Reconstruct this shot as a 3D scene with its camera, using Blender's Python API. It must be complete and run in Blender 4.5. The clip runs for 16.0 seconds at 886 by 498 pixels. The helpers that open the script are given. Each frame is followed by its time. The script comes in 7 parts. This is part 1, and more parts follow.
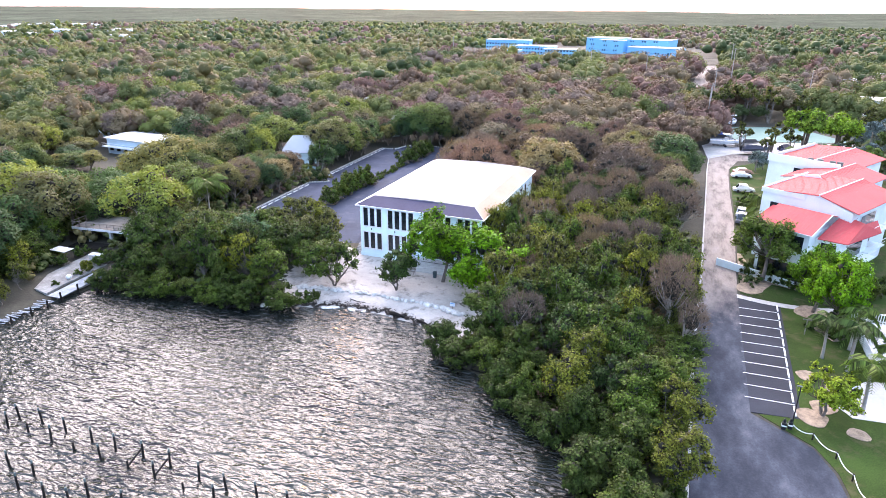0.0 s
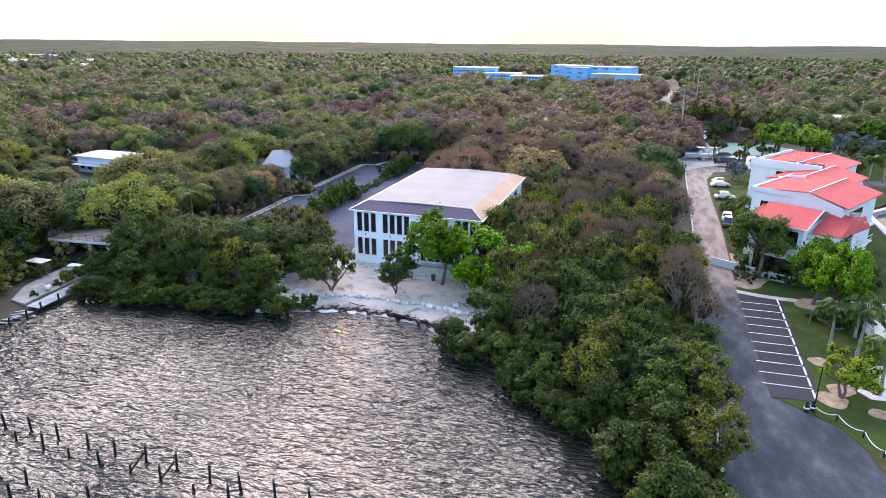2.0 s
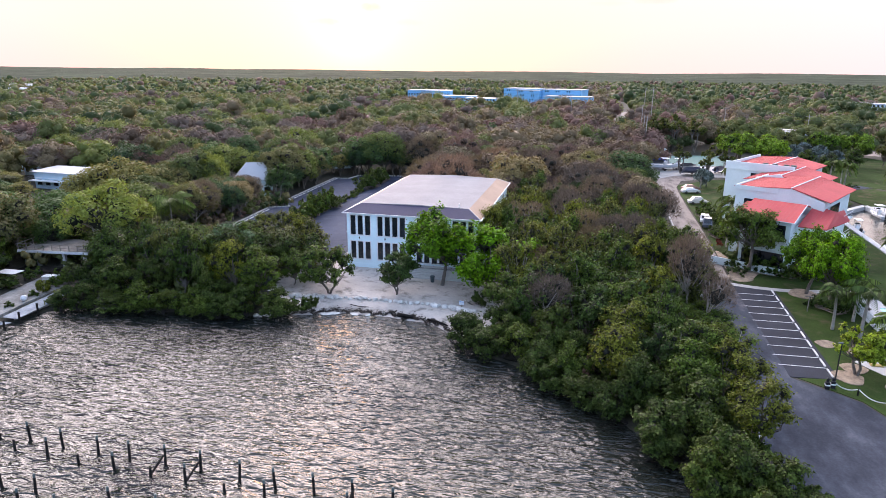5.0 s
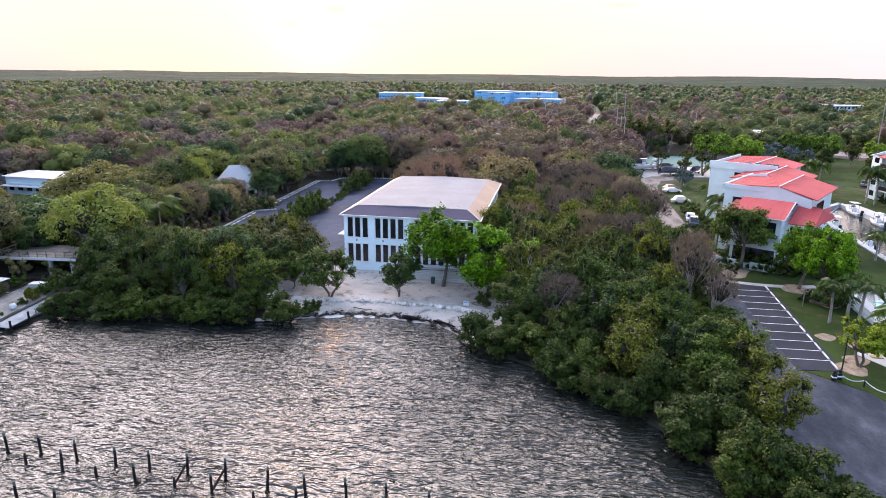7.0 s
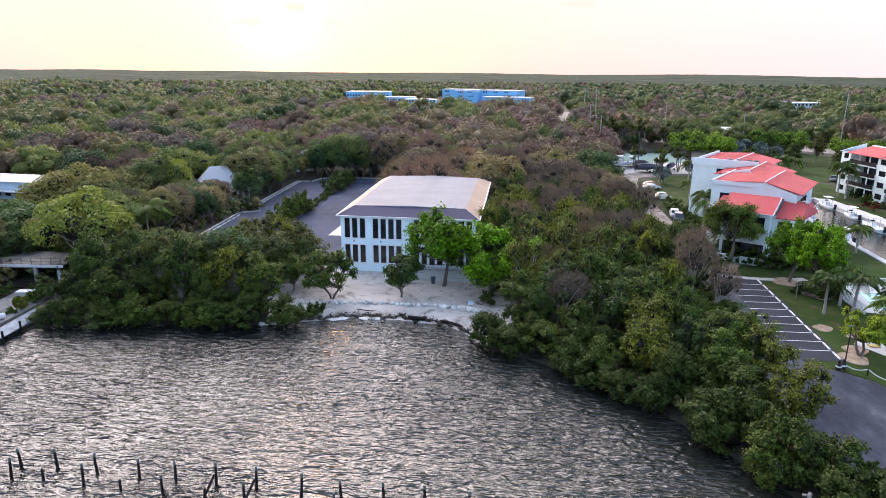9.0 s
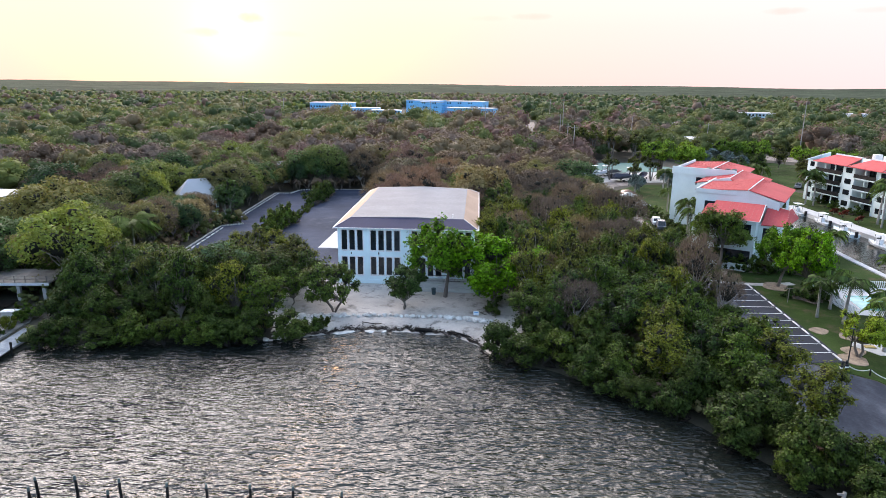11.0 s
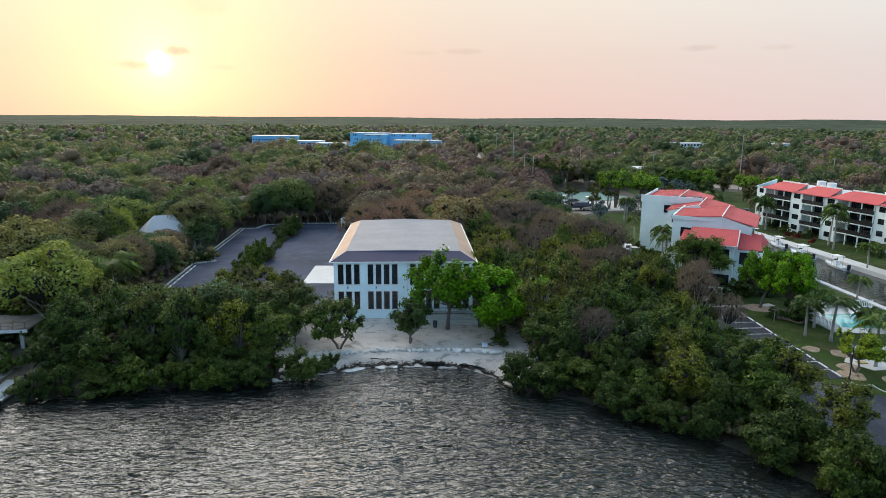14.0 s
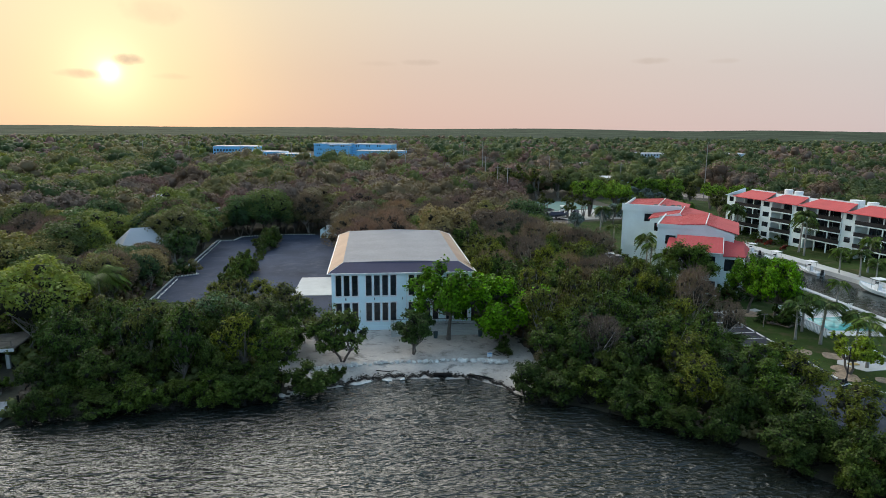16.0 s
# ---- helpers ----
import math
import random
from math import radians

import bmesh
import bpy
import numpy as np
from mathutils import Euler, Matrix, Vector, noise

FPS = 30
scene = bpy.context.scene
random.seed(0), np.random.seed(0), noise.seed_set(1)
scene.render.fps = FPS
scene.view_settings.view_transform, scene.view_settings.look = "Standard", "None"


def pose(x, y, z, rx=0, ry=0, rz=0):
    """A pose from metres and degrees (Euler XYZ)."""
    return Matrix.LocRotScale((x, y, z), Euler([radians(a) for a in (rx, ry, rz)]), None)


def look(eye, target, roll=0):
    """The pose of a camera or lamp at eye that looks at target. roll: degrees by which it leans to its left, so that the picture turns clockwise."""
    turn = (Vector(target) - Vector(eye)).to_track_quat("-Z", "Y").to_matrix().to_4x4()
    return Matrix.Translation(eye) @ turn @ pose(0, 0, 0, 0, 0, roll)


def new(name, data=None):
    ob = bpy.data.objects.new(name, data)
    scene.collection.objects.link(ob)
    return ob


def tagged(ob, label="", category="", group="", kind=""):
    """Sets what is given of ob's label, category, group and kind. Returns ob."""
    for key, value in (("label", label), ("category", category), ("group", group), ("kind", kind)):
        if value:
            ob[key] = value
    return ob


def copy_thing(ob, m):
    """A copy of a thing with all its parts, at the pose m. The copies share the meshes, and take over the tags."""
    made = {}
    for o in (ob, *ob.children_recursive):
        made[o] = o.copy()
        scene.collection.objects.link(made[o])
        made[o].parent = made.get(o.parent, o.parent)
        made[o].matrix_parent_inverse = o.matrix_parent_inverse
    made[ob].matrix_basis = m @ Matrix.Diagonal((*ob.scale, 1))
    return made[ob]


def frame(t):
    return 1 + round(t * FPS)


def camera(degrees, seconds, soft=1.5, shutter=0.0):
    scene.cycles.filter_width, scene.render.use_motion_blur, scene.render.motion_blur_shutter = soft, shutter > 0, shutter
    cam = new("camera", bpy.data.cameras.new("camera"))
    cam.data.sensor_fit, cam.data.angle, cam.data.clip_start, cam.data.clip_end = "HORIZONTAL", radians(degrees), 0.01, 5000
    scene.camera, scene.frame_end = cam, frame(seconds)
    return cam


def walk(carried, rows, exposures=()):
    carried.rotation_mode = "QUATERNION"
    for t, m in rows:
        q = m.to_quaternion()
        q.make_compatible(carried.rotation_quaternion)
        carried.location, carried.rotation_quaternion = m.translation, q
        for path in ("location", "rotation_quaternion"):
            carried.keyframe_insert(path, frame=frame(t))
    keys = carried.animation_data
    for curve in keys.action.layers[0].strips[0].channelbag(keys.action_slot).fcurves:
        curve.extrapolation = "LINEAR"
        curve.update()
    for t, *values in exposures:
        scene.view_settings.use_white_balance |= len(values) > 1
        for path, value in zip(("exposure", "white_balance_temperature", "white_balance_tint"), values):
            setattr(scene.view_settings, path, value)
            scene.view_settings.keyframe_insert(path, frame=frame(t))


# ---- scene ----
cam = camera(69.7, 16.0, 0.7)
PATH = [
    (0, (46.956, -86.216, 39.541), (46.293, -84.468, 38.829), 0.5),
    (1, (44.633, -86.903, 37.207), (44.0152, -85.1212, 36.5396), 0.5),
    (2, (42.329, -87.57, 35.045), (41.757, -85.757, 34.423), 0.5),
    (3, (40.06, -88.196, 33.22), (39.5346, -86.3564, 32.6404), 0.5),
    (4, (37.821, -88.753, 31.875), (37.343, -86.892, 31.319), 0.5),
    (6.5, (32.221, -89.767, 30.755), (31.863, -87.874, 30.22), 0.6),
    (9, (26.099, -90.391, 30.783), (25.874, -88.478, 30.245), 0.5),
    (11.5, (18.957, -90.65, 30.728), (18.887, -88.713, 30.236), 0.6),
    (14, (11.651, -90.412, 30.752), (11.742, -88.457, 30.343), 0.4),
    (15, (8.832, -90.109, 30.725), (8.9864, -88.1534, 30.3456), 0.4),
    (16, (6.055, -89.728, 30.665), (6.272, -87.776, 30.288), 0.5),
]
walk(cam, [(t, look(e, q, r)) for t, e, q, r in PATH], [(0, 1.18, 6500, 24), (1, 0.92, 6500, 24), (2, 0.58, 6500, 24), (4, 0.34, 6500, 24), (6.5, 0.38, 6500, 24), (9, 0.32, 6500, 21), (11.5, 0.2, 6500, 14), (14, -0.24, 6500, 5), (16, -0.50, 6500, 3)])

# ---- world, sun ----
SKY_FILL = 8.3
SUN_AZ, SUN_EL = 20.7, 4.0     # degrees left of +y, and up
sun_way = Vector((-math.sin(radians(SUN_AZ)) * math.cos(radians(SUN_EL)), math.cos(radians(SUN_AZ)) * math.cos(radians(SUN_EL)), math.sin(radians(SUN_EL))))
world = bpy.data.worlds.new("world")
scene.world = world
world.use_nodes = True
wt = world.node_tree
wt.nodes.clear()


def w_node(kind, **values):
    n = wt.nodes.new(kind)
    for k, v in values.items():
        n.inputs[int(k[1:])].default_value = v
    return n


def w_math(op, a, b=0.0):
    n = wt.nodes.new("ShaderNodeMath")
    n.operation = op
    for i, v in enumerate((a, b)):
        if isinstance(v, (int, float)):
            n.inputs[i].default_value = v
        else:
            wt.links.new(v, n.inputs[i])
    return n.outputs[0]


def w_ramp(fac, stops):
    r = wt.nodes.new("ShaderNodeValToRGB")
    el = r.color_ramp.elements
    while len(el) < len(stops):
        el.new(0.5)
    for e, (p, c) in zip(el, stops):
        e.position, e.color = p, (*c, 1)
    wt.links.new(fac, r.inputs["Fac"])
    return r.outputs[0]


def w_mix(kind, a, b, fac=1.0):
    m = wt.nodes.new("ShaderNodeMix")
    m.data_type, m.blend_type = "RGBA", kind
    s = [i for i in m.inputs if i.type == "RGBA"]
    for sock, v in zip(s, (a, b)):
        if isinstance(v, tuple):
            sock.default_value = (*v, 1)
        else:
            wt.links.new(v, sock)
    f = [i for i in m.inputs if i.name == "Factor" and i.type == "VALUE"][0]
    if isinstance(fac, (int, float)):
        f.default_value = fac
    else:
        wt.links.new(fac, f)
    return [o for o in m.outputs if o.type == "RGBA"][0]


# clear air: the sky texture; over it the bright evening haze that lights the whole place
w_out = wt.nodes.new("ShaderNodeOutputWorld")
w_sky = wt.nodes.new("ShaderNodeTexSky")
w_sky.sky_type = "NISHITA"
w_sky.sun_disc = False
w_sky.sun_elevation = radians(SUN_EL)
w_sky.sun_rotation = radians(-SUN_AZ)
w_sky.air_density, w_sky.dust_density, w_sky.ozone_density = 1.0, 2.0, 2.0
w_dir = wt.nodes.new("ShaderNodeTexCoord").outputs["Generated"]
w_sep = wt.nodes.new("ShaderNodeSeparateXYZ")
wt.links.new(w_dir, w_sep.inputs[0])
w_dot = wt.nodes.new("ShaderNodeVectorMath")
w_dot.operation = "DOT_PRODUCT"
wt.links.new(w_dir, w_dot.inputs[0])
w_dot.inputs[1].default_value = sun_way
toward = w_math("MAXIMUM", w_dot.outputs["Value"], 0.0)
side = w_math("MULTIPLY_ADD", w_dot.outputs["Value"], 0.5)
side.node.inputs[2].default_value = 0.5
height = w_math("MAXIMUM", w_sep.outputs["Z"], 0.0)
low_band = w_ramp(side, [(0.0, (0.52, 0.82, 1.25)), (0.45, (0.64, 0.80, 1.02)), (0.75, (0.95, 0.87, 0.85)), (0.86, (1.00, 0.85, 0.79)), (0.955, (1.05, 0.83, 0.71)), (0.985, (1.10, 0.835, 0.65)), (1.0, (1.14, 0.855, 0.60))])
low_band = w_mix("MULTIPLY", low_band, w_ramp(height, [(0.0, (1.0, 0.86, 0.88)), (0.08, (1.02, 0.96, 0.96)), (0.19, (1.12, 1.20, 1.16))]))
high = w_ramp(side, [(0.0, (0.60, 0.95, 1.45)), (0.5, (0.58, 0.80, 1.12)), (0.85, (0.72, 0.76, 0.88)), (1.0, (0.80, 0.80, 0.86))])
haze = w_mix("MIX", low_band, high, w_ramp(height, [(0.0, (0, 0, 0)), (0.16, (0.10, 0.10, 0.10)), (0.35, (0.55, 0.55, 0.55)), (0.7, (1, 1, 1))]))
# unseen bright band added above the sunset, in the sun's quarter, to brighten water
flat = w_math("SQRT", w_math("MAXIMUM", w_math("SUBTRACT", 1.0, w_math("MULTIPLY", w_sep.outputs["Z"], w_sep.outputs["Z"])), 0.0001))
ahead = w_math("DIVIDE", w_math("ADD", w_math("MULTIPLY", w_sep.outputs["X"], -math.sin(radians(SUN_AZ))), w_math("MULTIPLY", w_sep.outputs["Y"], math.cos(radians(SUN_AZ)))), flat)
sky_fill = w_mix("MULTIPLY", w_ramp(height, [(0.185, (0, 0, 0)), (0.23, (0.80, 0.74, 0.68)), (0.45, (0.90, 0.84, 0.79)), (0.62, (1.0, 0.95, 0.91)), (0.72, (0.70, 0.67, 0.65)), (0.82, (0.15, 0.145, 0.145)), (0.9, (0.0, 0.0, 0.0))]), w_ramp(ahead, [(0.3, (0, 0, 0)), (0.7, (0.22, 0.22, 0.22)), (0.9, (0.75, 0.75, 0.75)), (0.98, (1, 1, 1))]))
# the added band is set stronger to the west, and weaker eastwards
west = w_ramp(w_math("MULTIPLY_ADD", w_sep.outputs["X"], -0.5), [(0.22, (0.6, 0.6, 0.6)), (0.5, (0.9, 0.9, 0.9)), (0.7, (1, 1, 1))])
west.node.inputs[0].links[0].from_node.inputs[2].default_value = 0.5
sky_fill = w_mix("MULTIPLY", sky_fill, west)
haze = w_mix("ADD", haze, w_mix("MULTIPLY", sky_fill, (SKY_FILL, SKY_FILL, SKY_FILL)))
glow = w_math("ADD", w_math("MULTIPLY", w_math("POWER", toward, 90.0), 0.2), w_math("MULTIPLY", w_math("POWER", toward, 900.0), 0.45))
glow = w_math("ADD", glow, w_math("MULTIPLY", w_math("POWER", toward, 16000.0), 3.0))
lit = w_mix("ADD", haze, w_mix("MULTIPLY", (1.0, 0.76, 0.50), glow))
lit = w_mix("ADD", lit, w_mix("MULTIPLY", (1.0, 0.80, 0.12), w_math("MULTIPLY", w_math("POWER", toward, 45.0), 0.22)))
# a few small lens-shaped clouds low over the horizon: degrees left of +y, degrees up, half width, half height, density
w_az = w_math("MULTIPLY", w_math("ARCTAN2", w_math("MULTIPLY", w_sep.outputs["X"], -1.0), w_sep.outputs["Y"]), 57.2958)
w_el = w_math("MULTIPLY", w_math("ARCSINE", w_sep.outputs["Z"]), 57.2958)
w_fray = w_node("ShaderNodeTexNoise", _2=38.0, _3=4.0, _4=0.6)
wt.links.new(w_dir, w_fray.inputs["Vector"])
fray = w_math("MULTIPLY", w_math("SUBTRACT", w_fray.outputs["Fac"], 0.5), 1.6)
cover = None
for az, el, wide, thick, dens in ((19.3, 4.95, 1.2, 0.5, 0.75), (22.7, 3.75, 1.7, 0.42, 0.55), (16.2, 3.8, 1.8, 0.3, 0.2), (-4.2, 5.45, 1.7, 0.3, 0.30), (-0.5, 5.3, 2.0, 0.25, 0.14), (-23.7, 5.5, 1.6, 0.3, 0.32), (-29.2, 5.35, 1.4, 0.25, 0.22), (17.2, 8.6, 2.6, 1.1, 0.22)):
    dx = w_math("MULTIPLY", w_math("SUBTRACT", w_az, az), 1 / wide)
    dy = w_math("MULTIPLY", w_math("SUBTRACT", w_el, el), 1 / thick)
    near = w_math("SUBTRACT", w_math("SUBTRACT", 1.0, w_math("ADD", w_math("MULTIPLY", dx, dx), w_math("MULTIPLY", dy, dy))), fray)
    one = w_math("MULTIPLY", w_math("MINIMUM", w_math("MAXIMUM", near, 0.0), 1.0), dens)
    cover = one if cover is None else w_math("MAXIMUM", cover, one)
lit = w_mix("MIX", lit, (0.72, 0.55, 0.46), cover)
bg_sky, bg_haze = wt.nodes.new("ShaderNodeBackground"), wt.nodes.new("ShaderNodeBackground")
bg_sky.inputs["Strength"].default_value, bg_haze.inputs["Strength"].default_value = 0.005, 1.0
wt.links.new(w_sky.outputs[0], bg_sky.inputs["Color"])
wt.links.new(lit, bg_haze.inputs["Color"])
w_add = wt.nodes.new("ShaderNodeAddShader")
wt.links.new(bg_sky.outputs[0], w_add.inputs[0])
wt.links.new(bg_haze.outputs[0], w_add.inputs[1])
wt.links.new(w_add.outputs[0], w_out.inputs["Surface"])
sun = new("sun", bpy.data.lights.new("sun", "SUN"))
sun.data.energy, sun.data.angle, sun.data.color = 1.0, radians(26.0), (1.0, 0.55, 0.25)
sun.matrix_world = look(sun_way * 500, (0, 0, 0))

# ---- materials ----
def nodes_of(name):
    m = bpy.data.materials.new(name)
    m.use_nodes = True
    nt = m.node_tree
    return m, nt, nt.nodes["Principled BSDF"], nt.nodes["Material Output"]


def noise_node(nt, scale, detail=4.0, rough=0.6, coords=None, stretch=None):
    n = nt.nodes.new("ShaderNodeTexNoise")
    n.inputs["Scale"].default_value, n.inputs["Detail"].default_value, n.inputs["Roughness"].default_value = scale, detail, rough
    if coords is not None:
        if stretch:
            mp = nt.nodes.new("ShaderNodeMapping")
            mp.inputs["Scale"].default_value = stretch
            nt.links.new(coords, mp.inputs["Vector"])
            coords = mp.outputs["Vector"]
        nt.links.new(coords, n.inputs["Vector"])
    return n


def ramp_node(nt, fac, stops):
    r = nt.nodes.new("ShaderNodeValToRGB")
    el = r.color_ramp.elements
    while len(el) < len(stops):
        el.new(0.5)
    for e, (p, c) in zip(el, stops):
        e.position, e.color = p, (*c, 1)
    nt.links.new(fac, r.inputs["Fac"])
    return r


def mix_node(nt, a, b, fac, kind="MIX"):
    m = nt.nodes.new("ShaderNodeMix")
    m.data_type, m.blend_type = "RGBA", kind
    for sock, v in (("A", a), ("B", b)):
        s = [i for i in m.inputs if i.name == sock and i.type == "RGBA"][0]
        if isinstance(v, tuple):
            s.default_value = (*v, 1)
        else:
            nt.links.new(v, s)
    f = [i for i in m.inputs if i.name == "Factor" and i.type == "VALUE"][0]
    if isinstance(fac, (int, float)):
        f.default_value = fac
    else:
        nt.links.new(fac, f)
    return [o for o in m.outputs if o.type == "RGBA"][0]


def world_pos(nt):
    return nt.nodes.new("ShaderNodeNewGeometry").outputs["Position"]


def scaled(c, k):
    return tuple(min(1.0, v * k) for v in c)


def surface(name, color, rough=0.7, metal=0.0, big=0.3, fine=6.0, vary=0.25, bump=0.3, dirt=None, spec=0.5, stretch=None, bump_size=None):
    """Two scales of colour variation and a fine relief, at world size."""
    m, nt, bs, out = nodes_of(name)
    p = world_pos(nt)
    n1, n2 = noise_node(nt, big, 5, 0.6, p, stretch), noise_node(nt, fine, 6, 0.65, p, stretch)
    c1 = ramp_node(nt, n1.outputs["Fac"], [(0.3, scaled(color, 1 - vary)), (0.7, scaled(color, 1 + vary))])
    c2 = ramp_node(nt, n2.outputs["Fac"], [(0.25, (1 - vary,) * 3), (0.75, (1 + vary * 0.4,) * 3)])
    col = mix_node(nt, c1.outputs[0], c2.outputs[0], 1.0, "MULTIPLY")
    if dirt:
        n3 = noise_node(nt, big * 2.3, 7, 0.7, p)
        f = ramp_node(nt, n3.outputs["Fac"], [(0.52, (0, 0, 0)), (0.68, (1, 1, 1))])
        col = mix_node(nt, col, dirt, f.outputs[0])
    nt.links.new(col, bs.inputs["Base Color"])
    bs.inputs["Roughness"].default_value, bs.inputs["Metallic"].default_value = rough, metal
    bs.inputs["Specular IOR Level"].default_value = spec
    if bump:
        b = nt.nodes.new("ShaderNodeBump")
        b.inputs["Strength"].default_value, b.inputs["Distance"].default_value = bump, bump_size or 0.02
        nt.links.new(n2.outputs["Fac"], b.inputs["Height"])
        nt.links.new(b.outputs[0], bs.inputs["Normal"])
    return m


def leafy(name, color, trans=0.35, rough=0.55, vary=0.75, tint=(0.12, 0.12, 0.022), spread=True):
    """Leaves: each one a little different, with patches of older, yellower growth, and light that comes through."""
    m, nt, bs, out = nodes_of(name)
    geo = nt.nodes.new("ShaderNodeNewGeometry")
    r = ramp_node(nt, geo.outputs["Random Per Island"], [(0.0, scaled(color, 1 - vary)), (0.55, color), (1.0, scaled(color, 1 + vary))])
    n = noise_node(nt, 0.22, 3, 0.6, geo.outputs["Position"])
    f = ramp_node(nt, n.outputs["Fac"], [(0.5, (0, 0, 0)), (0.78, (0.45, 0.45, 0.45))])
    col = mix_node(nt, r.outputs[0], tint, f.outputs[0])
    info = nt.nodes.new("ShaderNodeObjectInfo")
    one = ramp_node(nt, info.outputs["Random"], [(0.0, (0.66, 0.72, 0.80)), (0.5, (1, 1, 1)), (1.0, (1.28, 1.26, 0.95))])
    if spread:
        col = mix_node(nt, col, one.outputs[0], 1.0, "MULTIPLY")
    nt.links.new(col, bs.inputs["Base Color"])
    bs.inputs["Roughness"].default_value, bs.inputs["Specular IOR Level"].default_value = rough, 0.12
    tr = nt.nodes.new("ShaderNodeBsdfTranslucent")
    nt.links.new(mix_node(nt, col, (1.0, 1.0, 0.45), 1.0, "MULTIPLY"), tr.inputs["Color"])
    mx = nt.nodes.new("ShaderNodeMixShader")
    mx.inputs[0].default_value = trans
    nt.links.new(bs.outputs[0], mx.inputs[1])
    nt.links.new(tr.outputs[0], mx.inputs[2])
    nt.links.new(mx.outputs[0], out.inputs["Surface"])
    return m


def plain(name, color, rough=0.5, metal=0.0, spec=0.5):
    """A small painted or moulded part, with a faint unevenness."""
    m, nt, bs, out = nodes_of(name)
    n = noise_node(nt, 9.0, 4, 0.6, world_pos(nt))
    c = ramp_node(nt, n.outputs["Fac"], [(0.3, scaled(color, 0.85)), (0.7, scaled(color, 1.08))])
    nt.links.new(c.outputs[0], bs.inputs["Base Color"])
    bs.inputs["Roughness"].default_value, bs.inputs["Metallic"].default_value, bs.inputs["Specular IOR Level"].default_value = rough, metal, spec
    return m


def glassy(name, color=(0.012, 0.016, 0.02), rough=0.04):
    m, nt, bs, out = nodes_of(name)
    n = noise_node(nt, 0.8, 2, 0.5, world_pos(nt))
    c = ramp_node(nt, n.outputs["Fac"], [(0.3, scaled(color, 0.7)), (0.7, scaled(color, 1.5))])
    nt.links.new(c.outputs[0], bs.inputs["Base Color"])
    bs.inputs["Roughness"].default_value, bs.inputs["Specular IOR Level"].default_value = rough, 0.6
    return m


def water_mat(name, chop=0.62):
    m, nt, bs, out = nodes_of(name)
    p = world_pos(nt)
    deep = noise_node(nt, 0.05, 3, 0.5, p)
    c = ramp_node(nt, deep.outputs["Fac"], [(0.35, (0.010, 0.013, 0.012)), (0.7, (0.022, 0.026, 0.020))])
    nt.links.new(c.outputs[0], bs.inputs["Base Color"])
    bs.inputs["Roughness"].default_value, bs.inputs["IOR"].default_value = 0.04, 1.48
    a = noise_node(nt, 1.35, 1.6, 0.45, p, (0.55, 1.3, 1.0))
    a.inputs["Distortion"].default_value = 0.6
    b = noise_node(nt, 3.2, 2, 0.5, p, (0.65, 1.3, 1.0))
    add = nt.nodes.new("ShaderNodeMath")
    add.operation = "MULTIPLY_ADD"
    add.inputs[1].default_value = 0.24
    nt.links.new(b.outputs["Fac"], add.inputs[0])
    nt.links.new(a.outputs["Fac"], add.inputs[2])
    bp = nt.nodes.new("ShaderNodeBump")
    bp.inputs["Strength"].default_value, bp.inputs["Distance"].default_value = 1.0, chop
    gust = noise_node(nt, 0.055, 2, 0.5, p, (1.0, 0.6, 1.0))
    g = ramp_node(nt, gust.outputs["Fac"], [(0.38, (0.55,) * 3), (0.62, (1.0,) * 3)])
    nt.links.new(g.outputs[0], bp.inputs["Strength"])
    nt.links.new(add.outputs[0], bp.inputs["Height"])
    nt.links.new(bp.outputs[0], bs.inputs["Normal"])
    return m


def roof_metal(name, color, rough, metal, pitch, along):
    """Standing-seam sheet: ribs every pitch metres, across x ('X') or y ('Y')."""
    m, nt, bs, out = nodes_of(name)
    p = world_pos(nt)
    n1, n2 = noise_node(nt, 0.25, 4, 0.6, p), noise_node(nt, 3.0, 6, 0.7, p)
    c1 = ramp_node(nt, n1.outputs["Fac"], [(0.3, scaled(color, 0.88)), (0.7, scaled(color, 1.08))])
    c2 = ramp_node(nt, n2.outputs["Fac"], [(0.3, (0.85,) * 3), (0.7, (1.05,) * 3)])
    nt.links.new(mix_node(nt, c1.outputs[0], c2.outputs[0], 1.0, "MULTIPLY"), bs.inputs["Base Color"])
    bs.inputs["Roughness"].default_value, bs.inputs["Metallic"].default_value, bs.inputs["Specular IOR Level"].default_value = rough, metal, 0.22
    b = nt.nodes.new("ShaderNodeBump")
    b.inputs["Strength"].default_value, b.inputs["Distance"].default_value = 0.15, 0.02
    nt.links.new(n2.outputs["Fac"], b.inputs["Height"])
    nt.links.new(b.outputs[0], bs.inputs["Normal"])
    return m


M_QUAY = surface("old_concrete", (0.27, 0.265, 0.25), 0.9, big=0.5, fine=4.0, vary=0.3, bump=0.4, dirt=(0.16, 0.15, 0.13))
M_WATER = water_mat("sea_water", 0.68)
M_CALM = water_mat("still_canal_water", 0.06)
M_SOIL = surface("forest_soil", (0.050, 0.046, 0.030), 0.95, big=0.12, fine=2.5, vary=0.45, bump=0.8, bump_size=0.08)
M_SAND = surface("coarse_sand", (0.54, 0.485, 0.435), 0.95, big=0.22, fine=5.0, vary=0.22, bump=0.6, bump_size=0.05, dirt=(0.17, 0.15, 0.13))
M_GRASS = surface("lawn", (0.036, 0.064, 0.014), 0.95, spec=0.1, big=0.13, fine=7.0, vary=0.45, bump=0.8, bump_size=0.04, dirt=(0.095, 0.078, 0.042))
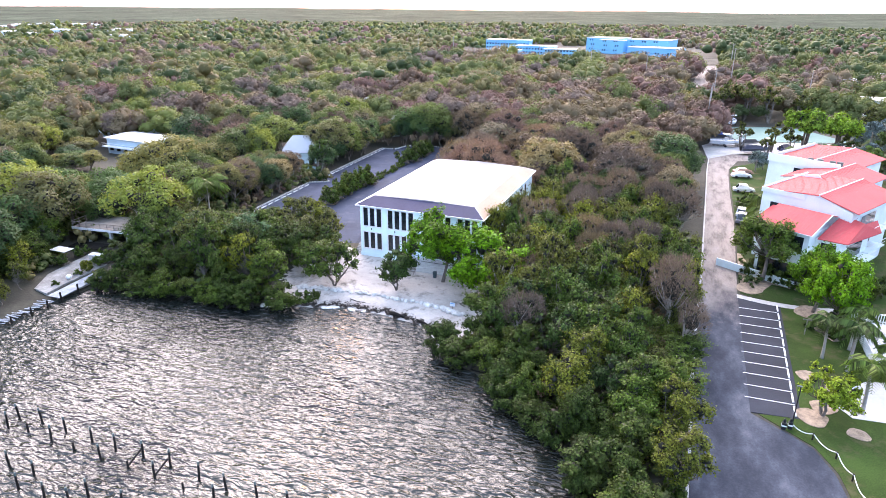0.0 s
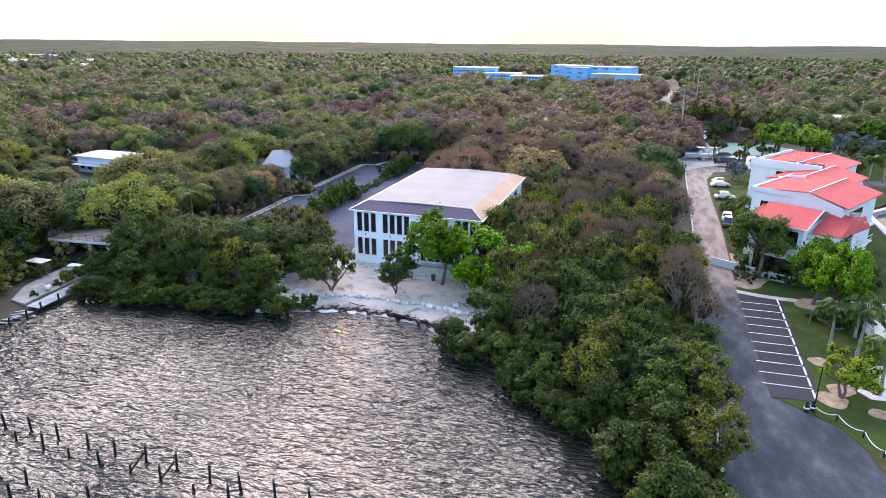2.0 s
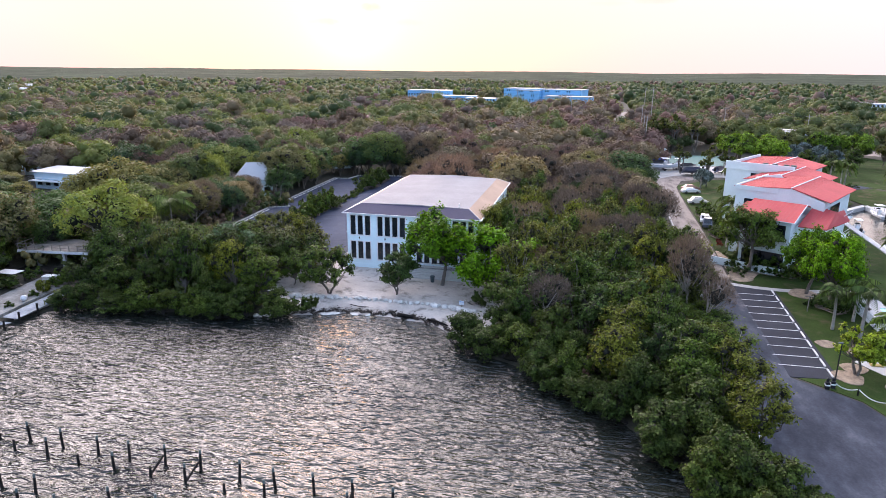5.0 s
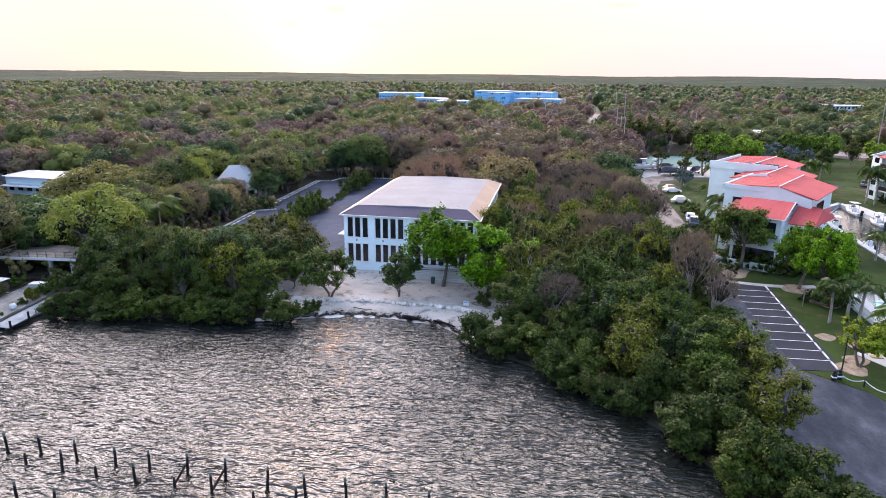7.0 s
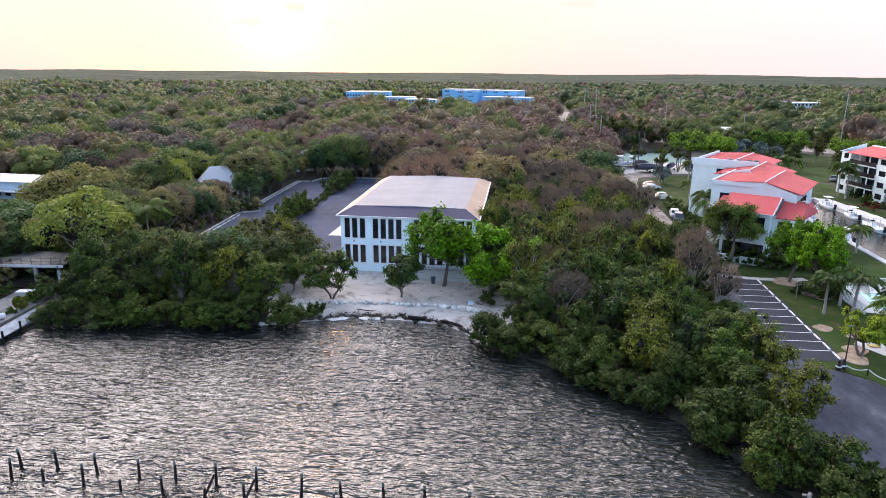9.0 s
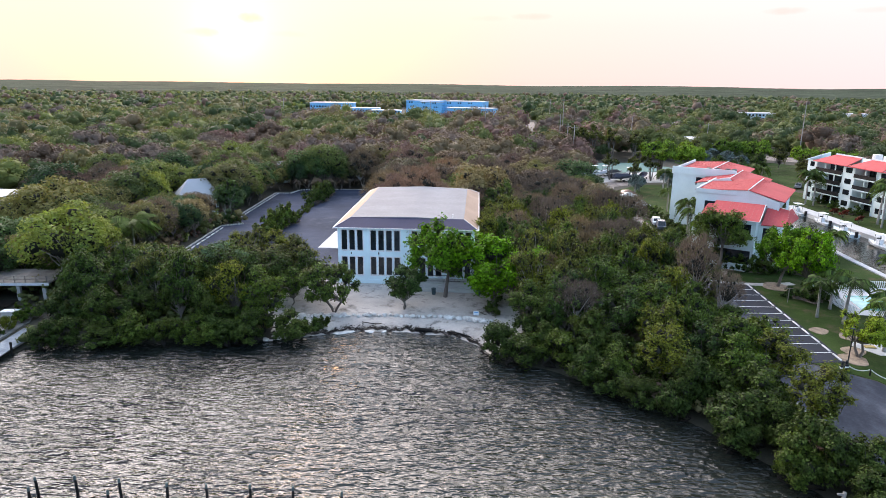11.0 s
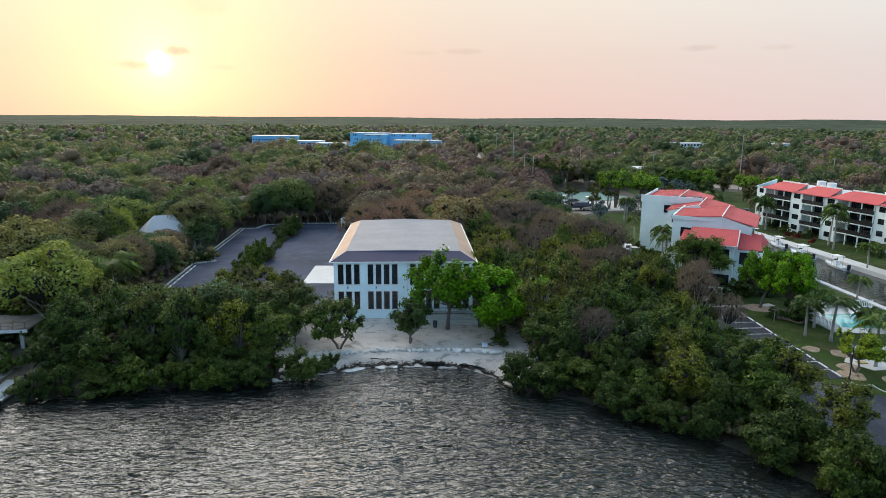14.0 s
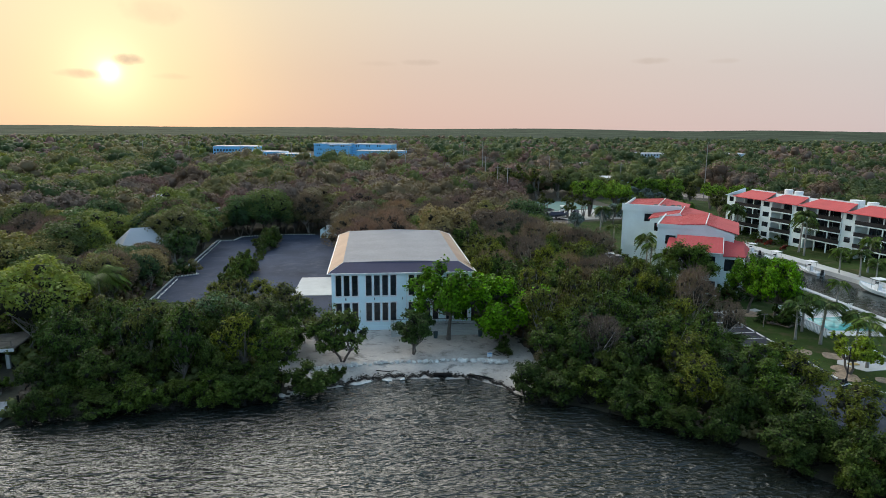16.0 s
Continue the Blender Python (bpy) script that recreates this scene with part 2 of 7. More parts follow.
M_ASPHALT = surface("asphalt", (0.055, 0.067, 0.102), 0.9, big=0.12, fine=9.0, vary=0.3, bump=0.5, dirt=(0.080, 0.092, 0.124), spec=0.12)


def road_mat(name):
    """Old pinkish-beige surfacing inland, a newer blue-black coat towards the turning circle, with pale smears and dark streaks."""
    m, nt, bs, out = nodes_of(name)
    p = world_pos(nt)
    sep = nt.nodes.new("ShaderNodeSeparateXYZ")
    nt.links.new(p, sep.inputs[0])
    n0, n1, n2 = noise_node(nt, 0.35, 5, 0.65, p, (1.0, 0.5, 1)), noise_node(nt, 0.5, 6, 0.7, p, (1.5, 0.35, 1)), noise_node(nt, 5.0, 6, 0.7, p)
    edge = nt.nodes.new("ShaderNodeMath")
    edge.operation = "MULTIPLY_ADD"
    edge.inputs[1].default_value = 26.0
    nt.links.new(n0.outputs["Fac"], edge.inputs[0])
    nt.links.new(sep.outputs["Y"], edge.inputs[2])
    near = nt.nodes.new("ShaderNodeMapRange")
    near.inputs["From Min"].default_value, near.inputs["From Max"].default_value = 9.0, 23.0
    nt.links.new(edge.outputs[0], near.inputs["Value"])
    old = ramp_node(nt, n1.outputs["Fac"], [(0.32, (0.13, 0.11, 0.10)), (0.5, (0.29, 0.245, 0.215)), (0.7, (0.36, 0.31, 0.28))])
    coat = ramp_node(nt, n0.outputs["Fac"], [(0.36, (0.032, 0.038, 0.052)), (0.52, (0.055, 0.063, 0.082)), (0.7, (0.115, 0.124, 0.145))])
    c = mix_node(nt, coat.outputs[0], old.outputs[0], near.outputs[0])
    g = ramp_node(nt, n2.outputs["Fac"], [(0.3, (0.75,) * 3), (0.7, (1.1,) * 3)])
    nt.links.new(mix_node(nt, c, g.outputs[0], 1.0, "MULTIPLY"), bs.inputs["Base Color"])
    bs.inputs["Roughness"].default_value, bs.inputs["Specular IOR Level"].default_value = 0.88, 0.15
    b = nt.nodes.new("ShaderNodeBump")
    b.inputs["Strength"].default_value, b.inputs["Distance"].default_value = 0.4, 0.02
    nt.links.new(n2.outputs["Fac"], b.inputs["Height"])
    nt.links.new(b.outputs[0], bs.inputs["Normal"])
    return m


M_ROAD = road_mat("worn_road")
M_NEWASPHALT = surface("dark_asphalt", (0.036, 0.040, 0.052), 0.85, big=0.2, fine=9.0, vary=0.25, bump=0.3, spec=0.15)
M_CONCRETE = surface("concrete", (0.46, 0.45, 0.43), 0.85, big=0.4, fine=5.0, vary=0.18, bump=0.3, dirt=(0.33, 0.32, 0.30))
M_WHITEPAD = surface("white_concrete", (0.52, 0.52, 0.51), 0.8, big=0.3, fine=4.0, vary=0.1, bump=0.2)
M_WALL = surface("aqua_white_stucco", (0.78, 0.93, 0.98), 0.75, big=0.3, fine=8.0, vary=0.05, bump=0.15)
M_TRIM = plain("white_trim", (0.8, 0.8, 0.8), 0.45)
M_CONDO = surface("cream_stucco", (0.72, 0.80, 0.79), 0.8, big=0.3, fine=6.0, vary=0.07, bump=0.2)
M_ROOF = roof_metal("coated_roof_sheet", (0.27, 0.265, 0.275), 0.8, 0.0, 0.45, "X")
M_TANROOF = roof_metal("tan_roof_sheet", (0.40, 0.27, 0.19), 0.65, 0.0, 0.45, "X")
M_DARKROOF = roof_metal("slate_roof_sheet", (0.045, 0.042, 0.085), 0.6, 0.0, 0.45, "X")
M_RED = roof_metal("red_roof_sheet", (0.52, 0.080, 0.082), 0.7, 0.0, 0.45, "X")
M_REDRIB = plain("red_roof_rib", (0.44, 0.065, 0.06), 0.45, 0.15)
M_GLASS = glassy("dark_glass")
M_BLUE = surface("sky_blue_paint", (0.20, 0.52, 0.80), 0.7, big=0.1, fine=3.0, vary=0.06, bump=0.1)
M_LINE = surface("worn_white_paint", (0.72, 0.72, 0.72), 0.8, big=1.2, fine=9.0, vary=0.12, bump=0.1)
M_BLACK = plain("black_metal", (0.02, 0.02, 0.022), 0.5, 0.3)
M_ROCK = surface("limestone", (0.66, 0.64, 0.60), 0.9, big=0.7, fine=5.0, vary=0.25, bump=0.8, bump_size=0.06, dirt=(0.30, 0.27, 0.24))
M_WRACK = surface("seaweed_wrack", (0.035, 0.026, 0.02), 0.9, big=1.0, fine=6.0, vary=0.5, bump=1.0, bump_size=0.06)
M_WOOD = surface("weathered_wood", (0.24, 0.215, 0.19), 0.85, big=0.8, fine=9.0, vary=0.3, bump=0.4)
M_DOCK = surface("bleached_planks", (0.30, 0.33, 0.36), 0.85, big=0.8, fine=9.0, vary=0.3, bump=0.4)
M_PILE = surface("wet_pile_wood", (0.022, 0.019, 0.017), 0.9, spec=0.12, big=1.5, fine=8.0, vary=0.4, bump=0.6)
M_PILECAP = plain("pale_pile_top", (0.10, 0.125, 0.115), 0.9)
M_BARK = surface("grey_bark", (0.16, 0.135, 0.115), 0.9, big=1.0, fine=7.0, vary=0.35, bump=0.7)
M_PALEBARK = surface("pale_bark", (0.36, 0.33, 0.30), 0.9, big=1.0, fine=7.0, vary=0.25, bump=0.5)
M_TWIG = leafy("bare_twigs", (0.195, 0.140, 0.104), 0.08, 0.8, 0.35, (0.24, 0.16, 0.12))
# near-black filling of crown cores: the shade inside a crown, put into colour
M_CORESHADE = surface("inner_twigs", (0.020, 0.019, 0.012), 0.95, big=0.8, fine=6.0, vary=0.4, bump=0.5)
M_MULCH = surface("mulch_chips", (0.33, 0.25, 0.18), 0.95, big=1.5, fine=9.0, vary=0.4, bump=0.9, bump_size=0.05)
L_MANG = leafy("mangrove_leaves", (0.060, 0.092, 0.018), 0.28)
L_DARK = leafy("dark_leaves", (0.045, 0.081, 0.020), 0.25)
L_MID = leafy("mid_green_leaves", (0.064, 0.108, 0.020), 0.32)
L_OLIVE = leafy("olive_leaves", (0.092, 0.106, 0.025), 0.32)
L_BRIGHT = leafy("bright_green_leaves", (0.095, 0.215, 0.008), 0.42, tint=(0.12, 0.18, 0.02))
L_YELLOW = leafy("yellow_green_leaves", (0.128, 0.150, 0.022), 0.4)
L_SILVER = leafy("silver_blue_fronds", (0.136, 0.173, 0.168), 0.15, tint=(0.22, 0.28, 0.27))
L_BLUE = leafy("blue_green_leaves", (0.055, 0.110, 0.062), 0.2, tint=(0.07, 0.12, 0.07))
L_PALM = leafy("palm_fronds", (0.075, 0.120, 0.025), 0.3)
L_RED = leafy("crimson_leaves", (0.128, 0.020, 0.013), 0.25, tint=(0.22, 0.05, 0.03))
# crowns of the woods, softer and more alike within one tree
W_ALL = [leafy("wood_leaves_" + n, c, tr, 0.6, 0.20, t, False) for n, c, tr, t in (
    ("green", (0.136, 0.158, 0.058), 0.3, (0.13, 0.16, 0.035)), ("deep", (0.074, 0.102, 0.042), 0.25, (0.07, 0.11, 0.03)),
    ("olive", (0.186, 0.166, 0.074), 0.3, (0.18, 0.16, 0.05)), ("lime", (0.195, 0.225, 0.068), 0.35, (0.2, 0.2, 0.04)),
    ("tan", (0.200, 0.152, 0.088), 0.2, (0.22, 0.165, 0.11)), ("brown", (0.156, 0.104, 0.072), 0.15, (0.2, 0.14, 0.10)))]
L_WOOD = [leafy("canopy_leaves_" + n, c, tr, 0.6, 0.28, t) for n, c, tr, t in (
    ("green", (0.126, 0.160, 0.048), 0.3, (0.13, 0.16, 0.035)), ("deep", (0.062, 0.108, 0.040), 0.25, (0.07, 0.11, 0.03)),
    ("olive", (0.182, 0.170, 0.066), 0.3, (0.18, 0.16, 0.05)), ("lime", (0.190, 0.232, 0.058), 0.35, (0.2, 0.2, 0.04)),
    ("tan", (0.235, 0.180, 0.100), 0.2, (0.22, 0.165, 0.11)), ("brown", (0.170, 0.115, 0.076), 0.15, (0.2, 0.14, 0.10)))]
M_TWIG_ROSY = leafy("rosy_twigs", (0.25, 0.155, 0.122), 0.08, 0.8, 0.35, (0.25, 0.15, 0.12))
W_TWIG = leafy("wood_twigs", (0.185, 0.136, 0.106), 0.08, 0.8, 0.2, (0.19, 0.138, 0.11), False)
W_PINK = leafy("wood_twigs_rosy", (0.205, 0.124, 0.098), 0.08, 0.8, 0.2, (0.20, 0.122, 0.098), False)

# ---- mesh tools ----
def as_mesh(name, verts, faces, mats, mat_index=None, smooth=False):
    me = bpy.data.meshes.new(name)
    me.from_pydata([tuple(v) for v in verts], [], [tuple(f) for f in faces])
    for m in (mats if isinstance(mats, (list, tuple)) else [mats]):
        me.materials.append(m)
    if mat_index is not None:
        me.polygons.foreach_set("material_index", np.asarray(mat_index, dtype=np.int32))
    if smooth:
        me.polygons.foreach_set("use_smooth", np.ones(len(me.polygons), dtype=bool))
    me.update()
    return me


def quick_mesh(name, verts, quads, mats, mat_index=None, smooth=False):
    """A large mesh of quads straight from arrays."""
    me = bpy.data.meshes.new(name)
    v, q = np.asarray(verts, dtype=np.float32), np.asarray(quads, dtype=np.int32)
    me.vertices.add(len(v))
    me.vertices.foreach_set("co", v.ravel())
    k = q.shape[1]
    me.loops.add(q.size)
    me.loops.foreach_set("vertex_index", q.ravel())
    me.polygons.add(len(q))
    me.polygons.foreach_set("loop_start", np.arange(0, q.size, k, dtype=np.int32))
    for m in (mats if isinstance(mats, (list, tuple)) else [mats]):
        me.materials.append(m)
    if mat_index is not None:
        me.polygons.foreach_set("material_index", np.asarray(mat_index, dtype=np.int32))
    if smooth:
        me.polygons.foreach_set("use_smooth", np.ones(len(q), dtype=bool))
    me.update(calc_edges=True)
    me.validate()
    return me


class Shape:
    """Collects boxes, tubes, prisms and sheets into one mesh."""

    def __init__(self):
        self.v, self.f = [], []

    def add(self, verts, faces):
        o = len(self.v)
        self.v += [tuple(p) for p in verts]
        self.f += [tuple(i + o for i in f) for f in faces]
        return self

    def box(self, x0, y0, z0, x1, y1, z1, b=0.0):
        if b <= 0:
            vs = [(x, y, z) for z in (z0, z1) for y in (y0, y1) for x in (x0, x1)]
            return self.add(vs, [(0, 2, 3, 1), (4, 5, 7, 6), (0, 1, 5, 4), (2, 6, 7, 3), (0, 4, 6, 2), (1, 3, 7, 5)])
        ring = lambda e, z: [(x0 + e, y0 + b, z), (x0 + b, y0 + e, z), (x1 - b, y0 + e, z), (x1 - e, y0 + b, z), (x1 - e, y1 - b, z), (x1 - b, y1 - e, z), (x0 + b, y1 - e, z), (x0 + e, y1 - b, z)]
        vs = ring(0, z0) + ring(0, z1 - b) + [((x - (x0 + x1) / 2) * (1 - 2 * b / (x1 - x0)) + (x0 + x1) / 2, (y - (y0 + y1) / 2) * (1 - 2 * b / (y1 - y0)) + (y0 + y1) / 2, z1) for x, y, z in ring(0, z1)]
        fs = [tuple(range(7, -1, -1)), tuple(range(16, 24))]
        for k in (0, 8):
            fs += [(k + i, k + (i + 1) % 8, k + 8 + (i + 1) % 8, k + 8 + i) for i in range(8)]
        return self.add(vs, fs)

    def tube(self, pts, radii, sides=8, cap=True, grow_from=None):
        """grow_from: the first corner of a ring that is there already, from which this tube goes on."""
        pts = [Vector(p) for p in pts]
        o = len(self.v)
        self.last_ring = o + (len(pts) - (1 if grow_from is None else 2)) * sides
        if grow_from is not None:
            for i in range(1, len(pts)):
                p, r = pts[i], radii[i]
                d = (pts[min(i + 1, len(pts) - 1)] - pts[i - 1]).normalized()
                a = d.orthogonal().normalized() if abs(d.z) < 0.9 else Vector((1, 0, 0)).cross(d).normalized()
                c = d.cross(a)
                self.v += [tuple(p + r * (math.cos(2 * math.pi * k / sides) * a + math.sin(2 * math.pi * k / sides) * c)) for k in range(sides)]
            rings = [grow_from] + [o + i * sides for i in range(len(pts) - 1)]
            for a, b in zip(rings, rings[1:]):
                self.f += [(a + k, a + (k + 1) % sides, b + (k + 1) % sides, b + k) for k in range(sides)]
            return self
        for i, (p, r) in enumerate(zip(pts, radii)):
            d = (pts[min(i + 1, len(pts) - 1)] - pts[max(i - 1, 0)]).normalized()
            a = d.orthogonal().normalized() if abs(d.z) < 0.9 else Vector((1, 0, 0)).cross(d).normalized()
            c = d.cross(a)
            self.v += [tuple(p + r * (math.cos(2 * math.pi * k / sides) * a + math.sin(2 * math.pi * k / sides) * c)) for k in range(sides)]
        for i in range(len(pts) - 1):
            self.f += [(o + i * sides + k, o + i * sides + (k + 1) % sides, o + (i + 1) * sides + (k + 1) % sides, o + (i + 1) * sides + k) for k in range(sides)]
        if cap:
            e = o + (len(pts) - 1) * sides
            self.f += [tuple(o + k for k in reversed(range(sides))), tuple(e + k for k in range(sides))]
        return self

    def prism(self, poly, z0, z1):
        n = len(poly)
        vs = [(x, y, z0) for x, y in poly] + [(x, y, z1) for x, y in poly]
        fs = [tuple(reversed(range(n))), tuple(range(n, 2 * n))] + [(i, (i + 1) % n, n + (i + 1) % n, n + i) for i in range(n)]
        return self.add(vs, fs)

    def slab(self, corners, thick):
        """A plate on any planar outline, with a thickness downwards."""
        n = len(corners)
        vs = [tuple(c) for c in corners] + [(c[0], c[1], c[2] - thick) for c in corners]
        return self.add(vs, [tuple(range(n)), tuple(reversed(range(n, 2 * n)))] + [(i, n + i, n + (i + 1) % n, (i + 1) % n) for i in range(n)])

    def moved(self, m):
        self.v = [tuple(m @ Vector(p)) for p in self.v]
        return self

    def mesh(self, name, mat, smooth=False):
        return as_mesh(name, self.v, self.f, mat, None, smooth)


def part(name, shape, material, parent=None, label="", smooth=False):
    ob = new(name, shape.mesh(name, material, smooth) if isinstance(shape, Shape) else shape)
    if parent:
        ob.parent = parent
    return tagged(ob, label) if label else ob


def thing(name, label, category, at=None, group="", kind=""):
    """An empty at the base of a thing that parents its parts."""
    ob = tagged(new(name), label, category, group, kind)
    if at:
        ob.matrix_basis = at
    return ob


def setting(name, data, label="", category=""):
    return tagged(new(name, data), label, category, kind="structure")


def inside(x, y, poly):
    hit, n = np.zeros(np.shape(x), dtype=bool), len(poly)
    for i in range(n):
        (x0, y0), (x1, y1) = poly[i], poly[(i + 1) % n]
        if y0 == y1:
            continue
        cross = (np.asarray(y) < y0) != (np.asarray(y) < y1)
        hit ^= cross & (x < (x1 - x0) * (np.asarray(y) - y0) / (y1 - y0) + x0)
    return hit


def sheet(name, poly, z, mat, label, category, skirt=0.06):
    """A flat ground covering with a small edge; z is a number or a height for a place."""
    s = Shape()
    h = z if callable(z) else (lambda x, y: z)
    n = len(poly)
    s.add([(x, y, h(x, y)) for x, y in poly] + [(x, y, h(x, y) - skirt) for x, y in poly], [tuple(range(n))] + [(i, n + i, n + (i + 1) % n, (i + 1) % n) for i in range(n)])
    ob = setting(name, s.mesh(name, mat), label, category)
    return ob


def curve_pts(p, q, r, n):
    return [((1 - t) ** 2 * p[0] + 2 * t * (1 - t) * q[0] + t * t * r[0], (1 - t) ** 2 * p[1] + 2 * t * (1 - t) * q[1] + t * t * r[1]) for t in [i / n for i in range(n + 1)]]

# ---- ground, water, roads ----
WATER, GROUND = 0.72, 1.38
SHORE = [(-900, -80), (-120, -66), (-60, -52), (-34, -41), (-31, -25.5), (-24, -23.5), (-14, -22.5), (-7, -22), (-1, -20), (3, -18.2), (6, -17.2), (12, -16.9), (18, -17.9), (21, -20.5), (24, -24.8), (29, -27), (33, -30.3), (38, -34), (41.5, -38), (44.5, -43), (47.5, -48), (52, -53), (62, -57), (84, -60)]
BANK = [(84, -60), (85.5, -20), (86, 20), (87, 45), (88, 62), (98.5, 74), (99.5, 60), (101, 40), (102.5, 15), (103.5, -60)]
LAND = SHORE + BANK[1:] + [(900, -90), (900, 6000), (-900, 6000)]
LOT = [(-31.2, 12), (-32.5, 35.8), (-28.6, 38.2), (-32.5, 41.5), (-33.8, 76.5), (-29.7, 76.6), (-28.6, 82.2), (-18, 84.6), (-9, 84.6), (-4.5, 74), (-0.9, 40), (-0.9, 10.5), (-2.4, 4.8), (-6.2, 3.5), (-14, 8)]
ROAD_EDGE_L = [(51.2, -46), (51.4, -33), (51.4, -23), (51.6, -10), (52.1, 4.5), (52.5, 24), (53, 53), (53.5, 86), (54, 100)]
SAND = [(-3.5, -21), (3, -19.5), (12, -18.2), (18, -19.2), (23, -24), (27, -16), (26, -6), (24, 2), (20.4, 0.4), (-1, 0.4), (-6, 4), (-8, -6), (-6, -14)]


def shore_gap(x, y):
    """Metres to the shore line, positive on land."""
    x, y = np.asarray(x, dtype=float), np.asarray(y, dtype=float)
    best = np.full(x.shape, 1e9)
    line = SHORE + BANK[1:]
    for (x0, y0), (x1, y1) in zip(line, line[1:]):
        dx, dy = x1 - x0, y1 - y0
        k = np.clip(((x - x0) * dx + (y - y0) * dy) / (dx * dx + dy * dy), 0, 1)
        best = np.minimum(best, np.hypot(x - x0 - k * dx, y - y0 - k * dy))
    return np.where(inside(x, y, LAND), best, -best)


def land_height(x, y):
    d = shore_gap(x, y)
    z = np.where(d > 0, WATER + (GROUND - WATER) * (1 - np.exp(-np.maximum(d, 0) / 3.5)), WATER + d * 0.25)
    r = np.hypot(x - 20, y + 90)
    z = z + np.where(d > 0, 1, 0) * np.clip((r - 1200) / 2600, 0, 1) ** 1.3 * 6
    return np.maximum(z, -2.5)


def steps(fine0, fine1, step, far):
    a = list(np.arange(fine0, fine1 + step / 2, step))
    s = step
    while a[-1] < far:
        s *= 1.18
        a.append(a[-1] + s)
    s = step
    while a[0] > -far:
        s *= 1.18
        a.insert(0, a[0] - s)
    return np.array(a)


def grid_sheet(xs, ys, height):
    gx, gy = np.meshgrid(xs, ys)
    v = np.stack([gx, gy, height(gx, gy)], -1).reshape(-1, 3)
    nx, ny = len(xs), len(ys)
    i = (np.arange(ny - 1)[:, None] * nx + np.arange(nx - 1)[None, :]).ravel()
    return v, np.stack([i, i + 1, i + nx + 1, i + nx], 1)


gv, gq = grid_sheet(steps(-62, 128, 1.3, 4700), steps(-62, 96, 1.3, 4700), land_height)
setting("ground", quick_mesh("ground", gv, gq, M_SOIL, smooth=True), "dark forest soil with leaf litter", "ground")


def wave(x, y):
    z = np.zeros_like(x)
    rng = np.random.RandomState(3)
    for k in range(30):
        a, lam = rng.normal(1.25, 0.4), rng.uniform(1.2, 4.5)
        kx, ky = math.cos(a) * 2 * math.pi / lam, math.sin(a) * 2 * math.pi / lam
        z += 0.0048 * lam ** 0.8 * np.sin(kx * x + ky * y + rng.uniform(0, 6.28) + 1.4 * np.sin(0.11 * x + 0.07 * y * rng.uniform(0.5, 1.5)))
    calm = np.clip(-shore_gap(x, y) / 7, 0.2, 1)
    return WATER + z * calm


xs = steps(-46, 62, 0.5, 4700)
ys = np.concatenate([[-4700, -2500, -1200, -600, -350, -220, -160, -130, -112], np.arange(-100, -15.8, 0.48), [-10, 20, 60, 90]])
wv, wq = grid_sheet(xs, ys, lambda x, y: np.where((np.abs(x - 8) < 60) & (y > -105) & (y < -15), wave(x, y), WATER))
setting("water", quick_mesh("water", wv, wq, M_WATER, smooth=True), "choppy grey bay water reflecting the evening sky", "water")


def draped(name, poly, step, up, mat, label, category, rough=0.0):
    x0, x1 = min(p[0] for p in poly), max(p[0] for p in poly)
    y0, y1 = min(p[1] for p in poly), max(p[1] for p in poly)
    v, q = grid_sheet(np.arange(x0, x1 + step, step), np.arange(y0, y1 + step, step), land_height)
    rng = np.random.RandomState(5)
    c = v[q].mean(1)
    keep = inside(c[:, 0] + rng.normal(0, 0.25, len(c)), c[:, 1] + rng.normal(0, 0.25, len(c)), poly)
    v[:, 2] += up
    if rough:
        v[:, 2] += np.array([rough * noise.noise((p[0] * 0.7, p[1] * 0.7, 0)) for p in v])
    q = q[keep]
    used, inv = np.unique(q, return_inverse=True)
    return setting(name, quick_mesh(name, v[used], inv.reshape(q.shape), mat, smooth=True), label, category)


draped("beach", SAND, 0.45, 0.05, M_SAND, "pale grey coral sand sloping to the water", "beach", 0.05)
sheet("car_park", LOT, GROUND + 0.05, M_ASPHALT, "blue-grey asphalt car park with worn sweeps", "car park")
road_poly = ROAD_EDGE_L + [(60, 108), (68, 112), (69, 104), (61, 99), (58.5, 88), (58.2, 81), (57.9, 64), (57.9, 43), (57.7, 32), (57.2, 15), (57.0, 6.4)]
sheet("road", road_poly + [(57.0, 5.2), (56.9, -24.4), (60.1, -26.8), (62.0, -28.4), (63.3, -31.6), (63.8, -35), (62.5, -40), (59, -45), (54, -48)], GROUND + 0.05, M_ROAD, "worn grey service road with dark patches", "road")
sheet("parking_strip", [(56.9, -24.2), (61.6, -23.7), (62.3, 4.4), (57.0, 5.2)], GROUND + 0.065, M_NEWASPHALT, "dark new asphalt parking strip", "parking")
turn = [(51.5, -33), (51.6, -27), (57.0, -24.6), (60.1, -26.9), (62.0, -28.5), (63.2, -31.7), (63.7, -35), (62.4, -39.8), (59, -44.8), (54, -47.6), (51.4, -45.6)]
sheet("turning_circle", turn, GROUND + 0.06, M_ROAD, "dark asphalt turning circle with pale smears", "road")
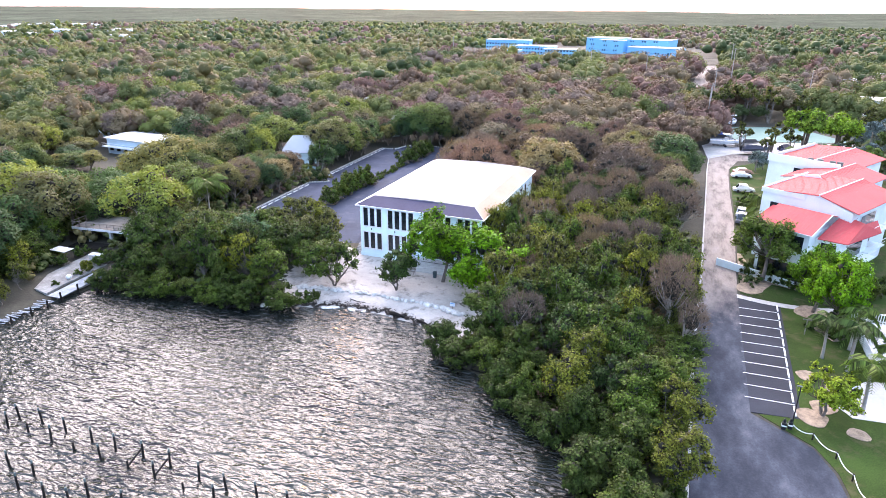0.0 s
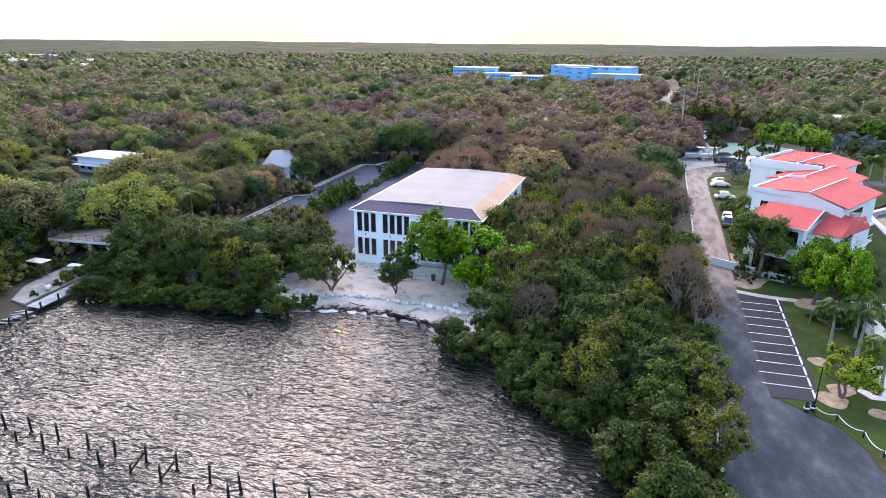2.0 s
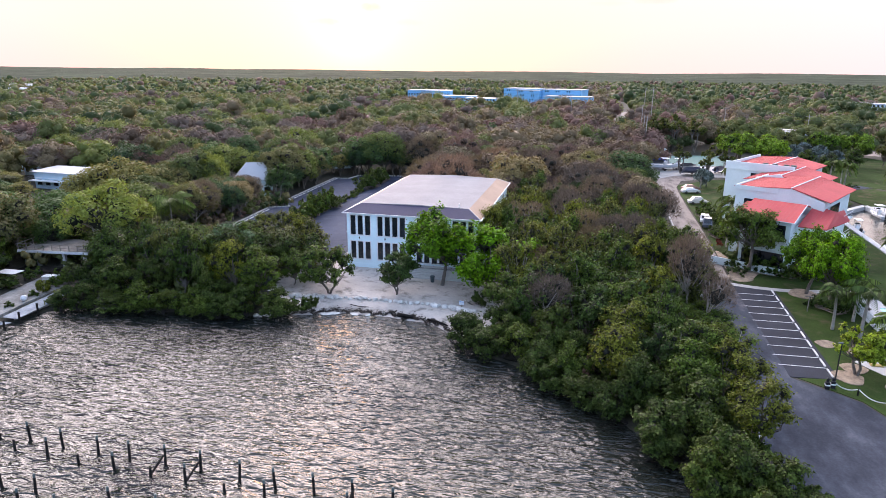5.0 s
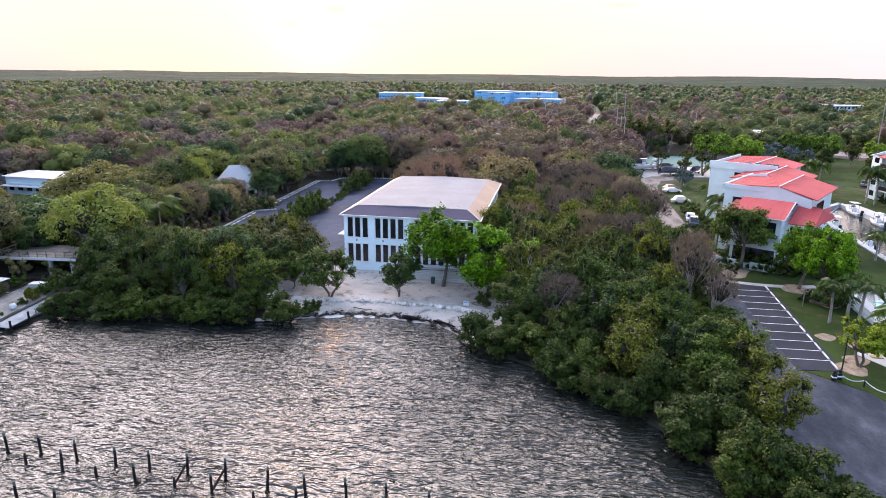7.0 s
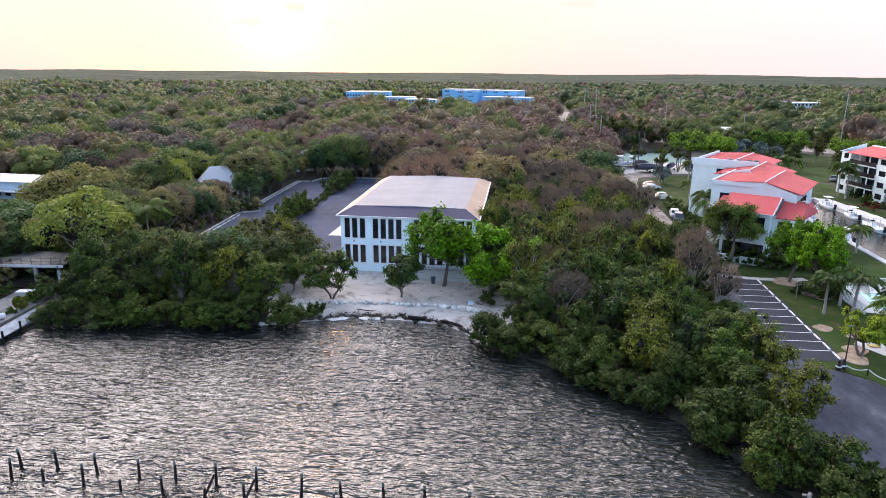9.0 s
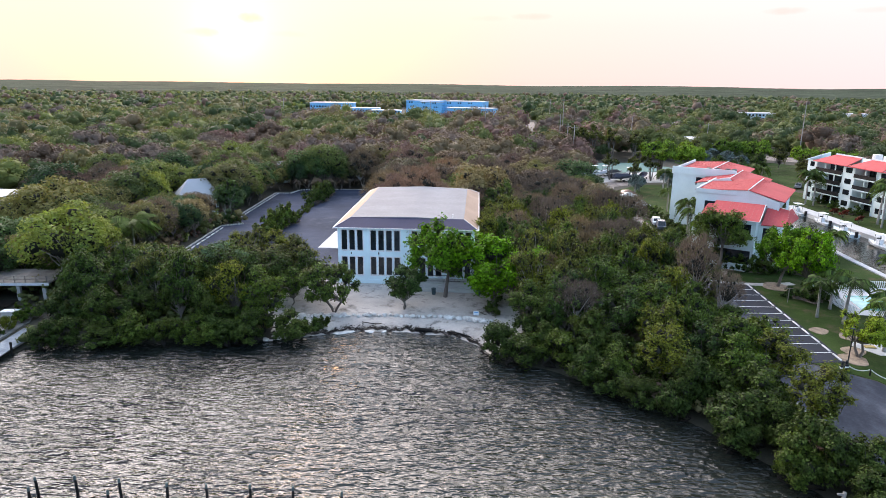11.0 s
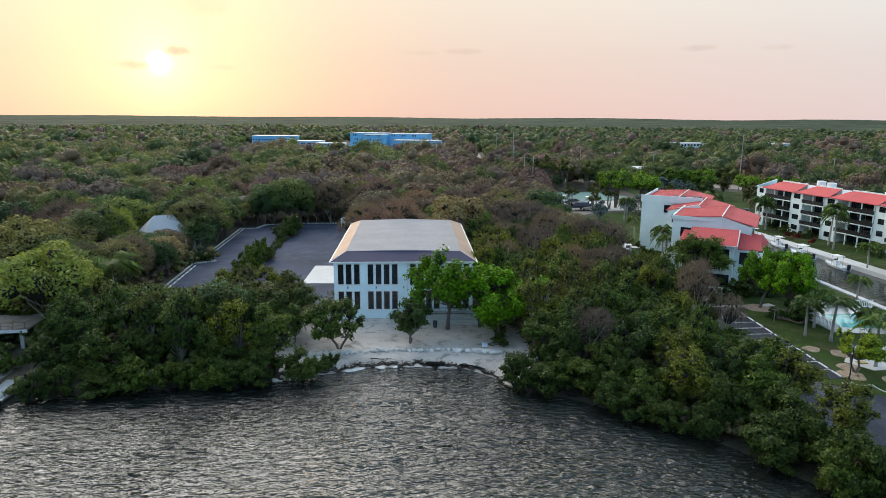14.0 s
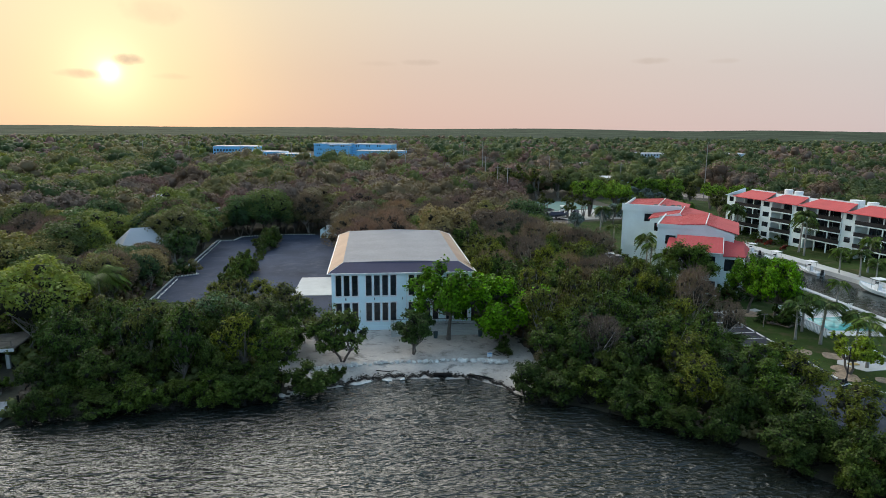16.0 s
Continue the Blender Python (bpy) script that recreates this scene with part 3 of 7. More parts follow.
sheet("lawn", [(62.3, 4.5), (61.65, -23.6), (57.6, -24.25), (60.3, -26.5), (62.2, -28.1), (63.6, -31.4), (64.1, -35), (64, -50), (84, -58), (85.2, -20), (85.6, 20), (86.6, 44), (87.6, 61), (82, 78), (70, 84), (60, 84), (58.4, 79), (58.2, 43), (58, 32), (57.5, 16), (57.4, 6.8)], GROUND + 0.04, M_GRASS, "mown green lawn with dry patches", "lawn")
sheet("far_lawn", [(103.2, 15), (101.6, 40), (100.2, 60), (99.2, 74), (96, 92), (110, 100), (124, 60), (122, -20), (104, -30)], GROUND + 0.04, M_GRASS, "bright mown lawn beside the canal", "lawn")
sheet("garden", [(70.1, 84.2), (82.1, 78.2), (88, 63.5), (97, 76.5), (95.8, 92), (104, 99.5), (96, 109.5), (69.5, 103.5), (59, 91), (58.6, 84.5)], GROUND + 0.035, M_GRASS, "green garden between the villas and the yard", "lawn")
sheet("verge", [(97.5, 101), (110, 101), (126, 92), (168, 128), (128, 178), (97.5, 166)], GROUND + 0.03, M_GRASS, "grass verge below the highway", "lawn")
sheet("garden_drive", [(82, 88.5), (84.5, 85), (97, 92.5), (110, 101.5), (107, 105), (95, 97.5)], GROUND + 0.06, M_ASPHALT, "dark drive between villas and flats", "road")
sheet("path", curve_pts((56.9, 6.2), (63, 4.2), (69, 6.0), 8) + curve_pts((69.3, 4.7), (63, 2.9), (56.9, 5.0), 8), GROUND + 0.08, M_CONCRETE, "curving pale concrete footpath", "path")
sheet("tennis_court", [(58, 127), (69.5, 131), (95, 140), (84, 160), (72, 160), (57, 153)], GROUND + 0.05, surface("court_green", (0.10, 0.20, 0.17), 0.8, vary=0.12, bump=0.1), "faded green sports court", "court")
sheet("yard", [(53.6, 99), (60, 108), (69, 108), (92, 112), (96, 138), (69, 130), (56, 126), (52, 118)], GROUND + 0.05, M_CONCRETE, "pale gravel boat yard", "yard")
sheet("highway", [(60, 250), (89, 222), (108, 206), (125, 188), (400, -20), (412, -5), (132, 202), (112, 222), (92, 240), (64, 268)], GROUND + 0.05, M_ROAD, "pale grey highway lanes", "road")
sheet("side_street", [(43, 205), (48, 205), (64, 420), (52, 420)], GROUND + 0.06, M_ROAD, "pale straight street running inland", "road")
sheet("concrete_pad", [(-8.2, 20), (-0.95, 20), (-0.95, 33.5), (-7.9, 33.5)], GROUND + 0.14, M_WHITEPAD, "white concrete pad beside the building", "pad", 0.12)

# ---- the white building ----
BX0, BX1, BY0, BY1, BZ = 0.0, 20.3, 0.0, 32.45, 1.5
EAVE = 9.98


def window_unit(parent, x, z0, z1, w, y=0.0):
    """A tall dark pane set back in a white surround."""
    win = part("window", Shape().box(x + 0.03, y + 0.05, z0 + 0.03, x + w - 0.03, y + 0.09, z1 - 0.03), M_GLASS, parent)
    s = Shape()
    s.box(x - 0.1, y - 0.045, z0 - 0.1, x + 0.03, y + 0.1, z1 + 0.1).box(x + w - 0.03, y - 0.045, z0 - 0.1, x + w + 0.1, y + 0.1, z1 + 0.1)
    s.box(x + 0.03, y - 0.042, z1 - 0.03, x + w - 0.03, y + 0.1, z1 + 0.1).box(x + 0.03, y - 0.06, z0 - 0.14, x + w - 0.03, y + 0.1, z0 + 0.03)
    part("surround", s, M_TRIM, win)
    return win


hall = thing("hall", "white two-storey waterfront hall with tall dark windows", "building", pose(0, 0, 0))
XS = [0.56, 1.71, 2.89, 4.88, 6.04, 7.22, 8.40]
XW = XS + [20.3 - x - 0.86 for x in XS]
XW.sort()
W_ROWS = [(6.55, 9.62), (2.78, 5.55)]
# front wall with real openings
front = Shape()
cuts = []
for x in XW:
    cuts += [(x, x + 0.86)]
edge = [BX0] + [c for p in cuts for c in p] + [BX1]
for a, b in zip(edge[0::2], edge[1::2]):
    front.box(a, 0, BZ - 0.3, b, 0.25, EAVE)
for a, b in cuts:
    front.box(a, 0, BZ - 0.3, b, 0.25, 2.78).box(a, 0, 5.55, b, 0.25, 6.55).box(a, 0, 9.62, b, 0.25, EAVE)
part("front_wall", front, M_WALL, hall)
part("side_wall", Shape().box(BX0, 0.25, BZ - 0.3, BX0 + 0.25, BY1, EAVE), M_WALL, hall)
part("side_wall", Shape().box(BX1 - 0.25, 0.25, BZ - 0.3, BX1, BY1, EAVE), M_WALL, hall)
part("rear_wall", Shape().box(BX0 + 0.25, BY1 - 0.25, BZ - 0.3, BX1 - 0.25, BY1, EAVE), M_WALL, hall)
part("floor_slab", Shape().box(BX0 + 0.25, 0.25, 2.2, BX1 - 0.25, BY1 - 0.25, 2.5), M_CONCRETE, hall)
part("upper_floor", Shape().box(BX0 + 0.25, 0.25, 5.7, BX1 - 0.25, BY1 - 0.25, 6.0), M_CONCRETE, hall)
for z0, z1 in W_ROWS:
    for x in XW:
        window_unit(hall, x, z0, z1, 0.86)
for sx, sy, sz in [(1, 3.4, 6.9), (1, 26.6, 6.9), (1, 3.4, 3.2), (1, 29.4, 2.2), (1, 17, 6.9)]:
    w = part("window", Shape().box(BX1 - 0.02, sy, sz, BX1 + 0.03, sy + 1.0, sz + 1.9), M_GLASS, hall)
    part("surround", Shape().box(BX1, sy - 0.12, sz - 0.12, BX1 + 0.06, sy, sz + 2.02).box(BX1, sy + 1.0, sz - 0.12, BX1 + 0.06, sy + 1.12, sz + 2.02).box(BX1, sy, sz + 1.9, BX1 + 0.06, sy + 1.0, sz + 2.02).box(BX1, sy, sz - 0.12, BX1 + 0.08, sy + 1.0, sz), M_TRIM, w)
# pilasters and small wall lights between the window groups
for x in (4.32, 10.15, 15.98):
    part("pilaster", Shape().box(x - 0.18, -0.03, BZ - 0.3, x + 0.18, 0.0, EAVE - 0.02), M_WALL, hall)
for x in (2.0, 6.1, 10.15, 14.2, 18.3):
    part("wall_light", Shape().box(x - 0.07, -0.16, 5.98, x + 0.07, -0.03, 6.28, 0.02), M_BLACK, hall, "small black wall lantern")
part("plinth", Shape().box(BX0 - 0.06, -0.06, BZ - 0.3, BX1 + 0.06, -0.002, BZ + 0.55), M_WALL, hall)
# roof: eaves, four slopes and a nearly flat crown
e0, e1, f0, f1 = -0.5, 20.82, -0.44, 32.88
b0, b1, c0, c1 = 1.6, 18.62, 2.02, 30.46
ZB, ZR = 11.12, 11.42
E = [(e0, f0, EAVE + 0.06), (e1, f0, EAVE + 0.06), (e1, f1, EAVE + 0.06), (e0, f1, EAVE + 0.06)]
B = [(b0, c0, ZB), (b1, c0, ZB), (b1, c1, ZB), (b0, c1, ZB)]
mx = (b0 + b1) / 2
roof = part("roof", Shape().add(E + B, [(2, 3, 7, 6)]).add(B + [(mx, c0, ZR - 0.12), (mx, c1, ZR)], [(0, 4, 5, 3), (4, 1, 2, 5), (0, 1, 4), (2, 3, 5)]), M_ROOF, hall, "smooth grey metal roof with hipped edges")
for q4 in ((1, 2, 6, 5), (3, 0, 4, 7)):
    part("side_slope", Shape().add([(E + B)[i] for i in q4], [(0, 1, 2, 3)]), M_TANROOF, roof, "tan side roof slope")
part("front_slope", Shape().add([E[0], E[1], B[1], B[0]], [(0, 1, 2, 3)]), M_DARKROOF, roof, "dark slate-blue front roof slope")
part("soffit", Shape().box(e0 + 0.02, f0 + 0.02, EAVE - 0.02, e1 - 0.02, f1 - 0.02, EAVE + 0.05), M_TRIM, roof)
g = Shape()
g.box(e0 - 0.1, f0 - 0.1, EAVE - 0.06, e1 + 0.1, f0 + 0.02, EAVE + 0.07).box(e0 - 0.1, f1 - 0.02, EAVE - 0.06, e1 + 0.1, f1 + 0.1, EAVE + 0.07)
g.box(e0 - 0.1, f0 + 0.02, EAVE - 0.06, e0 + 0.02, f1 - 0.02, EAVE + 0.07).box(e1 - 0.02, f0 + 0.02, EAVE - 0.06, e1 + 0.1, f1 - 0.02, EAVE + 0.07)
part("gutter", g, M_TRIM, roof)
for k, (p, q) in enumerate(zip(E, B)):
    part("hip_cap", Shape().tube([(p[0], p[1], p[2] + 0.01), (q[0], q[1], q[2] + 0.01)], [0.035, 0.035], 6), M_TRIM, roof)
part("vent_pipe", Shape().tube([(16.9, 3.0, ZB), (16.9, 3.0, ZB + 0.5)], [0.07, 0.07], 8), M_TRIM, roof)
for y in (8.0, 16.0, 24.0):
    part("downpipe", Shape().tube([(BX1 + 0.06, y, EAVE - 0.05), (BX1 + 0.06, y, BZ)], [0.05, 0.05], 8), M_TRIM, hall)
part("downpipe", Shape().tube([(10.7, -0.09, EAVE - 0.1), (10.7, -0.09, BZ)], [0.045, 0.045], 8), M_TRIM, hall)

# front terrace with wide steps and a rail
terrace = thing("terrace", "white front terrace with wide steps and black railing", "terrace", pose(0, 0, 0))
part("platform", Shape().box(8.4, -1.9, BZ - 0.4, 20.9, -0.06, 2.48, 0.02), M_WHITEPAD, terrace)
for k in range(5):
    part("step", Shape().box(8.9, -3.3 + 0.28 * k, BZ - 0.4, 20.9, -3.02 + 0.28 * k - 0.005 + (0 if k < 4 else 0), 1.66 + 0.165 * k, 0.015), M_WHITEPAD, terrace)
part("cheek_wall", Shape().box(8.4, -3.45, BZ - 0.4, 8.88, -1.91, 2.3, 0.03), M_WHITEPAD, terrace)
rail = Shape()
rail.box(8.45, -1.86, 3.46, 20.8, -1.8, 3.52).box(8.45, -1.86, 2.62, 20.8, -1.8, 2.66)
for k in range(83):
    rail.box(8.47 + 0.15 * k, -1.84, 2.48, 8.49 + 0.15 * k, -1.82, 3.46)
part("railing", rail, M_BLACK, terrace, "black metal baluster railing")
# side stair with a rail
stair = thing("side_stair", "side stair with grey treads and black handrail", "stair", pose(0, 0, 0))
for k in range(6):
    part("tread", Shape().box(-1.45, 0.3 + 0.29 * k, 1.38, -0.08, 0.59 + 0.29 * k - 0.004, 1.6 + 0.175 * k, 0.015), M_CONCRETE, stair)
part("landing", Shape().box(-1.45, 2.05, 1.38, -0.08, 3.6, 2.62, 0.015), M_CONCRETE, stair)
for x in (-1.42, -0.14):
    s = Shape().tube([(x, 0.3, 2.5), (x, 2.05, 3.6), (x, 3.55, 3.6)], [0.025] * 3, 6).tube([(x, 0.3, 2.05), (x, 2.05, 3.1), (x, 3.55, 3.1)], [0.018] * 3, 6)
    for k in range(5):
        y = 0.32 + 0.8 * k
        s.tube([(x, y, 1.6 + min(y - 0.3, 1.75) * 0.6), (x, y, 2.5 + min(y - 0.3, 1.75) * 0.63)], [0.022, 0.022], 6)
    part("handrail", s, M_BLACK, stair)

# ---- trees ----
def unit(a):
    return a / np.maximum(np.linalg.norm(a, axis=-1, keepdims=True), 1e-9)


def leaf_quads(rng, pos, out_dir, size, shape=0.55, thin=None, fold=0.15):
    """A leaf, or a spray of them, at each place: a folded diamond that leans outwards."""
    n = len(pos)
    nrm = unit(out_dir + rng.normal(0, 0.55, (n, 3)) + np.array([0, 0, 0.25]))
    tan = unit(np.cross(nrm, rng.normal(0, 1, (n, 3))))
    if thin is not None:
        tan = unit(out_dir + rng.normal(0, thin, (n, 3)))
        nrm = unit(np.cross(tan, rng.normal(0, 1, (n, 3))))
    bit = np.cross(nrm, tan)
    s = (size if np.ndim(size) else np.full(n, size)) * rng.uniform(0.6, 1.35, n)
    s = s[:, None]
    a, b = pos - tan * s * 0.5, pos + tan * s * 0.5
    c, d = pos + bit * s * shape * 0.5 + nrm * s * fold, pos - bit * s * shape * 0.5 + nrm * s * fold
    v = np.stack([a, c, b, d], 1).reshape(-1, 3)
    return v, np.arange(4 * n, dtype=np.int32).reshape(-1, 4)


def leaf_tris(rng, pos, out_dir, size, shape=0.9, thin=None, loose=0.5):
    """The same for woods farther off: one three-cornered spray at each place."""
    n = len(pos)
    nrm = unit(out_dir + rng.normal(0, loose, (n, 3)) + np.array([0, 0, 0.3]))
    tan = unit(np.cross(nrm, rng.normal(0, 1, (n, 3))))
    if thin is not None:
        tan = unit(out_dir + rng.normal(0, thin, (n, 3)))
        nrm = unit(np.cross(tan, rng.normal(0, 1, (n, 3))))
    bit = np.cross(nrm, tan)
    s = (size * rng.uniform(0.6, 1.4, n))[:, None]
    v = np.stack([pos - tan * s * 0.5 - bit * s * shape * 0.5, pos - tan * s * 0.5 + bit * s * shape * 0.5, pos + tan * s * 0.6], 1).reshape(-1, 3)
    return v, np.arange(3 * n, dtype=np.int32).reshape(-1, 3)


def crown_clumps(rng, r, h, count, flat=1.0):
    """Centres and radii of the clumps of leaves that make one crown, fuller above, ragged below."""
    d = unit(rng.normal(0, 1, (count, 3)))
    d[:, 2] = np.where(d[:, 2] < 0, d[:, 2] * 0.75, d[:, 2])
    k = rng.uniform(0.25, 0.95, (count, 1)) ** 0.7
    c = d * k * np.array([r, r, h]) * 0.86
    return c, rng.uniform(0.17, 0.40, count) * (r + h) * 0.5


OCTA = np.array([(1, 0, 0), (0, 1, 0), (-1, 0, 0), (0, -1, 0), (0, 0, 1), (0, 0, -1)], dtype=float)


def crown_mesh(name, seed, r, h, mat, leaves=1500, leaf=0.3, clumps=11, shape=0.6, core=True, up=0.35, ragged=1.0):
    """Leaves in loose sprays round each limb's end, thinning outwards, with dark cores for the shade inside."""
    rng = np.random.RandomState(seed)
    c, cr = crown_clumps(rng, r, h, clumps)
    w = cr ** 2
    pick = rng.choice(clumps, leaves, p=w / w.sum())
    # each clump is made of small twigs that reach up and out of it
    twigs = 9
    td = unit(rng.normal(0, 1, (clumps, twigs, 3)) + unit(c)[:, None, :] * 0.7 + np.array([0, 0, up]))
    tl = rng.uniform(0.35, 1.25, (clumps, twigs)) ** 1.0
    tw = rng.randint(0, twigs, leaves)
    far = rng.uniform(0.25, 1.0, leaves) ** 0.6 * tl[pick, tw] * cr[pick]
    pos = c[pick] + td[pick, tw] * far[:, None] + rng.normal(0, 1, (leaves, 3)) * (cr[pick] * 0.20 * ragged)[:, None] * np.array([1, 1, 0.75])
    d = unit(pos - c[pick] + np.array([0, 0, 0.15]))
    v, q = leaf_tris(rng, pos, d, leaf * 1.1)
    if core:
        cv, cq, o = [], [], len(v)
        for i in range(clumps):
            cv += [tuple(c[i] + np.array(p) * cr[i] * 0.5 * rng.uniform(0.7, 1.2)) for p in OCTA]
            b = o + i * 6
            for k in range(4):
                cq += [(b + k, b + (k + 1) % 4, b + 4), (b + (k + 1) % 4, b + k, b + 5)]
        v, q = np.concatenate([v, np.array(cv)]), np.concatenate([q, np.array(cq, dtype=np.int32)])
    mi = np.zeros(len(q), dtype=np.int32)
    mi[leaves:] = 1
    return quick_mesh(name, v, q, [mat, M_CORESHADE], mi)


G = (1 + 5 ** 0.5) / 2
ICO = unit(np.array([(-1, G, 0), (1, G, 0), (-1, -G, 0), (1, -G, 0), (0, -1, G), (0, 1, G), (0, -1, -G), (0, 1, -G), (G, 0, -1), (G, 0, 1), (-G, 0, -1), (-G, 0, 1)]))
ICO_F = [(0, 11, 5), (0, 5, 1), (0, 1, 7), (0, 7, 10), (0, 10, 11), (1, 5, 9), (5, 11, 4), (11, 10, 2), (10, 7, 6), (7, 1, 8), (3, 9, 4), (3, 4, 2), (3, 2, 6), (3, 6, 8), (3, 8, 9), (4, 9, 5), (2, 4, 11), (6, 2, 10), (8, 6, 7), (9, 8, 1)]


def puff_centres(seed, R, K, tall=0.9, low=-0.2):
    """Centres and sizes of the rounded puffs that make one domed crown."""
    rng = np.random.RandomState(seed)
    i = np.arange(K)
    z = 1 - (i + 0.5) / K * (1 - low)
    phi = i * 2.4 + rng.uniform(-0.5, 0.5, K)
    rad = np.sqrt(np.maximum(0, 1 - z * z))
    c = np.stack([np.cos(phi) * rad, np.sin(phi) * rad, z * tall], 1) * (R * rng.uniform(0.50, 0.80, (K, 1)))
    return c, R * rng.uniform(0.27, 0.44, K)


def puff_crown(seed, R, K, leaves, leaf, tall=0.9, twig=False, low=-0.2, core=0.55, slim=0.13, loose=0.45):
    """Leaves, or fine twigs, all through the outer half of each puff, with solid inner cores, marked 1 in the index."""
    c, cr = puff_centres(seed, R, K, tall, low)
    rng = np.random.RandomState(seed + 5000)
    pick = rng.choice(K, leaves, p=cr ** 2 / (cr ** 2).sum())
    dd = unit(rng.normal(0, 1, (leaves, 3)) + unit(c)[pick] * 0.55 + np.array([0, 0, 0.45]))
    pos = c[pick] + dd * (cr[pick] * (0.58 + 0.50 * rng.uniform(0, 1, leaves) ** 0.7 + np.abs(rng.normal(0, 0.06, leaves))))[:, None] * np.array([1, 1, 0.85])
    if twig and slim < 0.3:
        v, q = leaf_tris(rng, pos, unit(dd + unit(c)[pick] * 0.4 + np.array([0, 0, 0.3])), leaf * 1.9, slim, thin=0.45)
    else:
        v, q = leaf_tris(rng, pos, dd, leaf, 0.9, None, loose)
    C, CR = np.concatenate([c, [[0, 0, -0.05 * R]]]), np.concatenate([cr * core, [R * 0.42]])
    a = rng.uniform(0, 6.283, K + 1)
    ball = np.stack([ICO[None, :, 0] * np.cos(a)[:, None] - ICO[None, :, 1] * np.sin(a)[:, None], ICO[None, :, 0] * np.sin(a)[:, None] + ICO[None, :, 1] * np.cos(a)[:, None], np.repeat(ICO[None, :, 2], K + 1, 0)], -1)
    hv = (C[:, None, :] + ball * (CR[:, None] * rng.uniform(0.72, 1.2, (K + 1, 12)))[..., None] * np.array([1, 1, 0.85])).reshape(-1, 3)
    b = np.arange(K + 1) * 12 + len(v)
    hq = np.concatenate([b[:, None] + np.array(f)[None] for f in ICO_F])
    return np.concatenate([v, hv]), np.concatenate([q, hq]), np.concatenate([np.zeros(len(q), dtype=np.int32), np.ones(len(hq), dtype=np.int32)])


def limbs_shape(seed, height, r, h, trunk_r, clumps=11, lean=0.4, stems=1, spread=0.5, ends=None):
    """Trunk, or several stems, with bent limbs that reach the clumps."""
    rng = np.random.RandomState(seed)
    c, cr = crown_clumps(rng, r, h, clumps)
    if ends is not None:
        c, clumps = ends, len(ends)
    s = Shape()
    fork = max(height * 0.32, height - h * 0.9)
    s.tube([(0, 0, -0.5), (0, 0, -0.1)], [trunk_r * 1.5, trunk_r * 1.35], 6)
    base = s.last_ring
    for k in range(stems):
        a = 2 * math.pi * k / stems + rng.uniform(0, 1)
        off = np.array([math.cos(a), math.sin(a), 0]) * (spread if stems > 1 else 0)
        tip = np.array([rng.normal(0, lean), rng.normal(0, lean), fork]) + off * 2
        mid = (off * 0.4 + tip) / 2 + np.array([rng.normal(0, lean * 0.4), rng.normal(0, lean * 0.4), 0])
        s.tube([(0, 0, -0.1), mid, tip], [trunk_r, trunk_r, trunk_r * 0.8], 6, False, base)
        top = s.last_ring
        for i in range(clumps):
            if i % stems == k:
                end = c[i] * 0.95 + np.array([0, 0, height])
                knee = tip * 0.45 + end * 0.55 + np.array([rng.normal(0, 0.3), rng.normal(0, 0.3), -0.1 * h])
                s.tube([tip, knee, end], [trunk_r * 0.62, trunk_r * 0.36, trunk_r * 0.12], 6, False, top)
    return s


def tree(name, label, seed, height, r, h, leaf_mat, bark=None, leaves=1500, leaf=0.3, clumps=11, trunk_r=0.18, stems=1, bare=False, spread=0.5, category="tree", group="", lean=0.4):
    """height: of the crown's middle over the ground; r, h: the crown's half width and half height."""
    t = thing(name, label, category, None, group)
    if bare:
        ends = puff_centres(seed, r, clumps, h / r)[0]
        part("trunk", limbs_shape(seed, height, r, h, trunk_r, clumps, lean, stems, spread, ends * 1.25), bark or M_BARK, t, smooth=True)
        v, q, mi = puff_crown(seed, r, clumps, leaves, leaf, h / r, True, core=0.22, slim=0.09)
        me = quick_mesh("crown", v, q, [leaf_mat, M_CORESHADE], mi)
    else:
        part("trunk", limbs_shape(seed, height, r, h, trunk_r, clumps, lean, stems, spread), bark or M_BARK, t, smooth=True)
        me = crown_mesh("crown", seed, r, h, leaf_mat, leaves, leaf, clumps)
    cr = new("crown", me)
    cr.parent, cr.location = t, (0, 0, height)
    return t


def frond(s, base, way, length, width, droop, leaflets=14, lift=0.35):
    """One feather frond: a bending rib with hanging leaflets on both sides."""
    base, way = Vector(base), Vector(way).normalized()
    side = way.cross(Vector((0, 0, 1))).normalized()
    pts = []
    for k in range(9):
        u = k / 8
        pts.append(base + way * length * u * (1 - 0.18 * u) + Vector((0, 0, lift * length * u - droop * length * u * u)))
    s.tube(pts, [0.035 * (1 - 0.8 * k / 8) for k in range(9)], 4, False)
    for k in range(leaflets):
        u = 0.12 + 0.88 * k / (leaflets - 1)
        i = min(int(u * 8), 7)
        p = pts[i].lerp(pts[i + 1], u * 8 - i)
        l = width * math.sin(math.pi * min(1, 0.18 + 0.8 * u)) + 0.1
        for sg in (-1, 1):
            e = p + side * sg * l * 0.8 + way * l * 0.45 + Vector((0, 0, -l * 0.5))
            w = way * 0.085
            s.add([p - w, p + w, e + w * 0.3, e - w * 0.3], [(0, 1, 2, 3)])


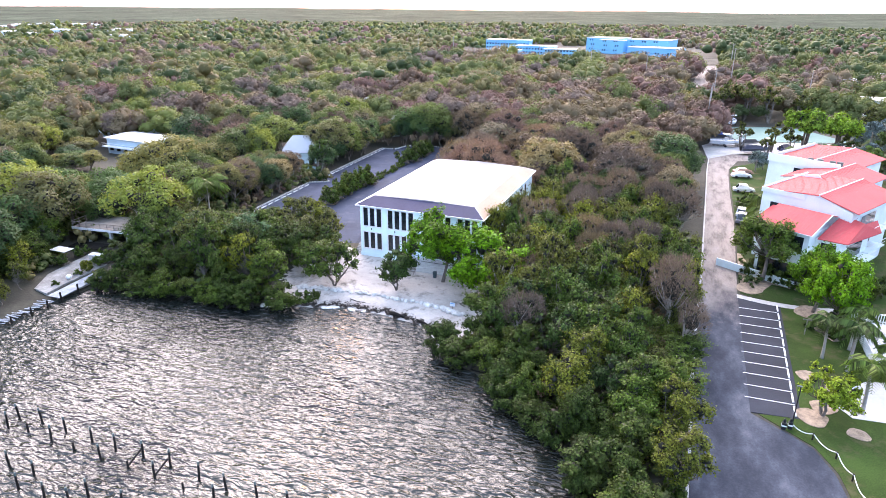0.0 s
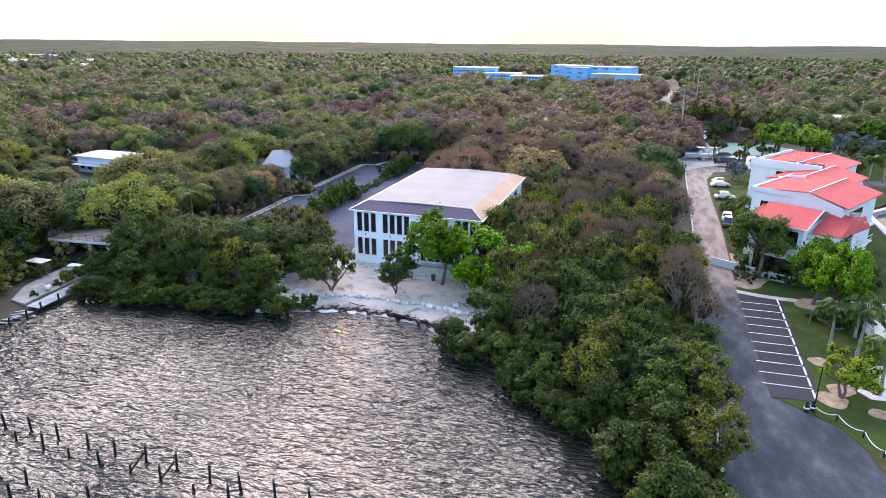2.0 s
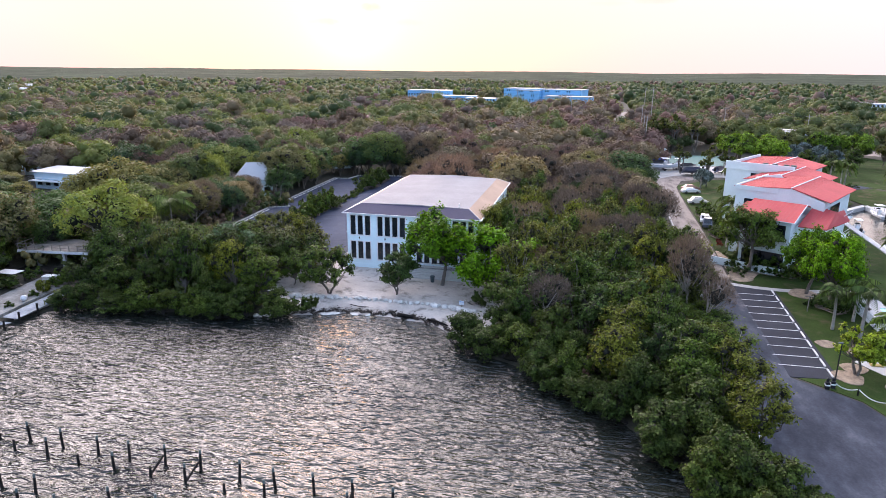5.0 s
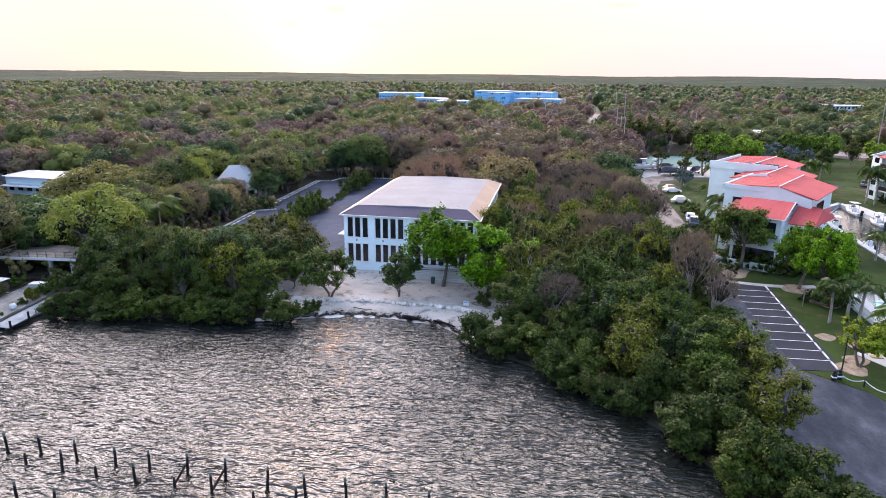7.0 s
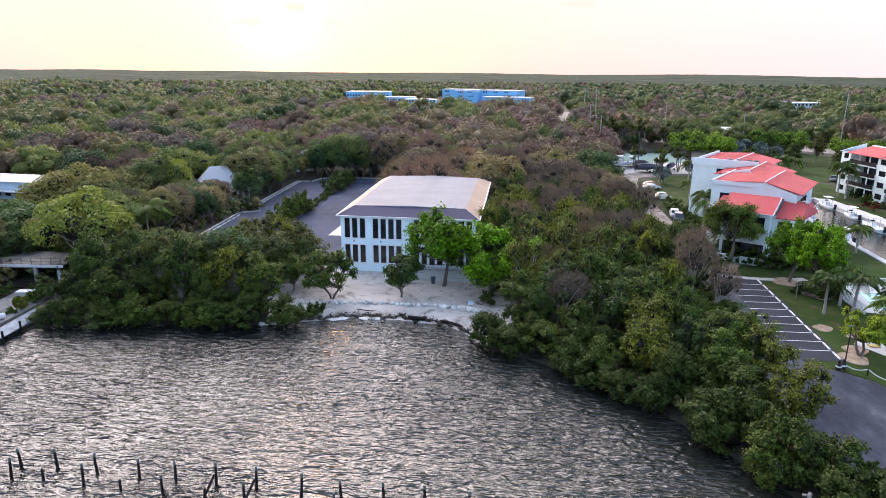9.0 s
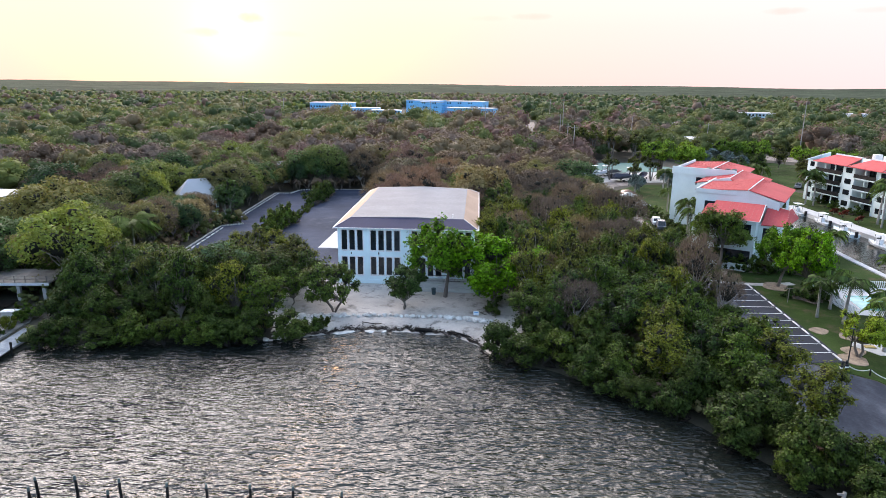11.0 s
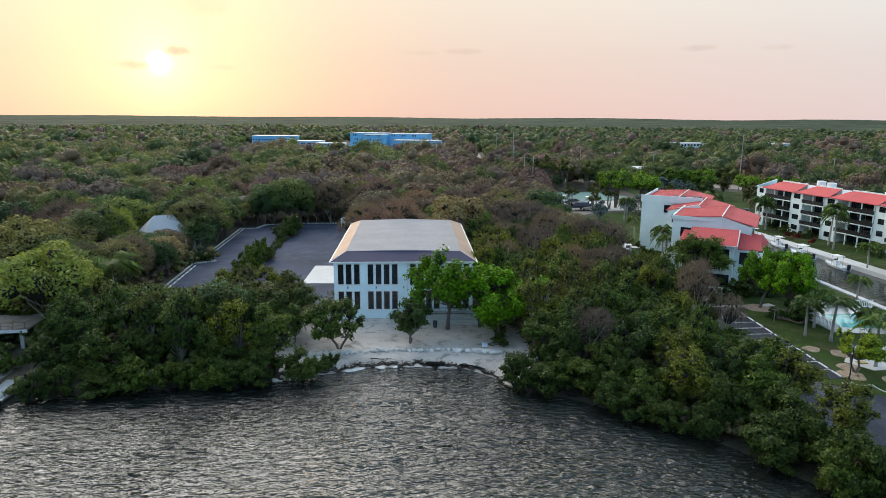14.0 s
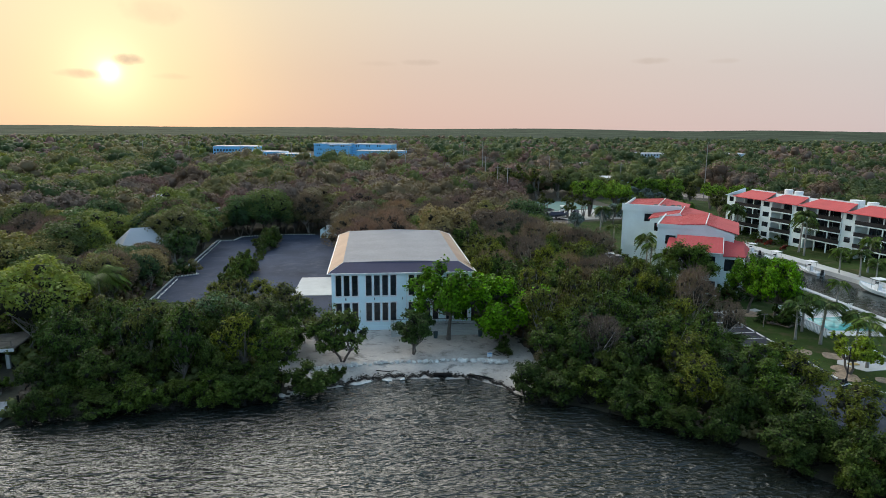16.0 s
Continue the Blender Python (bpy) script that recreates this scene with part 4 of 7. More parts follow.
def palm(name, label, seed, height, fronds=16, length=2.6, mat=None, lean=0.5, droop=0.75, width=0.75, group="", leaflets=14):
    rng = np.random.RandomState(seed)
    t = thing(name, label, "palm tree", None, group)
    lx, ly = rng.normal(0, lean), rng.normal(0, lean)
    pts = [(lx * u * u, ly * u * u, height * u - 0.3 * (1 - u)) for u in [k / 6 for k in range(7)]]
    part("trunk", Shape().tube(pts, [0.2, 0.16, 0.14, 0.13, 0.125, 0.12, 0.13], 8), M_PALEBARK, t, smooth=True)
    s = Shape()
    for k in range(fronds):
        a = 2.4 * k + rng.uniform(-0.2, 0.2)
        el = rng.uniform(-0.15, 0.75)
        frond(s, (lx, ly, height), (math.cos(a), math.sin(a), 0), length * rng.uniform(0.85, 1.1), width, droop * rng.uniform(0.8, 1.15), leaflets, lift=el)
    part("crown", s, mat or L_PALM, t)
    return t


def fan_palm(name, label, seed, height, r, mat, group=""):
    rng = np.random.RandomState(seed)
    t = thing(name, label, "palm tree", None, group)
    part("trunk", Shape().tube([(0, 0, -0.3), (0.05, 0, height * 0.5), (0, 0.05, height)], [0.22, 0.18, 0.16], 8), M_PALEBARK, t, smooth=True)
    s = Shape()
    for k in range(26):
        d = unit(rng.normal(0, 1, 3) + np.array([0, 0, 0.35]))
        c = Vector((0, 0, height)) + Vector(d) * r * rng.uniform(0.45, 0.7)
        ax = Vector(d)
        a = ax.orthogonal().normalized()
        b = ax.cross(a)
        for j in range(12):
            th = 2 * math.pi * j / 12
            e = c + (a * math.cos(th) + b * math.sin(th)) * r * 0.38 + ax * r * 0.22
            w = (-a * math.sin(th) + b * math.cos(th)) * r * 0.07
            s.add([c, e - w, e + ax * r * 0.05, e + w], [(0, 1, 2, 3)])
    part("crown", s, mat, t)
    return t


PLACED = set()


def put(src, x, y, s=1.0, turn=0.0, z=None, sz=None):
    """The first one goes to its place itself, the next are copies."""
    zz = float(land_height(np.array([x]), np.array([y]))[0]) if z is None else z
    m = pose(x, y, zz, 0, 0, turn) @ Matrix.Diagonal((s, s, sz or s, 1))
    if src.name not in PLACED:
        PLACED.add(src.name)
        src.matrix_basis = m
        return src
    k = src.scale
    return copy_thing(src, m @ Matrix.Diagonal((1 / k[0], 1 / k[1], 1 / k[2], 1)))

# ---- planting: trees that can be told apart ----
CONDO_AREA = [(57.5, 5), (62.5, 4.6), (61.8, -24), (57, -25), (64, -32), (64, -60), (106, -60), (124, -20), (126, 60), (112, 104), (98, 112), (70, 112), (54, 104), (58.5, 90), (58, 40)]
ROAD_STRIP = [(50.6, -50), (50.4, -20), (48.6, -8), (48.4, 5), (48.6, 104), (60, 112), (70, 114), (66, 40), (66, -50)]
KEEP_OUT = [LOT, [(-2.2, -4), (22, -4), (22, 33.8), (-2.2, 33.8)], SAND, CONDO_AREA, ROAD_STRIP, [(-1, 33), (1.5, 33), (1.5, 78), (-9, 86), (-10, 84)], [(54, 100), (126, 96), (164, 128), (128, 172), (54, 168)], [(-49, -14), (-37, -13), (-31, -18), (-31, -26), (-33, -42), (-40.5, -40), (-40.5, -26), (-42, -20), (-48, -14.5)]]


def open_ground(x, y):
    ok = shore_gap(x, y) > 0.8
    for poly in KEEP_OUT:
        ok &= ~inside(x, y, poly)
    return ok


mangrove = [tree("mangrove", "dark green mangrove with dense leaves over the water", 11 + k, 2.3, 2.9, 2.6, L_MANG, M_PILE, leaves=7600, leaf=0.17, clumps=26, trunk_r=0.08, stems=4, spread=0.9, group="mangroves along the shore") for k in range(3)]
broad = [tree("broadleaf_tree", lab + " broadleaf tree with a ragged crown in the thicket", 21 + k, hh, rr, vv, mat, M_PALEBARK if k > 3 else M_BARK, leaves=n, leaf=lf, clumps=cl, trunk_r=0.13, group="thicket trees") for k, (lab, hh, rr, vv, mat, n, lf, cl) in enumerate((
    ("mid green", 4.1, 2.9, 3.2, L_MID, 5600, 0.18, 34), ("dark green", 3.9, 3.0, 3.0, L_DARK, 5600, 0.18, 32), ("olive green", 4.4, 2.7, 3.3, L_OLIVE, 5600, 0.165, 36),
    ("yellow-green", 4.6, 2.6, 3.2, L_YELLOW, 4800, 0.165, 36), ("thin olive", 4.8, 2.5, 3.0, L_OLIVE, 3600, 0.15, 34), ("slender mid green", 4.6, 2.2, 3.4, L_MID, 5000, 0.165, 34)))]
bare = [tree("bare_tree", "grey-brown leafless tree with a haze of fine twigs", 31 + k, 5.2, 3.1, 2.7, M_TWIG, M_PALEBARK, leaves=(3000, 2200, 2600)[k], leaf=0.28, clumps=(20, 16, 24)[k], trunk_r=0.15, bare=True, lean=0.7, group="leafless trees") for k in range(3)]
shrub = [tree("shrub", "rounded green shrub with dense small leaves", 41 + k, 1.0, 1.5, 1.2, (L_MID, L_MANG)[k], leaves=1300, leaf=0.20, clumps=14, trunk_r=0.06, stems=3, category="shrub", group="shrubs") for k in range(2)]

# hero trees at the beach
put(tree("almond_tree", "tall bright green shade tree before the hall", 51, 6.6, 5.2, 3.9, L_BRIGHT, leaves=12000, leaf=0.27, clumps=34, trunk_r=0.22), 16.3, -5.4, 1.1, 20, 1.35, 1.05)
put(tree("almond_tree", "spreading bright green shade tree on the sand", 52, 5.0, 5.8, 3.7, L_BRIGHT, leaves=13000, leaf=0.28, clumps=36, trunk_r=0.22), 23.2, -8.2, 1.22, 0, 1.3, 1.05)
put(tree("beach_tree", "small dark green tree with forked trunk on sand", 53, 3.9, 3.3, 2.6, L_DARK, leaves=6500, leaf=0.22, clumps=28, trunk_r=0.13, stems=2, spread=0.35), 11.07, -10.4, 1.0, 0, 1.2)
put(tree("beach_tree", "small olive tree with an open crown on sand", 54, 3.7, 4.0, 2.5, L_MID, leaves=6500, leaf=0.21, clumps=30, trunk_r=0.15, stems=2, spread=0.3), 2.0, -12.4, 1.15, 0, 1.0)

rng = np.random.RandomState(7)


def scatter(x0, x1, y0, y1, gap, region=None):
    gx, gy = np.meshgrid(np.arange(x0, x1, gap), np.arange(y0, y1, gap))
    x, y = gx.ravel() + rng.uniform(-0.42, 0.42, gx.size) * gap, gy.ravel() + rng.uniform(-0.42, 0.42, gx.size) * gap
    ok = open_ground(x, y)
    if region:
        ok &= inside(x, y, region)
    return np.stack([x[ok], y[ok]], 1)


NEAR_L = [(-28, -28), (6, -19), (3, -14), (-5, -3), (-7, 3), (-16, 8), (-31, 11), (-36, 6), (-36, -6), (-31, -17)]
NEAR_R = [(19, -22), (52, -56), (52, 40), (21, 40), (21, 0), (25, -5), (25, -14)]
LOT_FRONT = ([-45, -31, -14, -6, 30], [12, 11, 7, 3.5, 3.5])


def top_limit(x, y):
    """How tall the thicket grows before the car park, lower towards it."""
    return (2.6 if x < -16 else 4.2) + 0.30 * max(0.0, float(np.interp(x, *LOT_FRONT)) - y)


def thicket(points, limit, shares, fringe):
    for x, y in points:
        d = float(shore_gap(np.array([x]), np.array([y]))[0])
        top = limit(x, y)
        if d < fringe and rng.uniform() < (1.0 if d < 3 else 0.72):
            s = rng.uniform(0.85, 1.2)
            put(mangrove[rng.randint(3)], x, y, s, rng.uniform(0, 360), None, min(rng.uniform(0.85, 1.3), top / 5.2))
        elif top < 4.2:
            s = rng.uniform(0.9, 1.35)
            put(shrub[rng.randint(2)], x, y, s, rng.uniform(0, 360), None, min(1.3, top / 2.4))
        else:
            k = rng.choice(9, p=shares)
            s = rng.uniform(0.85, 1.15)
            put((broad + bare)[k], x, y, s, rng.uniform(0, 360), None, min(rng.uniform(0.95, 1.5), top / 7.6))


thicket([p for p in scatter(-40, 6, -27, 12, 3.4, NEAR_L) if math.hypot(p[0] + 31, p[1] - 0.5) > 6.0 and math.hypot(p[0] + 38, p[1] + 16) > 6], top_limit, [0.28, 0.32, 0.16, 0.06, 0.06, 0.12, 0, 0, 0], 7)
belt = scatter(19, 52, -57, 40, 3.5, NEAR_R)
thicket([p for p in belt if p[1] < -14], lambda x, y: 4.5 if x > 45 and -28 < y < -10 else 7.0 + 3.5 * min(1.0, max(0.0, (y + 32) / 22)), [0.26, 0.24, 0.14, 0.14, 0.06, 0.14, 0.01, 0.01, 0], 5)
thicket([p for p in belt if p[1] >= -14], lambda x, y: 11.5, [0.14, 0.12, 0.14, 0.13, 0.13, 0.09, 0.10, 0.06, 0.09], 5)
for k in range(26):
    put(shrub[k % 2], 50.0 + rng.uniform(-0.5, 0.3), -47 + 2.1 * k + rng.uniform(-0.6, 0.6), rng.uniform(0.55, 0.9), rng.uniform(0, 360), None, rng.uniform(0.8, 1.5))
# the outermost mangroves lean out over the water
for (x0, y0), (x1, y1) in zip(SHORE[4:21], SHORE[5:22]):
    if x1 < 2 or x0 > 20:
        m = max(1, int(math.hypot(x1 - x0, y1 - y0) / 3.0))
        for k in range(m):
            u = (k + rng.uniform(0.2, 0.8)) / m
            put(mangrove[rng.randint(3)], x0 + (x1 - x0) * u, y0 + (y1 - y0) * u - 0.6, rng.uniform(0.75, 1.05), rng.uniform(0, 360), WATER - 0.1, rng.uniform(0.6, 0.95))
put(tree("blue_green_tree", "dense blue-green tree with a rounded crown behind the mangroves", 55, 5.2, 4.4, 3.4, L_BLUE, leaves=9000, leaf=0.2, clumps=34, trunk_r=0.2), -14.0, -11.0, 1.0, 0)
for k, x, y, s in ((2, -6.8, 1.0, 0.95), (3, -10.2, 3.4, 1.0), (4, -14.0, 5.2, 1.0), (5, -3.4, -5.0, 0.85), (4, -8.6, -3.5, 0.95), (0, -4.2, -10.5, 0.75), (4, -4.6, -1.6, 0.9), (3, -17.5, 6.6, 0.85), (4, -1.6, -8.4, 0.75), (0, -6.6, -7.2, 0.9)):
    put(broad[k], x, y, s, x * 40, None, s)
# shrubs fringing sand and shore
for x, y in [(0.5, -18.3), (1.6, -17.4), (-2.5, -19.2), (22.8, -12.0), (23.5, -6.5), (24.0, -2.0), (-5.5, -2.5), (-6.5, 1.5), (23.6, 3.0), (24, 9), (23.8, 15)]:
    put(shrub[rng.randint(2)], x, y, rng.uniform(0.7, 1.05), rng.uniform(0, 360))
for k, x, y, s in ((3, -38.6, -30.2, 0.6), (3, -42.6, -26.6, 0.75), (0, -44.4, -23.2, 0.8), (2, -40.6, -33.6, 0.7), (1, -46.5, -20.0, 0.8), (0, -48.5, -17.2, 0.9), (3, -45.6, -29.5, 0.85), (2, -36.6, -34.6, 0.5)):
    put(broad[k], x, y, s, x * 37, None, s)
for x, y, s in ((-35.4, -27.4, 0.45), (-35.6, -23.4, 0.5), (-36.0, -19.6, 0.75), (-35.2, -18.2, 0.8), (-35.9, -21.0, 0.4), (-37.2, -17.0, 0.8), (-42.6, -21.8, 0.8)):
    put(shrub[0], x, y, s, x * 71, None, s * 1.2)
for x, y in ((-41.6, -17.4), (-45.6, -19.2), (-44.5, -22.4), (-47.5, -20), (-42.2, -24.5), (-49.5, -17.5), (-41.2, -21.5), (-43, -31)):
    put(shrub[rng.randint(2)], x, y, rng.uniform(0.8, 1.2), rng.uniform(0, 360))
# the median planting of the car park
for k in range(38):
    y = 21 + 1.5 * k
    thick = 22 < y < 42 or 60 < y < 77
    put(shrub[k % 2], -19.6 + rng.uniform(-0.7, 0.7), y + rng.uniform(-0.6, 0.6), rng.uniform(1.35, 1.9) if thick else rng.uniform(0.6, 0.9), rng.uniform(0, 360), GROUND, rng.uniform(1.6, 2.5) if thick else rng.uniform(0.4, 0.8))
for x, y, s, sz in ((-43.6, -27, 0.9, 0.75), (-46.5, -31, 1.0, 0.8), (-43.5, -35, 0.9, 0.6), (-49, -23, 1.0, 0.9), (-42, -39, 0.8, 0.6), (-52, -17, 1.1, 1.1), (-54, -11, 1.1, 1.2), (-45.5, -22.5, 0.9, 0.8), (-47, -26.5, 1.0, 0.9), (-50, -28, 1.0, 0.9), (-50.5, -14, 0.8, 1.0), (-37, -3.5, 1.0, 1.0), (-42, -3, 1.0, 1.1), (-47, -3, 1.0, 1.2)):
    put(mangrove[rng.randint(3)], x, y, s, rng.uniform(0, 360), None, sz)
coco = palm("coconut_palm", "coconut palm with arching feather fronds", 61, 8.6, 30, 4.8, lean=0.6, width=1.15, group="coconut palms", leaflets=26)
put(coco, -32.8, 3.0, 1.0, 0, None, 0.95)

# ---- beach and water edge ----
def stone(seed, r, flat=0.7):
    """A rough boulder: a squashed ball pushed in and out."""
    bm = bmesh.new()
    bmesh.ops.create_icosphere(bm, subdivisions=2, radius=r)
    for v in bm.verts:
        k = 1 + 0.35 * noise.noise(v.co * (1.1 / r) + Vector((seed * 3.1, 0, 0)))
        v.co = Vector((v.co.x * k * 1.15, v.co.y * k, v.co.z * k * flat))
    me = bpy.data.meshes.new("boulder")
    bm.to_mesh(me)
    bm.free()
    me.materials.append(M_ROCK)
    return me


rr = random.Random(4)
stones = [stone(k, 0.36) for k in range(6)]
line = [(-2.6, -14.6), (0.5, -14.2), (3.4, -13.6), (7.6, -13.15), (12.2, -12.95), (17.0, -13.3), (19.6, -13.7), (22.6, -14.5)]
for k in range(46):
    u = k / 45 * (len(line) - 1)
    i = min(int(u), len(line) - 2)
    x, y = (line[i][j] + (line[i + 1][j] - line[i][j]) * (u - i) for j in (0, 1))
    y += rr.uniform(-0.25, 0.25)
    s = rr.choice([0.75, 0.9, 1.0, 1.1, 1.35])
    z = float(land_height(np.array([x]), np.array([y]))[0]) + 0.05
    b = tagged(new("boulder", stones[k % 6]), "pale limestone boulder set along the sand", "rock", "boulders along the beach")
    b.matrix_basis = pose(x, y, z + 0.14 * s, rr.uniform(-15, 15), rr.uniform(-15, 15), rr.uniform(0, 360)) @ Matrix.Diagonal((s, s, s, 1))
for x, y, s in [(4.2, -17.9, 1.3), (5.2, -17.6, 0.9), (7.4, -17.3, 1.0), (9.4, -17.1, 0.7), (2.2, -17.2, 0.8), (-4.5, -20.6, 1.0)]:
    b = tagged(new("boulder", stones[rr.randrange(6)]), "flat white stone slab at the water's edge", "rock", "stones at the water")
    b.matrix_basis = pose(x, y, WATER + 0.02, 0, 0, rr.uniform(0, 360)) @ Matrix.Diagonal((s * 1.8, s * 1.2, 0.45, 1))
# dark seaweed thrown up along the water line, and weed in the shallows
wr = np.random.RandomState(9)
n = 2600
wx = wr.uniform(-4, 23, n)
wy = np.interp(wx, [p[0] for p in SHORE[8:15]], [p[1] for p in SHORE[8:15]]) + 0.05 + np.abs(wr.normal(0, 0.5, n)) + 0.25 * np.sin(wx * 1.7) + 0.25 * np.sin(wx * 4.3)
wp = np.stack([wx, wy, land_height(wx, wy) + wr.uniform(0.05, 0.1, n)], 1)
v, q = leaf_quads(wr, wp, np.tile(np.array([0, 0, 2.5]), (n, 1)), 0.34, 0.5, None, 0.05)
tagged(new("seaweed", quick_mesh("seaweed", v, q, M_WRACK)), "dark seaweed wrack along the water line", "seaweed", kind="stuff")


def log(pts, radii, label):
    return tagged(part("driftwood", Shape().tube(pts, radii, 7), M_PILE, smooth=True), label, "driftwood")


log([(13.2, -16.8, 1.0), (14.4, -17.2, 1.15), (15.3, -17.3, 1.0)], [0.28, 0.24, 0.16], "dark driftwood log on the wrack line")
log([(17.2, -17.3, 1.0), (18.6, -17.9, 1.1), (20.2, -18.8, 1.0)], [0.12, 0.10, 0.06], "thin dark driftwood branch on the sand")
log([(6.2, -15.2, 1.15), (7.5, -15.6, 1.15), (8.8, -15.5, 1.15)], [0.06, 0.05, 0.03], "thin grey branch lying on the sand")

# bench and litter bins before the terrace
bench = thing("bench", "brown slatted park bench on the sand", "bench", pose(10.6, -4.35, 1.42))
for k in range(3):
    part("seat_slat", Shape().box(-0.8, -0.25 + 0.16 * k, 0.43, 0.8, -0.12 + 0.16 * k, 0.47), M_WOOD, bench)
for k in range(3):
    part("back_slat", Shape().box(-0.8, 0.24, 0.55 + 0.14 * k, 0.8, 0.28, 0.66 + 0.14 * k), M_WOOD, bench)
for x in (-0.7, 0.65):
    part("leg", Shape().box(x, -0.25, -0.1, x + 0.06, -0.19, 0.43), M_BLACK, bench)
    part("leg", Shape().box(x, 0.2, -0.1, x + 0.06, 0.26, 0.95), M_BLACK, bench)
M_BIN = plain("dark_bin", (0.03, 0.06, 0.07), 0.5)
for x, y in ((14.6, -4.3), (21.0, -4.2)):
    bn = thing("litter_bin", "dark green lidded litter bin on the sand", "bin", pose(x, y, 1.38), "litter bins")
    part("body", Shape().tube([(0, 0, 0), (0, 0, 0.85)], [0.27, 0.33], 14), M_BIN, bn, smooth=False)
    part("lid", Shape().tube([(0, 0, 0.85), (0, 0, 0.95), (0, 0, 1.02)], [0.35, 0.33, 0.15], 14), M_BIN, bn)
sign = thing("notice_board", "small blue and white notice on a post", "sign", pose(20.7, -13.2, 1.2))
part("post", Shape().box(-0.04, -0.03, -0.2, 0.04, 0.03, 1.1), M_WOOD, sign)
part("panel", Shape().box(-0.35, -0.06, 0.55, 0.35, -0.031, 1.1), plain("notice_white", (0.7, 0.76, 0.82), 0.5), sign)
part("bar", Shape().box(-0.28, -0.075, 0.9, 0.28, -0.061, 1.0), plain("notice_blue", (0.1, 0.3, 0.6), 0.5), sign)

# old dock piles standing in the water
PILES = [(-11.2, -52.8, 1), (-11.5, -51.2, 1), (-8.7, -52.5, 0), (-8.6, -51.0, 1), (-5.2, -52.9, 1), (-5.1, -51.3, 1), (-2.1, -53.0, 0), (-1.6, -51.5, 1), (1.2, -53.0, 1), (1.4, -51.6, 1), (4.4, -51.3, 2), (4.4, -53.1, 0), (7.5, -53.1, 1), (7.6, -51.4, 2), (10.9, -53.2, 0), (11.2, -51.9, 1), (14.2, -53.5, 1), (14.4, -52.0, 1), (17.5, -52.0, 1), (17.5, -53.7, 0), (20.4, -51.7, 1), (20.6, -53.3, 1), (23.6, -52.2, 1), (-2.3, -58.4, 1), (-2.4, -56.9, 1), (1.1, -58.6, 1), (3.4, -58.2, 1), (4.2, -57.0, 1), (7.4, -58.3, 1), (7.6, -56.8, 1), (-5.3, -58.3, 1), (-5.4, -56.8, 1)]
for k, (x, y, big) in enumerate(PILES):
    h = (1.75 if big else 0.85) + rr.uniform(-0.12, 0.12) + WATER - 0.72
    p = thing("dock_pile", "weathered dark dock pile standing in the water" if big else "short broken stump of a dock pile", "pile", pose(x, y, WATER - 1.6, rr.uniform(-3, 3), rr.uniform(-3, 3), rr.uniform(0, 360)), "old dock piles")
    part("shaft", Shape().tube([(0, 0, 0), (0, 0, 1.6), (0.02, 0, 1.6 + h * 0.6), (0, 0, 1.6 + h * 0.82)], [0.12, 0.115, 0.10, 0.095], 9), M_PILE, p, smooth=True)
    part("cap", Shape().tube([(0, 0, 1.6 + h * 0.82), (0, 0, 1.6 + h * 0.96), (0, 0, 1.6 + h)], [0.095, 0.09, 0.08], 9), M_PILECAP if big else M_PILE, p, "pale bleached top" if big else "")
for (x0, y0), (x1, y1) in (((4.4, -53.05), (4.4, -51.35)), ((7.5, -53.05), (7.6, -51.45)), ((20.55, -53.2), (20.45, -51.8))):
    tagged(part("brace_beam", Shape().tube([(x0, y0, WATER + 0.15), (x1, y1, WATER + 0.8)], [0.10, 0.10], 6), M_PILE), "dark slanting brace beam between two piles", "beam", "pile braces")
for x, y, h in ((47.2, -49.4, 2.0), (49.6, -50.4, 1.7)):
    p = thing("dock_pile", "pale wooden mooring pile beside the mangroves", "pile", pose(x, y, WATER - 1.2, 2, 0, 0), "mooring piles")
    part("shaft", Shape().tube([(0, 0, 0), (0, 0, 1.2 + h)], [0.16, 0.13], 9), M_PALEBARK, p, smooth=True)
    part("cleat", Shape().box(-0.5, -0.06, 0.95 + h, 0.12, 0.06, 1.08 + h), M_PALEBARK, p)

# seawall, plank walk and raised deck of the neighbour
sheet("neighbour_quay", [(-34.0, -30), (-34.6, -26), (-34.9, -19), (-36.5, -15.8), (-41.2, -15.8), (-40.6, -21), (-39.9, -25), (-37, -29.5)], GROUND + 0.02, M_QUAY, "pale concrete quay with sand and weeds", "quay", 1.2)
walkway = thing("plank_walk", "weathered grey plank walk along the seawall", "walkway", pose(0, 0, 0))
for k in range(44):
    y = -30.4 + 0.21 * k
    part("plank", Shape().box(-33.3 - 0.1 * (y + 30.4), y, 1.3, -31.05 - 0.1 * (y + 30.4), y + 0.19, 1.36), M_DOCK, walkway)
for y in (-30.2, -27.2, -24.2, -21.6):
    part("post", Shape().tube([(-30.95 - 0.1 * (y + 30.4), y, -0.8), (-30.95 - 0.1 * (y + 30.4), y, 2.15)], [0.13, 0.12], 8), M_PILE, walkway)
part("beam", Shape().box(-31.15, -30.4, 1.1, -31.02, -21.2, 1.3).moved(Matrix.Translation((-0.45, 0, 0))), M_WOOD, walkway)
wreck = thing("broken_dock", "collapsed tilting dock planks and posts in water", "dock", pose(0, 0, 0))
for k in range(26):
    y = -40.5 + 0.38 * k
    part("plank", Shape().box(-1.0, -0.09, -0.03, 1.0, 0.09, 0.03).moved(pose(-32.4 + rr.uniform(-0.2, 0.2), y, 0.95 + rr.uniform(-0.12, 0.2), rr.uniform(-12, 12), rr.uniform(-14, 6), rr.uniform(-14, 14))), M_DOCK, wreck)
